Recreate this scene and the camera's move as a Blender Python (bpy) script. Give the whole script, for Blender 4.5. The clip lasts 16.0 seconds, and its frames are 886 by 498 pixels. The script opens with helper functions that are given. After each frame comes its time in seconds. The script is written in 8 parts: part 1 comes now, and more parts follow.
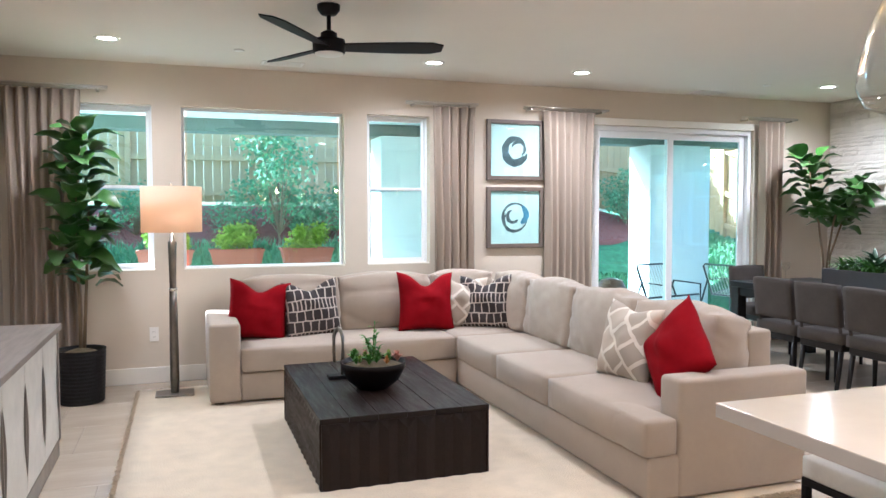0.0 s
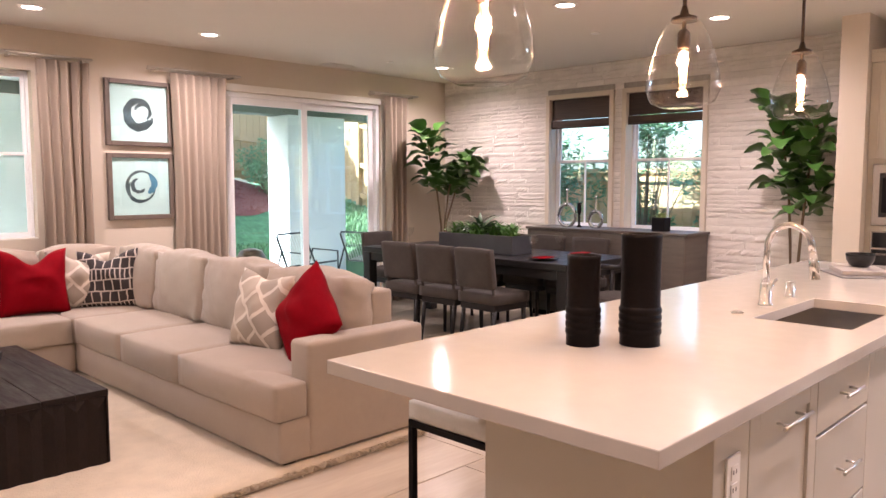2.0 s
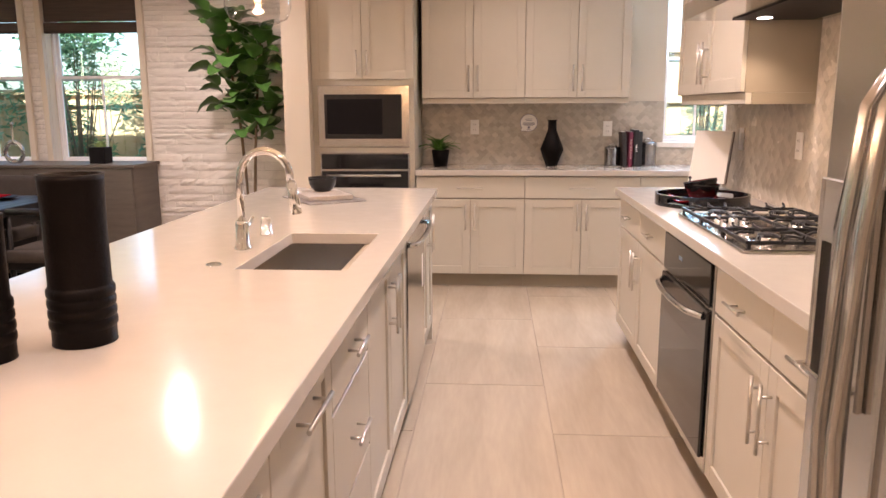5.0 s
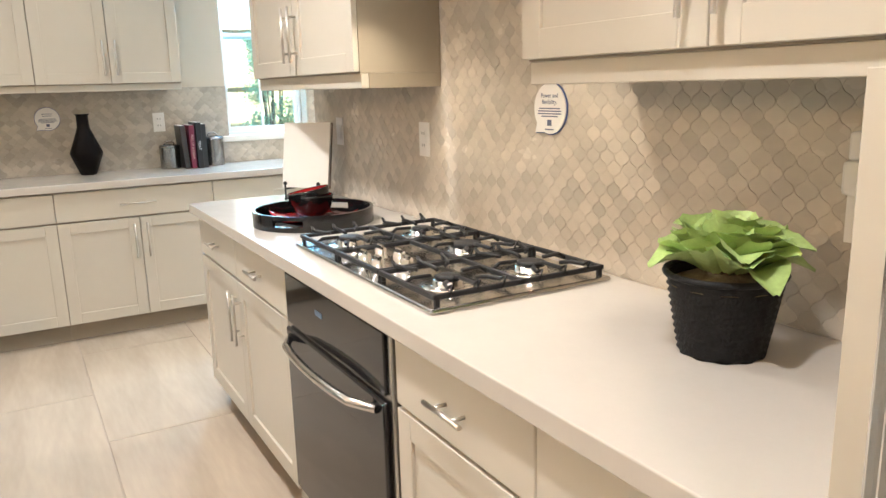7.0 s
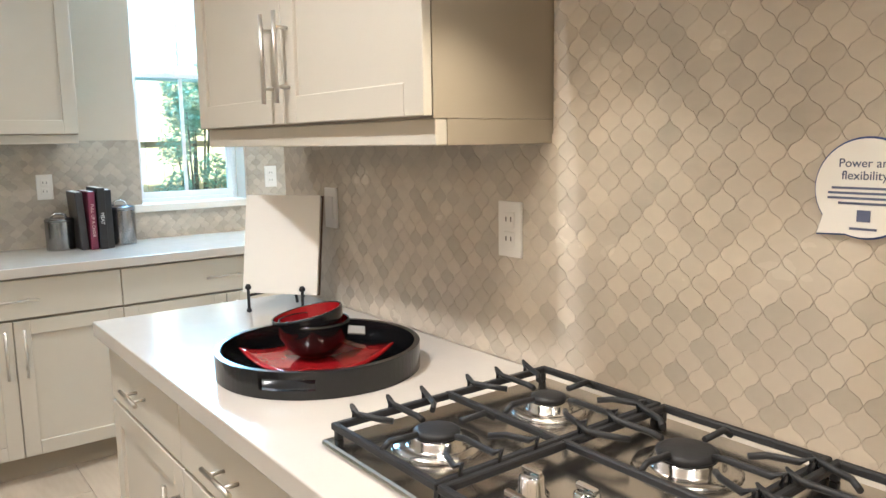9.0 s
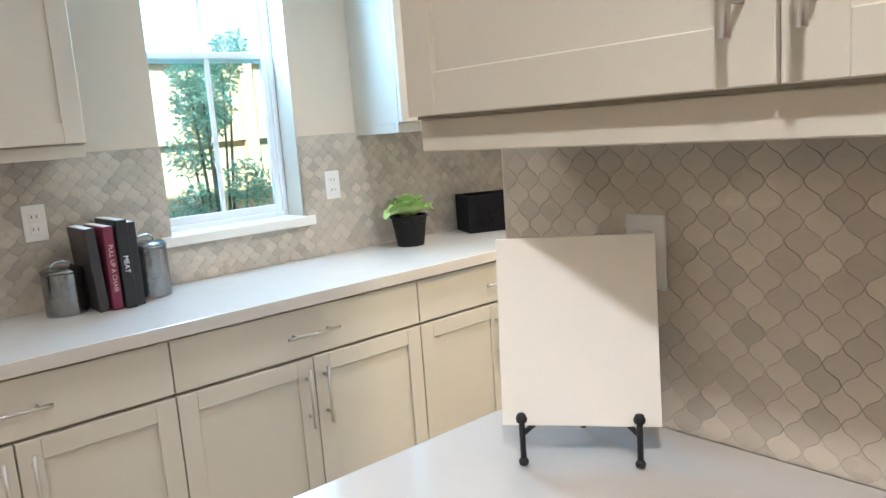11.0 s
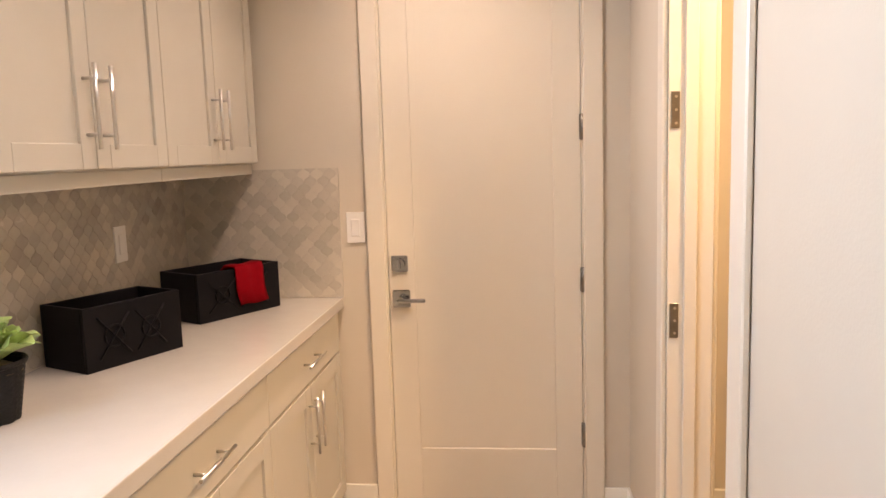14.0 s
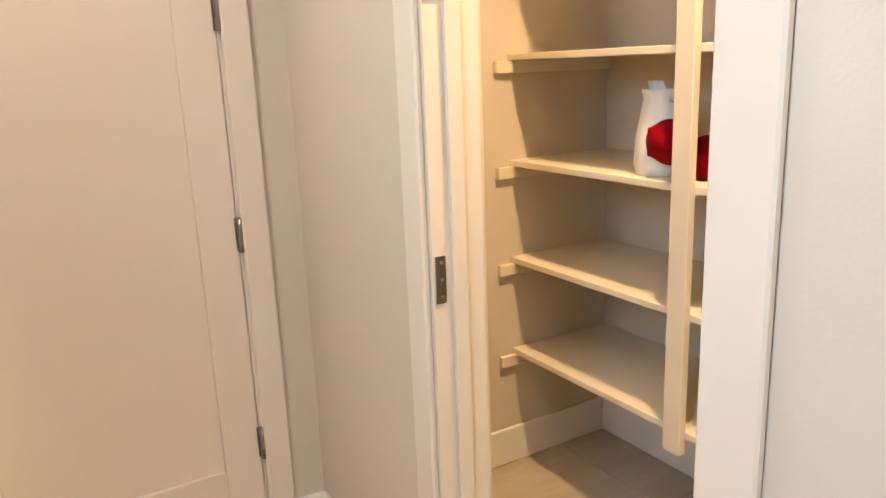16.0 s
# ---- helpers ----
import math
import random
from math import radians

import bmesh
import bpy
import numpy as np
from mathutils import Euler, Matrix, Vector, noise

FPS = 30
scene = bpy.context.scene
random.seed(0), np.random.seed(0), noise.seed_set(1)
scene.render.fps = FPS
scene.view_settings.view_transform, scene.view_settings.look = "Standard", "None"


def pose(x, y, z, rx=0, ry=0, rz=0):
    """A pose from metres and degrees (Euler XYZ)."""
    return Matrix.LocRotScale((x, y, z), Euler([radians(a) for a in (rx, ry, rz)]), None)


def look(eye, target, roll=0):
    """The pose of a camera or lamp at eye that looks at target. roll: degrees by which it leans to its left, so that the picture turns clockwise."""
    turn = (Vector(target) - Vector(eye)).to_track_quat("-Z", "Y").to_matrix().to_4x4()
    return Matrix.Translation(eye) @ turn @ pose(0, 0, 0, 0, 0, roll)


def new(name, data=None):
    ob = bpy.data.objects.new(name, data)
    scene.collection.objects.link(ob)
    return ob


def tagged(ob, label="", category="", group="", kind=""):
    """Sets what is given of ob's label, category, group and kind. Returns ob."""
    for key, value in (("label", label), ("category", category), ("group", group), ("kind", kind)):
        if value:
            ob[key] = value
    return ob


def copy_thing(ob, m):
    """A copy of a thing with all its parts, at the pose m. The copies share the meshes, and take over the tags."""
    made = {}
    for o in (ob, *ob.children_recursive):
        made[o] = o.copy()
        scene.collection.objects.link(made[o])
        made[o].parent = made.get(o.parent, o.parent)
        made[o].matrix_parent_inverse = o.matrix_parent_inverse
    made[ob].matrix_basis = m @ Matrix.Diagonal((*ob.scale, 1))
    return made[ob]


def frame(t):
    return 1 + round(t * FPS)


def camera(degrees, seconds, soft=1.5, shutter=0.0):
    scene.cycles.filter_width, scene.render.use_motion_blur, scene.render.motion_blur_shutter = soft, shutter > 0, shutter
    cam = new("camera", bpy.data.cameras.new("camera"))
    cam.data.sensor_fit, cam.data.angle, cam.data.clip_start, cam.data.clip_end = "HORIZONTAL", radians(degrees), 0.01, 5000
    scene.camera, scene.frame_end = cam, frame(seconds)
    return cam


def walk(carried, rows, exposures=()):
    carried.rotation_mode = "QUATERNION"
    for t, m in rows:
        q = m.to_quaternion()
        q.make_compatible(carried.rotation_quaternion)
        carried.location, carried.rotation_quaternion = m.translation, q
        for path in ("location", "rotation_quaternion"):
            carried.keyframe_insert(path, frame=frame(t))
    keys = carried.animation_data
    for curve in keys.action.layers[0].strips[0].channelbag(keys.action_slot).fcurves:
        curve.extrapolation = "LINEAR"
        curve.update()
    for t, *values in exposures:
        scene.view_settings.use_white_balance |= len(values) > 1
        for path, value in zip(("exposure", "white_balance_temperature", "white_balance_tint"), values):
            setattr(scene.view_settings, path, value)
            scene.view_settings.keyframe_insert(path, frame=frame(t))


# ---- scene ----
cam = camera(61.2, 16.0)
PATH = [
    (0, (1.029, 1.049, 1.436), (1.681, 2.937, 1.335), -0.1),
    (0.5, (1.053, 1.046, 1.432), (1.92, 2.845, 1.326), -0.1),
    (1, (1.076, 1.048, 1.419), (2.145, 2.734, 1.299), -0.1),
    (1.5, (1.118, 1.052, 1.414), (2.373, 2.602, 1.267), -0.2),
    (2, (1.14, 1.031, 1.41), (2.562, 2.426, 1.233), -0.0),
    (2.5, (1.145, 1.026, 1.403), (2.714, 2.246, 1.183), 0.3),
    (3, (1.139, 1.049, 1.395), (2.81, 2.113, 1.119), 0.7),
    (3.5, (1.177, 1.066, 1.399), (2.94, 1.966, 1.113), 0.6),
    (4, (1.281, 1.128, 1.386), (3.12, 1.848, 1.074), -0.1),
    (4.5, (1.539, 1.224, 1.371), (3.443, 1.73, 1.025), -0.4),
    (5, (1.77, 1.364, 1.38), (3.731, 1.496, 1.009), -0.2),
    (5.2, (1.952, 1.463, 1.361), (3.917, 1.398, 0.997), -0.8),
    (7.3, (3.008, 1.24, 1.402), (4.687, 0.227, 1.008), -1.3),
    (7.5, (3.135, 1.205, 1.407), (4.817, 0.178, 1.063), -1.1),
    (8, (3.424, 1.14, 1.422), (5.09, 0.073, 1.131), -0.4),
    (8.2, (3.552, 1.122, 1.399), (5.184, 0.001, 1.119), 0.1),
    (8.5, (3.736, 1.13, 1.419), (5.299, -0.081, 1.119), -0.7),
    (9, (4.021, 1.098, 1.399), (5.597, -0.1, 1.112), -0.9),
    (9.5, (4.33, 1.017, 1.42), (5.981, -0.081, 1.166), -0.3),
    (10, (4.625, 1.036, 1.41), (6.281, -0.055, 1.155), -0.7),
    (10.2, (4.764, 1.049, 1.423), (6.391, -0.082, 1.153), -1.6),
    (12.3, (6.131, 0.794, 1.429), (7.38, -0.741, 1.138), -3.8),
    (12.5, (6.244, 0.724, 1.434), (7.418, -0.874, 1.168), -3.6),
    (12.7, (6.315, 0.651, 1.45), (7.41, -1.004, 1.201), -3.1),
    (13, (6.399, 0.598, 1.436), (7.334, -1.154, 1.203), -2.0),
    (13.5, (6.581, 0.514, 1.442), (7.128, -1.396, 1.21), -1.7),
    (14, (6.729, 0.467, 1.464), (6.935, -1.506, 1.213), -1.8),
    (14.5, (6.801, 0.356, 1.439), (6.751, -1.626, 1.181), -1.7),
    (15, (6.86, 0.077, 1.422), (6.542, -1.879, 1.157), -2.2),
    (15.5, (6.949, -0.168, 1.4), (6.299, -2.028, 1.057), -1.9),
    (16, (7.038, -0.418, 1.396), (6.045, -2.088, 0.919), -2.3),
]
walk(cam, [(t, look(eye, target, roll)) for t, eye, target, roll in PATH],
     exposures=[(0, 2.77, 5100, 11), (1, 2.68, 5650, 20), (1.5, 2.67, 6100, 28), (2.5, 2.52, 6500, 35), (4, 2.55, 6850, 36), (5, 2.47, 6700, 29), (7.5, 2.77, 5650, 6), (8, 2.68, 5650, 6), (9, 2.52, 5600, 7), (9.5, 2.53, 5600, 8), (10, 2.58, 5450, 8), (12.5, 1.85, 5900, 16), (13, 1.84, 6700, 22), (14, 1.98, 7450, 28), (15, 2.05, 7200, 25), (16, 2.0, 7000, 20)])

# ---- world, sun, lamps ----
world = bpy.data.worlds.new("world")
scene.world = world
world.use_nodes = True
wn = world.node_tree.nodes
sky = wn.new("ShaderNodeTexSky")
sky.sky_type = "NISHITA"
sky.sun_disc = False
sky.sun_elevation = radians(32)
sky.sun_rotation = radians(301)
sky.air_density, sky.dust_density = 1.0, 2.5
wn["Background"].inputs["Strength"].default_value = 0.15
world.node_tree.links.new(sky.outputs[0], wn["Background"].inputs["Color"])

sun_data = bpy.data.lights.new("sun", "SUN")
sun_data.energy, sun_data.angle, sun_data.color = 5.0, radians(0.6), (1.0, 0.95, 0.86)
sun = new("sun", sun_data)
sun.matrix_world = look((-30, 18, 22), (0, 0, 0))

CEIL = 2.655
WARM = (1.0, 0.89, 0.79)


def down_lamp(name, x, y, z, watts, color=WARM, cone=168, size=0.055):
    d = bpy.data.lights.new(name, "SPOT")
    d.energy, d.color, d.spot_size, d.spot_blend, d.shadow_soft_size = watts, color, radians(cone), 1.0, size
    o = new(name, d)
    o.matrix_world = look((x, y, z), (x, y + 0.001, z - 1))
    return o


LIVING_CANS = [(0.54, 6.85), (2.99, 6.95), (4.37, 6.96), (7.06, 6.86), (0.54, 4.5), (2.99, 4.5)]
KITCHEN_CANS = [(6.75, 3.6), (6.9, 1.15), (5.15, 1.15), (3.4, 1.15), (1.9, 1.5), (5.6, 4.2)]
PASSAGE_CANS = [(7.02, -0.71), (7.02, -1.86)]
for cx, cy in LIVING_CANS:
    down_lamp("can_lamp", cx, cy, CEIL - 0.03, 27.5 if cx > 4 else 17, WARM)
for cx, cy in KITCHEN_CANS:
    down_lamp("can_lamp", cx, cy, CEIL - 0.03, 23 if cy > 3 else 7.5 if cx > 6 else 27 if cx > 5 else 16.5, WARM, 168 if cy > 3 else 142)
for cx, cy in PASSAGE_CANS:
    down_lamp("can_lamp", cx, cy, CEIL - 0.03, 15.5, WARM, 128)
for cx in (4.32, 4.92):
    down_lamp("hood_lamp", cx, 0.30, 1.715, 3.0, (1.0, 0.80, 0.58), 120, 0.03)
down_lamp("pantry_lamp", 5.87, -1.26, 2.6, 44, (1.0, 0.75, 0.42), 165)

# daylight of the open sky in the upper sash of the kitchen window
wd = bpy.data.lights.new("window_daylight", "AREA")
wd.shape, wd.size, wd.size_y, wd.energy, wd.color = "RECTANGLE", 0.50, 0.52, 11, (0.48, 0.74, 1.0)
wo = new("window_daylight", wd)
wo.matrix_world = look((8.255, -0.30, 2.06), (7.255, -0.30, 1.93))

# ---- materials ----
MATS = {}


def mat(name, color, rough=0.5, metal=0.0, var=0.0, scale=8.0, bump=0.0, bscale=60.0, stretch=(1, 1, 1), spec=0.5, sheen=0.0, coat=0.0, obvar=0.0, rvar=0.0, detail=4.0):
    """A surface with colour variation at two scales, fine relief and a little roughness variation."""
    m = bpy.data.materials.new(name)
    m.use_nodes = True
    n, l = m.node_tree.nodes, m.node_tree.links
    b = n["Principled BSDF"]
    b.inputs["Base Color"].default_value = (*color, 1)
    b.inputs["Roughness"].default_value = rough
    b.inputs["Metallic"].default_value = metal
    b.inputs["Specular IOR Level"].default_value = spec
    b.inputs["Sheen Weight"].default_value = sheen
    b.inputs["Coat Weight"].default_value = coat
    tc = n.new("ShaderNodeTexCoord")
    mp = n.new("ShaderNodeMapping")
    mp.inputs["Scale"].default_value = stretch
    l.new(tc.outputs["Object"], mp.inputs["Vector"])
    if var or obvar:
        big = n.new("ShaderNodeTexNoise")
        big.inputs["Scale"].default_value = scale
        big.inputs["Detail"].default_value = detail
        small = n.new("ShaderNodeTexNoise")
        small.inputs["Scale"].default_value = scale * 7
        small.inputs["Detail"].default_value = 3
        l.new(mp.outputs[0], big.inputs["Vector"])
        l.new(mp.outputs[0], small.inputs["Vector"])
        add = n.new("ShaderNodeMath")
        add.operation = "MULTIPLY_ADD"
        add.inputs[1].default_value = 0.4
        l.new(small.outputs[0], add.inputs[0])
        l.new(big.outputs[0], add.inputs[2])
        last = add.outputs[0]
        if obvar:
            info = n.new("ShaderNodeObjectInfo")
            ma = n.new("ShaderNodeMath")
            ma.operation = "MULTIPLY_ADD"
            ma.inputs[1].default_value = obvar
            l.new(info.outputs["Random"], ma.inputs[0])
            l.new(last, ma.inputs[2])
            last = ma.outputs[0]
            geo = n.new("ShaderNodeNewGeometry")
            mb_ = n.new("ShaderNodeMath")
            mb_.operation = "MULTIPLY_ADD"
            mb_.inputs[1].default_value = obvar
            l.new(geo.outputs["Random Per Island"], mb_.inputs[0])
            l.new(last, mb_.inputs[2])
            last = mb_.outputs[0]
        rng = n.new("ShaderNodeMapRange")
        rng.inputs["From Min"].default_value = 0.35
        rng.inputs["From Max"].default_value = 1.05 + 2 * obvar
        rng.inputs["To Min"].default_value = 1 - var
        rng.inputs["To Max"].default_value = 1 + var
        l.new(last, rng.inputs["Value"])
        mul = n.new("ShaderNodeVectorMath")
        mul.operation = "SCALE"
        mul.inputs[0].default_value = color
        l.new(rng.outputs[0], mul.inputs["Scale"])
        l.new(mul.outputs[0], b.inputs["Base Color"])
        if rvar:
            rr = n.new("ShaderNodeMapRange")
            rr.inputs["From Min"].default_value, rr.inputs["From Max"].default_value = 0.3, 0.75
            rr.inputs["To Min"].default_value, rr.inputs["To Max"].default_value = rough - rvar, rough + rvar
            l.new(big.outputs[0], rr.inputs["Value"])
            l.new(rr.outputs[0], b.inputs["Roughness"])
    if bump:
        nz = n.new("ShaderNodeTexNoise")
        nz.inputs["Scale"].default_value = bscale
        nz.inputs["Detail"].default_value = 4
        l.new(mp.outputs[0], nz.inputs["Vector"])
        bp = n.new("ShaderNodeBump")
        bp.inputs["Strength"].default_value = bump
        bp.inputs["Distance"].default_value = 0.01
        l.new(nz.outputs[0], bp.inputs["Height"])
        l.new(bp.outputs[0], b.inputs["Normal"])
    MATS[name] = m
    return m


def glow(name, color, strength):
    m = bpy.data.materials.new(name)
    m.use_nodes = True
    b = m.node_tree.nodes["Principled BSDF"]
    b.inputs["Base Color"].default_value = (*color, 1)
    b.inputs["Emission Color"].default_value = (*color, 1)
    b.inputs["Emission Strength"].default_value = strength
    return m


def glass(name, color=(1, 1, 1), rough=0.0, alpha=0.0):
    """Thin clear glass: a see-through sheet with a mirror coat on top."""
    m = bpy.data.materials.new(name)
    m.use_nodes = True
    n, l = m.node_tree.nodes, m.node_tree.links
    out = n["Material Output"]
    n.remove(n["Principled BSDF"])
    tr, gl, mx, fr = n.new("ShaderNodeBsdfTransparent"), n.new("ShaderNodeBsdfGlossy"), n.new("ShaderNodeMixShader"), n.new("ShaderNodeLayerWeight")
    pw, sc = n.new("ShaderNodeMath"), n.new("ShaderNodeMath")
    pw.operation, sc.operation = "POWER", "MULTIPLY_ADD"
    pw.inputs[1].default_value, sc.inputs[1].default_value, sc.inputs[2].default_value = 4.0, 0.7, 0.07
    tr.inputs[0].default_value = (*color, 1)
    gl.inputs["Roughness"].default_value = rough
    fr.inputs["Blend"].default_value = 0.5
    l.new(fr.outputs["Facing"], pw.inputs[0])
    l.new(pw.outputs[0], sc.inputs[0])
    l.new(sc.outputs[0], mx.inputs[0])
    l.new(tr.outputs[0], mx.inputs[1])
    l.new(gl.outputs[0], mx.inputs[2])
    l.new(mx.outputs[0], out.inputs["Surface"])
    return m


M_WALL = mat("wall_paint", (0.62, 0.55, 0.45), 0.75, var=0.03, scale=1.5, bump=0.05, bscale=170)
M_CEIL = mat("ceiling_paint", (0.74, 0.70, 0.63), 0.8, var=0.02, scale=1.2, bump=0.1, bscale=160)
M_TRIM = mat("white_trim", (0.80, 0.77, 0.70), 0.4, var=0.02, scale=3)
M_VINYL = mat("white_vinyl", (0.84, 0.86, 0.88), 0.35, var=0.02, scale=4)
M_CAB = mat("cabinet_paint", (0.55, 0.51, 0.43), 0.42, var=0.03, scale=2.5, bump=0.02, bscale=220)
# darker cabinet paint with shade put in, for carcasses, toe kicks and ends
M_CABSHADE = mat("cabinet_paint_shaded", (0.33, 0.285, 0.215), 0.5, var=0.04, scale=3)
M_QUARTZ = mat("white_quartz", (0.53, 0.492, 0.44), 0.13, var=0.025, scale=14, spec=0.5, rvar=0.03)
M_STEEL = mat("stainless_steel", (0.60, 0.58, 0.55), 0.2, 1.0, var=0.06, scale=6, stretch=(1, 1, 30), bump=0.015, bscale=80)
M_NICKEL = mat("brushed_nickel", (0.62, 0.59, 0.54), 0.3, 1.0, var=0.05, scale=20)
M_CHROME = mat("chrome", (0.78, 0.78, 0.78), 0.07, 1.0, var=0.02)
M_DCHROME = mat("dark_chrome", (0.46, 0.47, 0.49), 0.14, 1.0, var=0.05)
M_BLACKGL = mat("black_glass", (0.012, 0.012, 0.013), 0.06, var=0.1, spec=0.6)
M_IRON = mat("cast_iron", (0.016, 0.016, 0.017), 0.5, 0.0, spec=0.3, var=0.2, scale=30, bump=0.1, bscale=250)
M_BLACK = mat("black_paint", (0.007, 0.006, 0.007), 0.5, spec=0.12, var=0.15, scale=10)
M_SOFA = mat("sofa_fabric", (0.38, 0.315, 0.25), 0.9, var=0.07, scale=5, bump=0.25, bscale=420, sheen=0.25)
M_RED = mat("red_velvet", (0.22, 0.002, 0.006), 0.75, spec=0.06, var=0.15, scale=5, bump=0.12, bscale=300)
M_CHAIR = mat("grey_brown_velvet", (0.052, 0.043, 0.037), 0.8, var=0.2, scale=6, bump=0.12, bscale=300, sheen=0.06, spec=0.2)
M_DARKWOOD = mat("dark_wood", (0.010, 0.009, 0.009), 0.4, spec=0.28, var=0.3, scale=3, stretch=(1, 9, 9), bump=0.12, bscale=25, rvar=0.1)
M_COFFEE = mat("rough_dark_timber", (0.014, 0.0085, 0.0065), 0.42, spec=0.22, var=0.32, scale=4, stretch=(9, 1, 9), bump=0.35, bscale=22, rvar=0.14)
M_RUG = mat("cream_shag", (0.68, 0.575, 0.43), 0.95, var=0.12, scale=9, bump=0.7, bscale=130, sheen=0.3)
M_CURTAIN = mat("curtain_linen", (0.35, 0.285, 0.225), 0.85, var=0.07, scale=3, stretch=(6, 6, 0.4), bump=0.1, bscale=300)
M_BRONZE = mat("dark_bronze", (0.05, 0.035, 0.025), 0.35, 0.8, var=0.2, scale=20)
M_LEAF = mat("fig_leaf", (0.045, 0.125, 0.022), 0.36, var=0.35, scale=3, obvar=0.5, bump=0.08, bscale=40)
M_LEAF2 = mat("lime_leaf", (0.42, 0.56, 0.20), 0.42, var=0.3, scale=18, bump=0.08, bscale=60)
M_FERN = mat("fern_leaf", (0.07, 0.20, 0.03), 0.5, var=0.4, scale=10)
M_BARK = mat("bark", (0.17, 0.12, 0.07), 0.85, var=0.3, scale=14, stretch=(3, 3, 0.6), bump=0.4, bscale=60)
M_SOIL = mat("moss_soil", (0.14, 0.11, 0.06), 0.95, var=0.5, scale=30, bump=0.6, bscale=90)
M_BASKET = mat("black_wicker", (0.010, 0.010, 0.011), 0.55, spec=0.25, var=0.4, scale=40, bump=0.3, bscale=120)
M_CERAMIC = mat("matt_black_ceramic", (0.006, 0.0042, 0.0038), 0.42, spec=0.10, var=0.3, scale=12, bump=0.15, bscale=60)
M_WALNUT = mat("blind_wood", (0.055, 0.035, 0.025), 0.6, var=0.4, scale=4, stretch=(30, 1, 30), bump=0.25, bscale=60)
M_STONE = mat("ledger_stone", (0.72, 0.68, 0.625), 0.8, var=0.2, scale=7, bump=0.45, bscale=50, obvar=0.35)
M_GROUT = mat("stone_joint", (0.36, 0.335, 0.30), 0.9, var=0.2, scale=20)
M_TILE = mat("taupe_arabesque_tile", (0.52, 0.465, 0.385), 0.24, var=0.40, scale=4.5, stretch=(1, 1, 1.8), obvar=0.75, bump=0.05, bscale=14, rvar=0.06)
M_TGROUT = mat("tile_joint", (0.56, 0.505, 0.42), 0.85, var=0.05, scale=30)
M_FLOOR = mat("floor_tile", (0.47, 0.395, 0.31), 0.26, var=0.24, scale=1.3, stretch=(0.7, 5, 1), obvar=0.12, bump=0.008, bscale=40, rvar=0.02, detail=7)
M_FGROUT = mat("floor_joint", (0.37, 0.31, 0.25), 0.9, var=0.1, scale=20)
M_WHITE = mat("white_plastic", (0.80, 0.78, 0.74), 0.35, var=0.01)
M_SLOT = mat("dark_slot", (0.08, 0.07, 0.06), 0.6, var=0.05)
M_PAPER = mat("white_paper", (0.82, 0.79, 0.73), 0.8, var=0.02, scale=5)
M_SIDE = mat("grey_wood", (0.105, 0.088, 0.072), 0.5, var=0.25, scale=3, stretch=(1, 1, 12), bump=0.08, bscale=40)
M_FRAME = mat("frame_wood", (0.13, 0.10, 0.08), 0.5, var=0.3, scale=5, bump=0.15, bscale=60)
M_FENCE = mat("cedar_fence", (0.46, 0.30, 0.15), 0.8, var=0.25, scale=3, stretch=(5, 5, 0.6), obvar=0.3, bump=0.15, bscale=30)
M_STUCCO = mat("white_stucco", (0.82, 0.84, 0.83), 0.85, var=0.04, scale=3, bump=0.25, bscale=90)
M_BEAM = mat("patio_beam", (0.17, 0.20, 0.18), 0.7, var=0.1)
M_CONC = mat("patio_concrete", (0.45, 0.42, 0.37), 0.85, var=0.12, scale=2, bump=0.15, bscale=60)
M_MULCH = mat("red_mulch", (0.22, 0.07, 0.055), 0.95, var=0.5, scale=25, bump=0.6, bscale=40)
M_GRASS = mat("ground_cover", (0.08, 0.20, 0.09), 0.9, var=0.5, scale=12, bump=0.7, bscale=40)
M_SHRUB = mat("shrub_leaf", (0.12, 0.26, 0.12), 0.7, var=0.5, scale=6, obvar=0.4)
M_OLIVE = mat("olive_leaf", (0.33, 0.45, 0.28), 0.6, var=0.4, scale=6, obvar=0.2)
M_LIME = mat("lime_shrub_leaf", (0.30, 0.42, 0.04), 0.6, var=0.4, scale=10)
M_TERRA = mat("terracotta", (0.42, 0.13, 0.085), 0.8, var=0.15, scale=6, bump=0.1, bscale=50)
M_GLASS = glass("window_glass", (0.80, 0.97, 0.99))
M_PGLASS = glass("clear_glass", (0.96, 0.96, 0.95))
M_CAN = glow("can_light_lens", (1.0, 0.86, 0.68), 6.0)
M_BULB = glow("filament_glow", (1.0, 0.50, 0.16), 15.0)
M_CREAMDOOR = mat("cream_door_paint", (0.74, 0.67, 0.56), 0.38, var=0.02, scale=2.5, bump=0.02, bscale=150)
M_SHELF = mat("pantry_shelf_paint", (0.72, 0.64, 0.50), 0.5, var=0.03, scale=4)
M_CONSOLE = mat("washed_grey_wood", (0.20, 0.17, 0.145), 0.5, var=0.3, scale=3, stretch=(9, 1, 9), bump=0.15, bscale=30)
M_BONE = mat("bone_inlay", (0.62, 0.60, 0.55), 0.45, var=0.12, scale=10)
M_LAMPMET = mat("antique_silver", (0.25, 0.23, 0.20), 0.3, 0.9, var=0.3, scale=12, bump=0.1, bscale=60)
M_SCREEN = mat("board_back", (0.10, 0.06, 0.04), 0.6, var=0.1)

# ---- mesh helpers ----


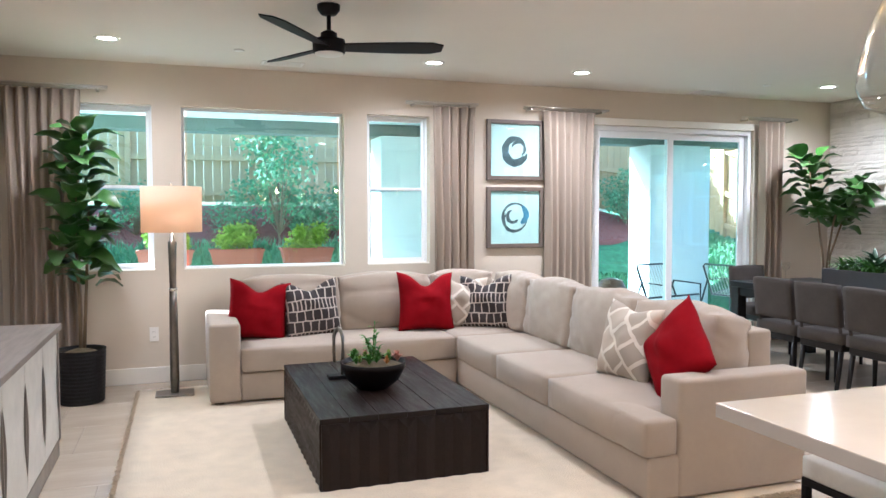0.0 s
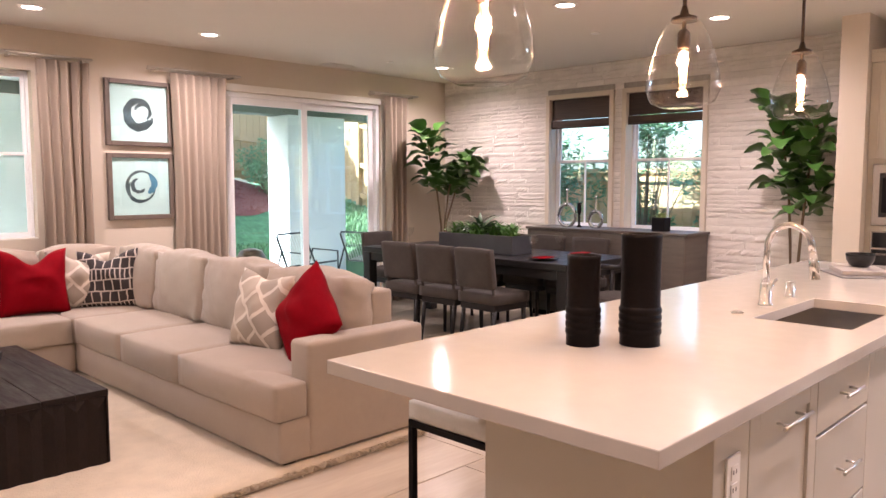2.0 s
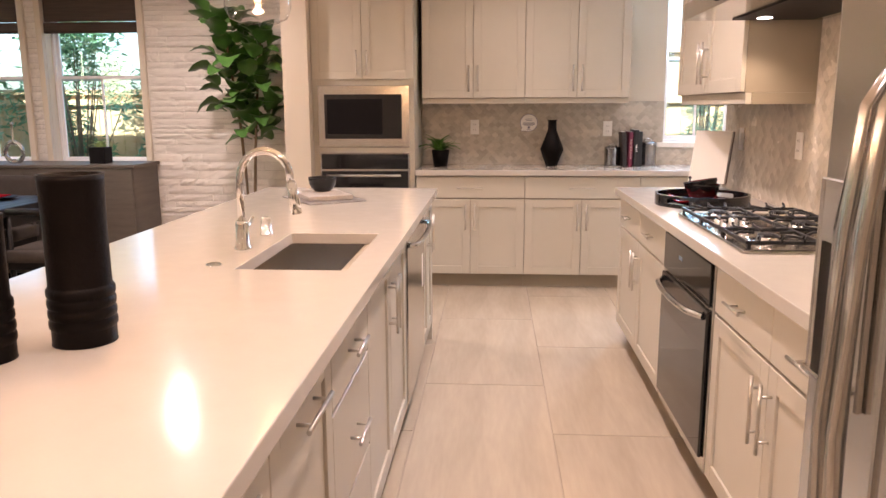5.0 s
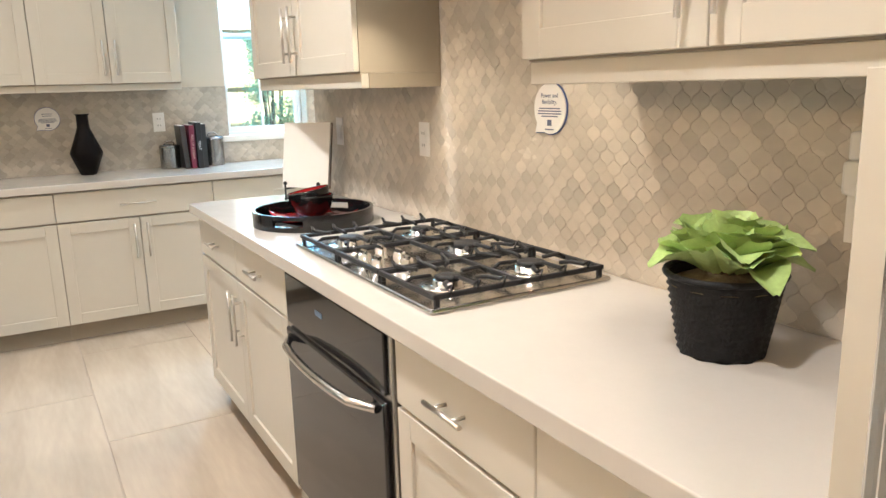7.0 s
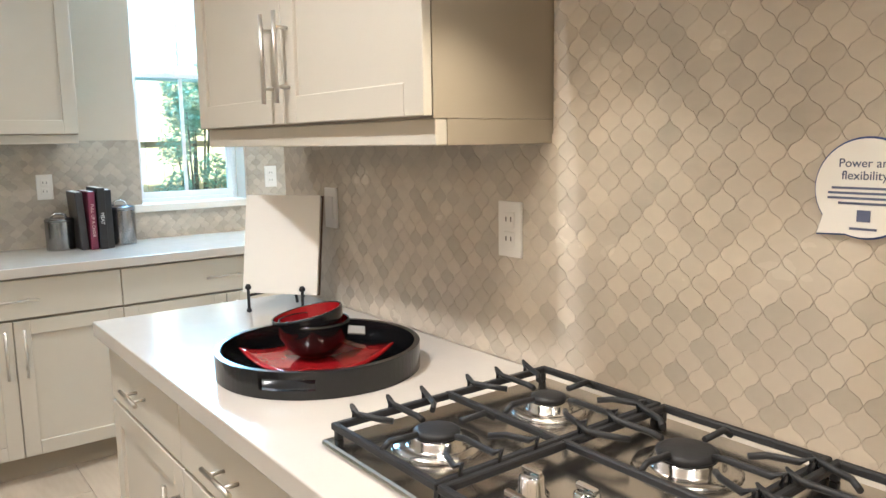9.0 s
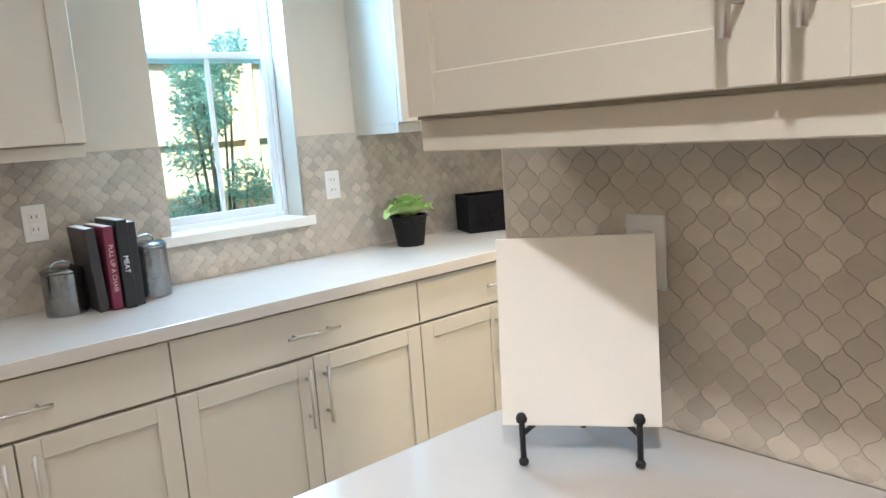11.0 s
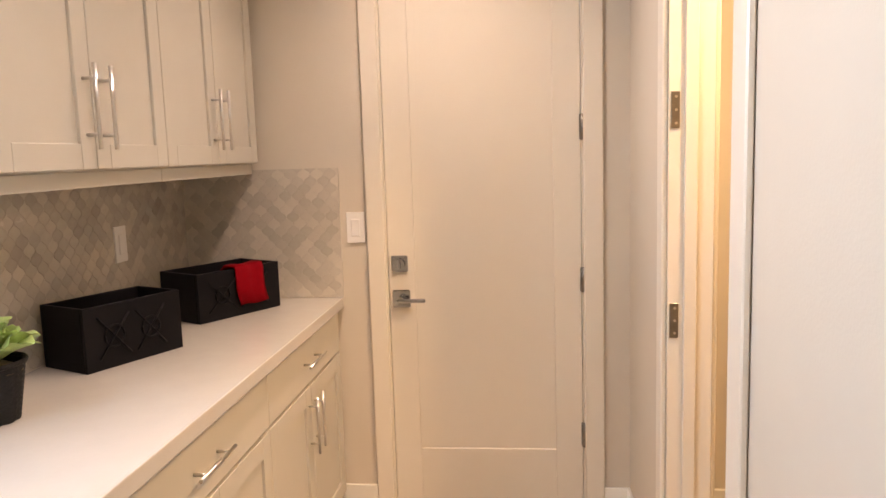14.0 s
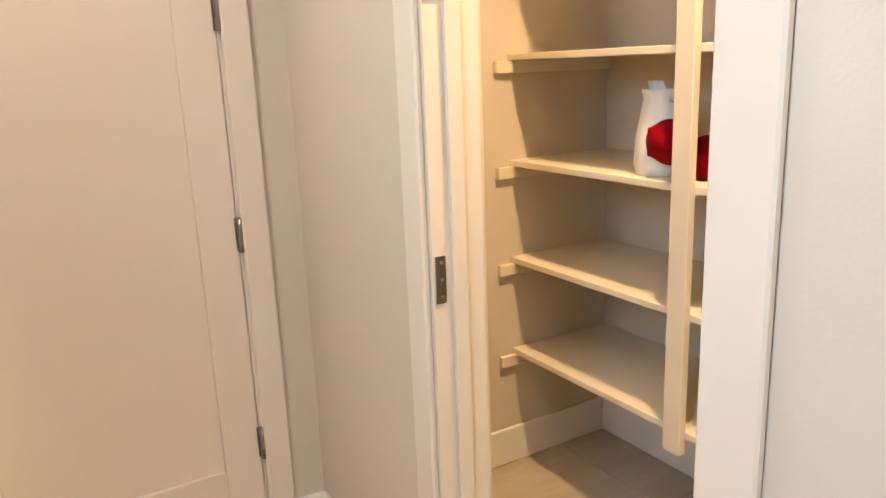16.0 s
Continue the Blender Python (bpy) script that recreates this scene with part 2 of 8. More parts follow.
def put_bm(dst, src, smooth=False):
    src.verts.index_update()
    vs = [dst.verts.new(v.co) for v in src.verts]
    for f in src.faces:
        try:
            nf = dst.faces.new([vs[v.index] for v in f.verts])
            nf.smooth = smooth or f.smooth
        except ValueError:
            pass
    src.free()
    return dst


def box(bm, x0, x1, y0, y1, z0, z1, bev=0.0, seg=1, smooth=False):
    t = bmesh.new()
    bmesh.ops.create_cube(t, size=1)
    bmesh.ops.scale(t, vec=(abs(x1 - x0), abs(y1 - y0), abs(z1 - z0)), verts=t.verts)
    bmesh.ops.translate(t, vec=((x0 + x1) / 2, (y0 + y1) / 2, (z0 + z1) / 2), verts=t.verts)
    if bev:
        bmesh.ops.bevel(t, geom=list(t.edges), offset=bev, segments=seg, profile=0.5, affect="EDGES")
    return put_bm(bm, t, smooth)


def lathe(bm, profile, seg=24, c=(0, 0), cap=True):
    """A turned shape from (radius, height) pairs, bottom to top."""
    rings = []
    for r, z in profile:
        rings.append([bm.verts.new((c[0] + r * math.cos(2 * math.pi * k / seg), c[1] + r * math.sin(2 * math.pi * k / seg), z)) for k in range(seg)])
    for a, b in zip(rings, rings[1:]):
        for k in range(seg):
            f = bm.faces.new((a[k], a[(k + 1) % seg], b[(k + 1) % seg], b[k]))
            f.smooth = True
    if cap:
        if profile[0][0] > 1e-4:
            bm.faces.new(list(reversed(rings[0])))
        if profile[-1][0] > 1e-4:
            bm.faces.new(rings[-1])
    return bm


def tube(bm, pts, r, seg=8, cap=True, taper=None):
    """A round bar along the points."""
    pts = [Vector(p) for p in pts]
    rings = []
    up = Vector((0, 0, 1))
    for i, p in enumerate(pts):
        d = (pts[min(i + 1, len(pts) - 1)] - pts[max(i - 1, 0)]).normalized()
        a = d.cross(up)
        if a.length < 0.05:
            a = d.cross(Vector((1, 0, 0)))
        a.normalize()
        b = d.cross(a).normalized()
        rr = r if taper is None else r * (1 + (taper - 1) * i / (len(pts) - 1))
        rings.append([bm.verts.new(p + a * rr * math.cos(2 * math.pi * k / seg) + b * rr * math.sin(2 * math.pi * k / seg)) for k in range(seg)])
    for q, w in zip(rings, rings[1:]):
        for k in range(seg):
            f = bm.faces.new((q[k], q[(k + 1) % seg], w[(k + 1) % seg], w[k]))
            f.smooth = True
    if cap:
        bm.faces.new(list(reversed(rings[0])))
        bm.faces.new(rings[-1])
    return bm


def cushion(bm, x0, x1, y0, y1, z0, z1, puff=0.03, n=10, power=4.0, seed=0, crease=0.0):
    """A stuffed block: rounded edges, swollen faces, soft unevenness and, if asked for, slanting creases."""
    t = bmesh.new()
    bmesh.ops.create_cube(t, size=2)
    bmesh.ops.subdivide_edges(t, edges=list(t.edges), cuts=n, use_grid_fill=True)
    hx, hy, hz = abs(x1 - x0) / 2, abs(y1 - y0) / 2, abs(z1 - z0) / 2
    h = min(hx, hy, hz)
    cx, cy, cz = (x0 + x1) / 2, (y0 + y1) / 2, (z0 + z1) / 2
    for v in t.verts:
        p = v.co.copy()
        ln = (abs(p.x) ** power + abs(p.y) ** power + abs(p.z) ** power) ** (1 / power)
        rounded = p / ln
        ed = 0.35
        q = Vector((p.x * (hx - h * ed) + rounded.x * h * ed, p.y * (hy - h * ed) + rounded.y * h * ed, p.z * (hz - h * ed) + rounded.z * h * ed))
        bx, by, bz = 1 - p.x * p.x, 1 - p.y * p.y, 1 - p.z * p.z
        sw = Vector((rounded.x * by * bz, rounded.y * bx * bz, rounded.z * bx * by))
        q += sw * puff
        nz = noise.noise(Vector((q.x * 4 + seed * 7.1, q.y * 4 + seed, q.z * 4)))
        q += rounded * nz * puff * 0.22
        if crease:
            w = noise.noise(Vector((q.x * 2 + seed * 3.3, q.y * 3.0 + q.z * 5.0 + seed, q.z * 6.5 - q.y * 9.0)))
            q -= rounded * crease * max(0.0, 1 - 4 * abs(w)) * (0.35 + 0.65 * (p.y * p.y + p.z * p.z) / 2)
        v.co = q + Vector((cx, cy, cz))
    return put_bm(bm, t, True)


def to_mesh(name, bm, material):
    me = bpy.data.meshes.new(name)
    bm.normal_update()
    bm.to_mesh(me)
    bm.free()
    for m in material if isinstance(material, (list, tuple)) else [material]:
        me.materials.append(m)
    return me


def part(name, bm, material, parent=None, label=""):
    ob = new(name, to_mesh(name, bm, material))
    if parent is not None:
        ob.parent = parent
    if label:
        ob["label"] = label
    return ob


def thing(name, label, category, m=None, group=""):
    ob = new(name)
    ob.empty_display_size = 0.1
    if m is not None:
        ob.matrix_world = m
    return tagged(ob, label, category, group)


def structure(name, bm, material, label=""):
    return tagged(part(name, bm, material, None, label), label or name.replace("_", " "), kind="structure")


def bbox(*a, **k):
    return box(bmesh.new(), *a, **k)

# ---- the rooms ----
XW, XE, YN, YS = -0.33, 8.0, 7.73, -2.41   # inner faces of the outer walls
XK = 8.07                                  # inner face of the window wall in the kitchen
XP = 6.315                                 # passage face of the pantry wall
DOOR_H = 2.34


def wall(name, axis, face, thick, a0, a1, holes=(), z0=0.0, z1=CEIL, label="beige painted wall with a fine texture"):
    """A wall with openings. axis 'x': it runs along x at y=face; thick goes outwards. holes: (a0, a1, z0, z1)."""
    bm = bmesh.new()
    cuts = sorted({a0, a1, *[h[0] for h in holes], *[h[1] for h in holes]})
    for u, v in zip(cuts, cuts[1:]):
        mid = (u + v) / 2
        zs = z0
        for h in sorted([h for h in holes if h[0] <= mid <= h[1]], key=lambda h: h[2]) + [(0, 0, z1, z1)]:
            if h[2] > zs + 1e-4:
                if axis == "x":
                    box(bm, u, v, min(face, face + thick), max(face, face + thick), zs, h[2])
                else:
                    box(bm, min(face, face + thick), max(face, face + thick), u, v, zs, h[2])
            zs = h[3]
    return structure(name, bm, M_WALL, label)


W1, W2, W3 = (0.19, 0.79, 0.945, 2.315), (1.02, 2.40, 0.945, 2.315), (2.61, 3.205, 0.945, 2.315)
SLIDER = (4.93, 6.93, 0.0, 2.305)
EA, EB = (5.305, 6.065, 0.915, 2.315), (4.29, 5.105, 0.915, 2.315)
EK = (-0.585, -0.015, 1.09, 2.36)
GDOOR = (6.485, 7.26, 0.0, DOOR_H)
PDOOR = (-1.69, -0.995, 0.0, DOOR_H)

wall("wall_north", "x", YN, 0.17, XW - 0.15, XE + 0.17, [W1, W2, W3, SLIDER])
wall("wall_east", "y", XE, 0.17, 2.80, YN, [EA, EB])
wall("wall_east_kitchen", "y", XK, 0.17, YS - 0.15, 2.80, [EK])
wall("wall_west", "y", XW, -0.15, -0.12, YN)
wall("wall_range", "x", 0.0, -0.12, XW, XP)
wall("wall_pantry_east", "y", XP, -0.12, YS, -0.12, [PDOOR])
wall("wall_south", "x", YS, -0.15, 4.8, XE + 0.17, [GDOOR])
wall("wall_pantry_west", "y", 5.16, -0.12, YS, -0.12)
wall("wall_wing", "x", 2.735, 0.19, 7.36, XE - 0.001, label="narrow wing wall beside the oven cabinet")
structure("ceiling", bbox(XW - 0.15, XE + 0.17, YS - 0.15, YN + 0.17, CEIL, CEIL + 0.12), M_CEIL, "off-white painted ceiling")

# floor: large wood-look tiles, joints recessed
floor = structure("floor", bbox(XW - 0.15, XE + 0.17, YS - 0.15, YN + 0.17, -0.12, -0.004), M_FGROUT, "pale taupe wood-look floor tiles with thin joints")
tile_bm = bbox(-0.5975, 0.5975, -0.2975, 0.2975, -0.012, 0.0, bev=0.0015)
tile_me = to_mesh("floor_tile", tile_bm, M_FLOOR)
for row in range(-6, 12):
    ty = 1.40 + 0.6 * row
    for col in range(-7, 5):
        tx = 4.21 + 1.2 * col + (0.37 if row % 2 == 0 else 0.0) + (0.0 if row % 3 else 0.2)
        if XW - 0.7 < tx < XE + 0.7 and YS - 0.4 < ty < YN + 0.4:
            lo, hi = max(tx - 0.5975, XW - 0.1), min(tx + 0.5975, XE + 0.1)
            if hi - lo < 0.05:
                continue
            t = new("tile", tile_me)
            t.location = ((lo + hi) / 2, ty, 0.0)
            t.scale = ((hi - lo) / 1.195, 1, 1)
            t.parent = floor

# baseboards
bb = bmesh.new()
for x0, x1, y0, y1 in ((XW, 4.86, YN - 0.014, YN), (7.07, XE, YN - 0.014, YN), (XW, XW + 0.014, 0.0, YN), (7.325, 7.47, YS, YS + 0.014), (XP, 6.415, YS, YS + 0.014),
                       (XP, XP + 0.014, YS, -1.77), (XP, XP + 0.014, -0.885, -0.12), (5.16, 6.19, YS, YS + 0.014), (5.16, 5.174, YS, -0.13), (XW, 2.2, 0.0, 0.014)):
    box(bb, x0, x1, y0, y1, 0.001, 0.135, bev=0.003)
structure("baseboard", bb, M_TRIM, "white painted baseboard")


def window_unit(name, axis, face, hole, rail=None, cols=1, upper_cols=1, depth=0.12, casing=None, sill=True, label="white vinyl single-hung window"):
    """A window in its opening: frame, sashes, panes, muntins, sill. axis: 'N' wall along x or 'E' wall along y."""
    a0, a1, z0, z1 = hole
    w = thing(name, label, "window")
    w["kind"] = "structure"

    def bx(bm, u0, u1, d0, d1, v0, v1, bev=0.003):
        if axis == "N":
            return box(bm, u0, u1, face + d0, face + d1, v0, v1, bev)
        return box(bm, face + d0, face + d1, u0, u1, v0, v1, bev)

    fr = bmesh.new()
    fw = 0.024
    d0, d1 = depth - 0.035, depth + 0.02
    bx(fr, a0, a0 + fw, d0, d1, z0, z1)
    bx(fr, a1 - fw, a1, d0, d1, z0, z1)
    bx(fr, a0 + fw, a1 - fw, d0, d1, z0, z0 + fw)
    bx(fr, a0 + fw, a1 - fw, d0, d1, z1 - fw, z1)
    part("window_frame", fr, M_VINYL, w)
    panes = []
    if rail:
        for lo, hi, dd in ((z0 + fw, rail + 0.02, 0.0), (rail - 0.02, z1 - fw, 0.022)):
            sa = bmesh.new()
            s = 0.026
            e0, e1 = d0 + 0.008 + dd, d0 + 0.03 + dd
            bx(sa, a0 + fw, a0 + fw + s, e0, e1, lo, hi, 0.002)
            bx(sa, a1 - fw - s, a1 - fw, e0, e1, lo, hi, 0.002)
            bx(sa, a0 + fw + s, a1 - fw - s, e0, e1, lo, lo + s + 0.006, 0.002)
            bx(sa, a0 + fw + s, a1 - fw - s, e0, e1, hi - s, hi, 0.002)
            part("sash", sa, M_VINYL, w)
            panes.append((lo + s, hi - s, e0 + 0.011, cols if dd == 0 else upper_cols))
    else:
        panes.append((z0 + fw, z1 - fw, d0 + 0.02, cols))
    for lo, hi, d, nc in panes:
        pb = bmesh.new()
        bx(pb, a0 + fw + 0.02, a1 - fw - 0.02, d, d + 0.004, lo - 0.005, hi + 0.005, 0)
        p = part("pane", pb, M_GLASS, w)
        p.visible_shadow = False
        for k in range(1, nc):
            mu = bmesh.new()
            c = a0 + (a1 - a0) * k / nc
            bx(mu, c - 0.009, c + 0.009, d - 0.006, d + 0.01, lo, hi, 0.002)
            part("muntin", mu, M_VINYL, w)
    if sill:
        sb = bmesh.new()
        if casing == "sill":
            bx(sb, a0 - 0.045, a1 + 0.045, -0.03, depth - 0.036, z0 - 0.036, z0 + 0.004, 0.004)
        else:
            bx(sb, a0 + 0.001, a1 - 0.001, 0.001, depth - 0.036, z0 + 0.0005, z0 + 0.012, 0.002)
        part("window_sill", sb, M_TRIM, w)
    if casing == "flat":
        cb = bmesh.new()
        cw = 0.05
        bx(cb, a0 - cw, a0, -0.045, -0.004, z0 - cw, z1 + cw)
        bx(cb, a1, a1 + cw, -0.045, -0.004, z0 - cw, z1 + cw)
        bx(cb, a0, a1, -0.045, -0.004, z1, z1 + cw)
        bx(cb, a0, a1, -0.045, -0.004, z0 - cw, z0)
        part("casing", cb, M_WALL, w)
    return w


window_unit("window_1", "N", YN, W1, rail=1.635)
window_unit("window_2", "N", YN, W2, label="large fixed picture window with white frame")
window_unit("window_3", "N", YN, W3, rail=1.635)
window_unit("window_4", "E", XE, EA, rail=1.635, cols=2, casing="flat", label="white window with cream casing in the stone wall")
window_unit("window_5", "E", XE, EB, rail=1.635, cols=2, casing="flat", label="white window with cream casing in the stone wall")
window_unit("window_6", "E", XK, EK, rail=1.76, cols=2, upper_cols=2, depth=0.155, casing="sill", label="white kitchen window above the worktop")

# sliding glass door
sd = tagged(thing("door_1", "white sliding glass patio door, closed", "door"), kind="structure")
fr = bmesh.new()
a0, a1, z0, z1 = SLIDER
box(fr, a0, a0 + 0.045, YN + 0.03, YN + 0.13, 0.001, z1, 0.003)
box(fr, a1 - 0.045, a1, YN + 0.03, YN + 0.13, 0.001, z1, 0.003)
box(fr, a0 + 0.045, a1 - 0.045, YN + 0.03, YN + 0.13, z1 - 0.05, z1, 0.003)
box(fr, a0 + 0.045, a1 - 0.045, YN + 0.03, YN + 0.13, 0.001, 0.03, 0.003)
part("door_frame", fr, M_VINYL, sd)
mid = 5.90
for u, v, d in ((a0 + 0.045, mid + 0.035, 0.05), (mid - 0.035, a1 - 0.045, 0.085)):
    p = bmesh.new()
    s = 0.07
    box(p, u, u + s, YN + d, YN + d + 0.032, 0.03, z1 - 0.05, 0.004)
    box(p, v - s, v, YN + d, YN + d + 0.032, 0.03, z1 - 0.05, 0.004)
    box(p, u + s, v - s, YN + d, YN + d + 0.032, 0.03, 0.12, 0.004)
    box(p, u + s, v - s, YN + d, YN + d + 0.032, z1 - 0.12, z1 - 0.05, 0.004)
    leaf = part("door_leaf", p, M_VINYL, sd)
    g = part("pane", bbox(u + s - 0.01, v - s + 0.01, YN + d + 0.014, YN + d + 0.018, 0.11, z1 - 0.11), M_GLASS, leaf)
    g.visible_shadow = False
cs = bmesh.new()
for q in ((a0 - 0.07, a0, YN - 0.016, YN - 0.001, 0.001, z1 + 0.07), (a1, a1 + 0.07, YN - 0.016, YN - 0.001, 0.001, z1 + 0.07), (a0, a1, YN - 0.016, YN - 0.001, z1, z1 + 0.07)):
    box(cs, *q, bev=0.003)
part("casing", cs, M_TRIM, sd)

# garage door in the passage
gd = tagged(thing("door_2", "closed cream panelled door with chrome deadbolt and lever", "door"), kind="structure")
x0, x1 = GDOOR[0] + 0.012, GDOOR[1] - 0.012
lf = bmesh.new()
yf = YS - 0.008
box(lf, x0, x1, yf - 0.03, yf - 0.012, 0.035, DOOR_H - 0.02, 0.001)
for q in ((x0, x0 + 0.105, 0.035, DOOR_H - 0.02), (x1 - 0.105, x1, 0.035, DOOR_H - 0.02), (x0 + 0.105, x1 - 0.105, 0.035, 0.285), (x0 + 0.105, x1 - 0.105, DOOR_H - 0.14, DOOR_H - 0.02)):
    box(lf, q[0], q[1], yf - 0.012, yf, q[2], q[3], 0.002)
leaf = part("door_leaf", lf, M_CREAMDOOR, gd)
jm = bmesh.new()
box(jm, GDOOR[0], GDOOR[0] + 0.01, YS - 0.14, YS - 0.002, 0.001, DOOR_H)
box(jm, GDOOR[1] - 0.01, GDOOR[1], YS - 0.14, YS - 0.002, 0.001, DOOR_H)
box(jm, GDOOR[0] + 0.01, GDOOR[1] - 0.01, YS - 0.14, YS - 0.002, DOOR_H - 0.012, DOOR_H)
part("jamb", jm, M_CREAMDOOR, gd)
cs = bmesh.new()
for q in ((GDOOR[0] - 0.07, GDOOR[0] + 0.004, 0.001, DOOR_H + 0.07), (GDOOR[1] - 0.004, GDOOR[1] + 0.065, 0.001, DOOR_H + 0.07), (GDOOR[0] + 0.004, GDOOR[1] - 0.004, DOOR_H, DOOR_H + 0.07)):
    box(cs, q[0], q[1], YS + 0.001, YS + 0.018, q[2], q[3], 0.004)
part("casing", cs, M_CREAMDOOR, gd)
part("threshold", bbox(GDOOR[0] + 0.012, GDOOR[1] - 0.012, YS - 0.07, YS - 0.004, 0.001, 0.033, bev=0.004), M_BLACK, gd, "black rubber door sweep and threshold")
dbm = bbox(7.17, 7.235, yf, yf + 0.014, 1.01, 1.075, bev=0.004)
dbo = part("deadbolt", dbm, M_DCHROME, gd, "square chrome deadbolt plate")
tb = bmesh.new()
tube(tb, [(7.202, yf + 0.012, 1.043), (7.202, yf + 0.03, 1.043)], 0.02, 18)
box(tb, 7.197, 7.207, yf + 0.03, yf + 0.042, 1.025, 1.061, 0.002)
part("thumb_turn", tb, M_DCHROME, dbo)
hb = bbox(7.165, 7.235, yf, yf + 0.012, 0.868, 0.938, bev=0.004)
hp = part("handle_plate", hb, M_DCHROME, gd, "square chrome rose")
lv = bmesh.new()
tube(lv, [(7.20, yf + 0.01, 0.903), (7.20, yf + 0.055, 0.903)], 0.013, 14)
box(lv, 7.10, 7.21, yf + 0.045, yf + 0.058, 0.894, 0.910, 0.004)
part("lever", lv, M_DCHROME, hp)
for hz in (0.35, 0.97, 1.55, 2.13):
    hb = bmesh.new()
    tube(hb, [(x0 - 0.006, yf + 0.012, hz - 0.048), (x0 - 0.006, yf + 0.012, hz + 0.048)], 0.010, 10)
    box(hb, x0 - 0.012, x0 + 0.006, yf - 0.002, yf + 0.003, hz - 0.046, hz + 0.046)
    part("hinge", hb, M_LAMPMET, gd, "dull steel butt hinge")

# pantry doorway, its leaf taken off: jambs, stops, casings and bare hinges
pd = tagged(thing("door_3", "cream pantry door frame with bare hinge leaves", "door frame"), kind="structure")
jm = bmesh.new()
y0, y1 = PDOOR[0], PDOOR[1]
for u, v in ((y0, y0 + 0.016), (y1 - 0.016, y1)):
    box(jm, XP - 0.122, XP + 0.002, u, v, 0.001, DOOR_H - 0.016)
box(jm, XP - 0.122, XP + 0.002, y0, y1, DOOR_H - 0.016, DOOR_H)
for u, v in ((y0 + 0.016, y0 + 0.028), (y1 - 0.028, y1 - 0.016)):
    box(jm, XP - 0.075, XP - 0.04, u, v, 0.001, DOOR_H - 0.016, 0.002)
part("jamb", jm, M_CREAMDOOR, pd)
for sx in (0, 1):
    cs = bmesh.new()
    u0, u1 = (XP + 0.002, XP + 0.018) if sx == 0 else (XP - 0.138, XP - 0.122)
    box(cs, u0, u1, y0 - 0.07, y0 + 0.006, 0.001, DOOR_H + 0.065, 0.004)
    box(cs, u0, u1, y1 - 0.006, y1 + 0.085, 0.001, DOOR_H + 0.065, 0.004)
    box(cs, u0, u1, y0 + 0.006, y1 - 0.006, DOOR_H - 0.006, DOOR_H + 0.065, 0.004)
    part("casing", cs, M_CREAMDOOR, pd)
for hz in (0.33, 0.975, 1.565, 2.15):
    hb = bbox(XP - 0.027, XP - 0.003, y0 + 0.0165, y0 + 0.0195, hz - 0.05, hz + 0.05, bev=0.001)
    hg = part("hinge", hb, M_LAMPMET, pd, "bare dull metal hinge leaf")
    for k in (-0.036, 0.0, 0.036):
        part("screw", tube(bmesh.new(), [(XP - 0.017, y0 + 0.019, hz + k), (XP - 0.017, y0 + 0.021, hz + k)], 0.004, 8), M_NICKEL, hg)

# ---- ceiling fittings ----


def can_light(x, y, z=CEIL):
    c = thing("recessed_light", "round white recessed ceiling light, lit", "ceiling light", pose(x, y, z), "recessed ceiling lights")
    part("trim_ring", lathe(bmesh.new(), [(0.062, -0.001), (0.066, -0.008), (0.088, -0.006), (0.09, -0.001)], 28, cap=False), M_WHITE, c)
    part("lens", lathe(bmesh.new(), [(0.001, -0.004), (0.062, -0.003)], 28, cap=False), M_CAN, c)


for cx, cy in LIVING_CANS + KITCHEN_CANS + PASSAGE_CANS:
    can_light(cx, cy)


def vent(x, y):
    v = thing("ceiling_vent", "white louvred ceiling air vent", "air vent", pose(x, y, CEIL), "ceiling vents")
    fr = bmesh.new()
    for q in ((-0.17, 0.17, -0.09, -0.075), (-0.17, 0.17, 0.075, 0.09), (-0.17, -0.15, -0.075, 0.075), (0.15, 0.17, -0.075, 0.075)):
        box(fr, q[0], q[1], q[2], q[3], -0.008, -0.001, 0.002)
    part("frame", fr, M_WHITE, v)
    part("backing", bbox(-0.15, 0.15, -0.075, 0.075, -0.003, -0.001), M_SLOT, v)
    for k in range(8):
        s = bmesh.new()
        yy = -0.066 + k * 0.018
        box(s, -0.15, 0.15, yy, yy + 0.009, -0.007, -0.004)
        part("slat", s, M_WHITE, v)


vent(1.82, 7.39)
vent(6.15, 7.53)
for sx, sy in ((6.41, 6.97), (6.6, 4.6), (1.445, 6.97)):
    tagged(part("sprinkler_cap", lathe(bmesh.new(), [(0.04, CEIL - 0.001), (0.04, CEIL - 0.006), (0.036, CEIL - 0.008), (0.001, CEIL - 0.008)], 20, (sx, sy)), M_WHITE), "small white round sprinkler cover on the ceiling", "sprinkler cover", "sprinkler covers")

# ceiling fan
fan = thing("ceiling_fan", "black three-bladed ceiling fan with a pale light disc", "ceiling fan", pose(1.86, 5.52, CEIL))
part("canopy", lathe(bmesh.new(), [(0.068, -0.001), (0.066, -0.03), (0.045, -0.058), (0.016, -0.062)], 24), M_BLACK, fan)
part("downrod", lathe(bmesh.new(), [(0.013, -0.155), (0.013, -0.06)], 12), M_BLACK, fan)
part("motor", lathe(bmesh.new(), [(0.085, -0.285), (0.095, -0.28), (0.097, -0.225), (0.094, -0.205), (0.05, -0.20), (0.048, -0.165), (0.022, -0.15)], 28), M_BLACK, fan)
part("light_disc", lathe(bmesh.new(), [(0.001, -0.302), (0.05, -0.300), (0.08, -0.292), (0.086, -0.284)], 28), M_WHITE, fan, "frosted white light disc")
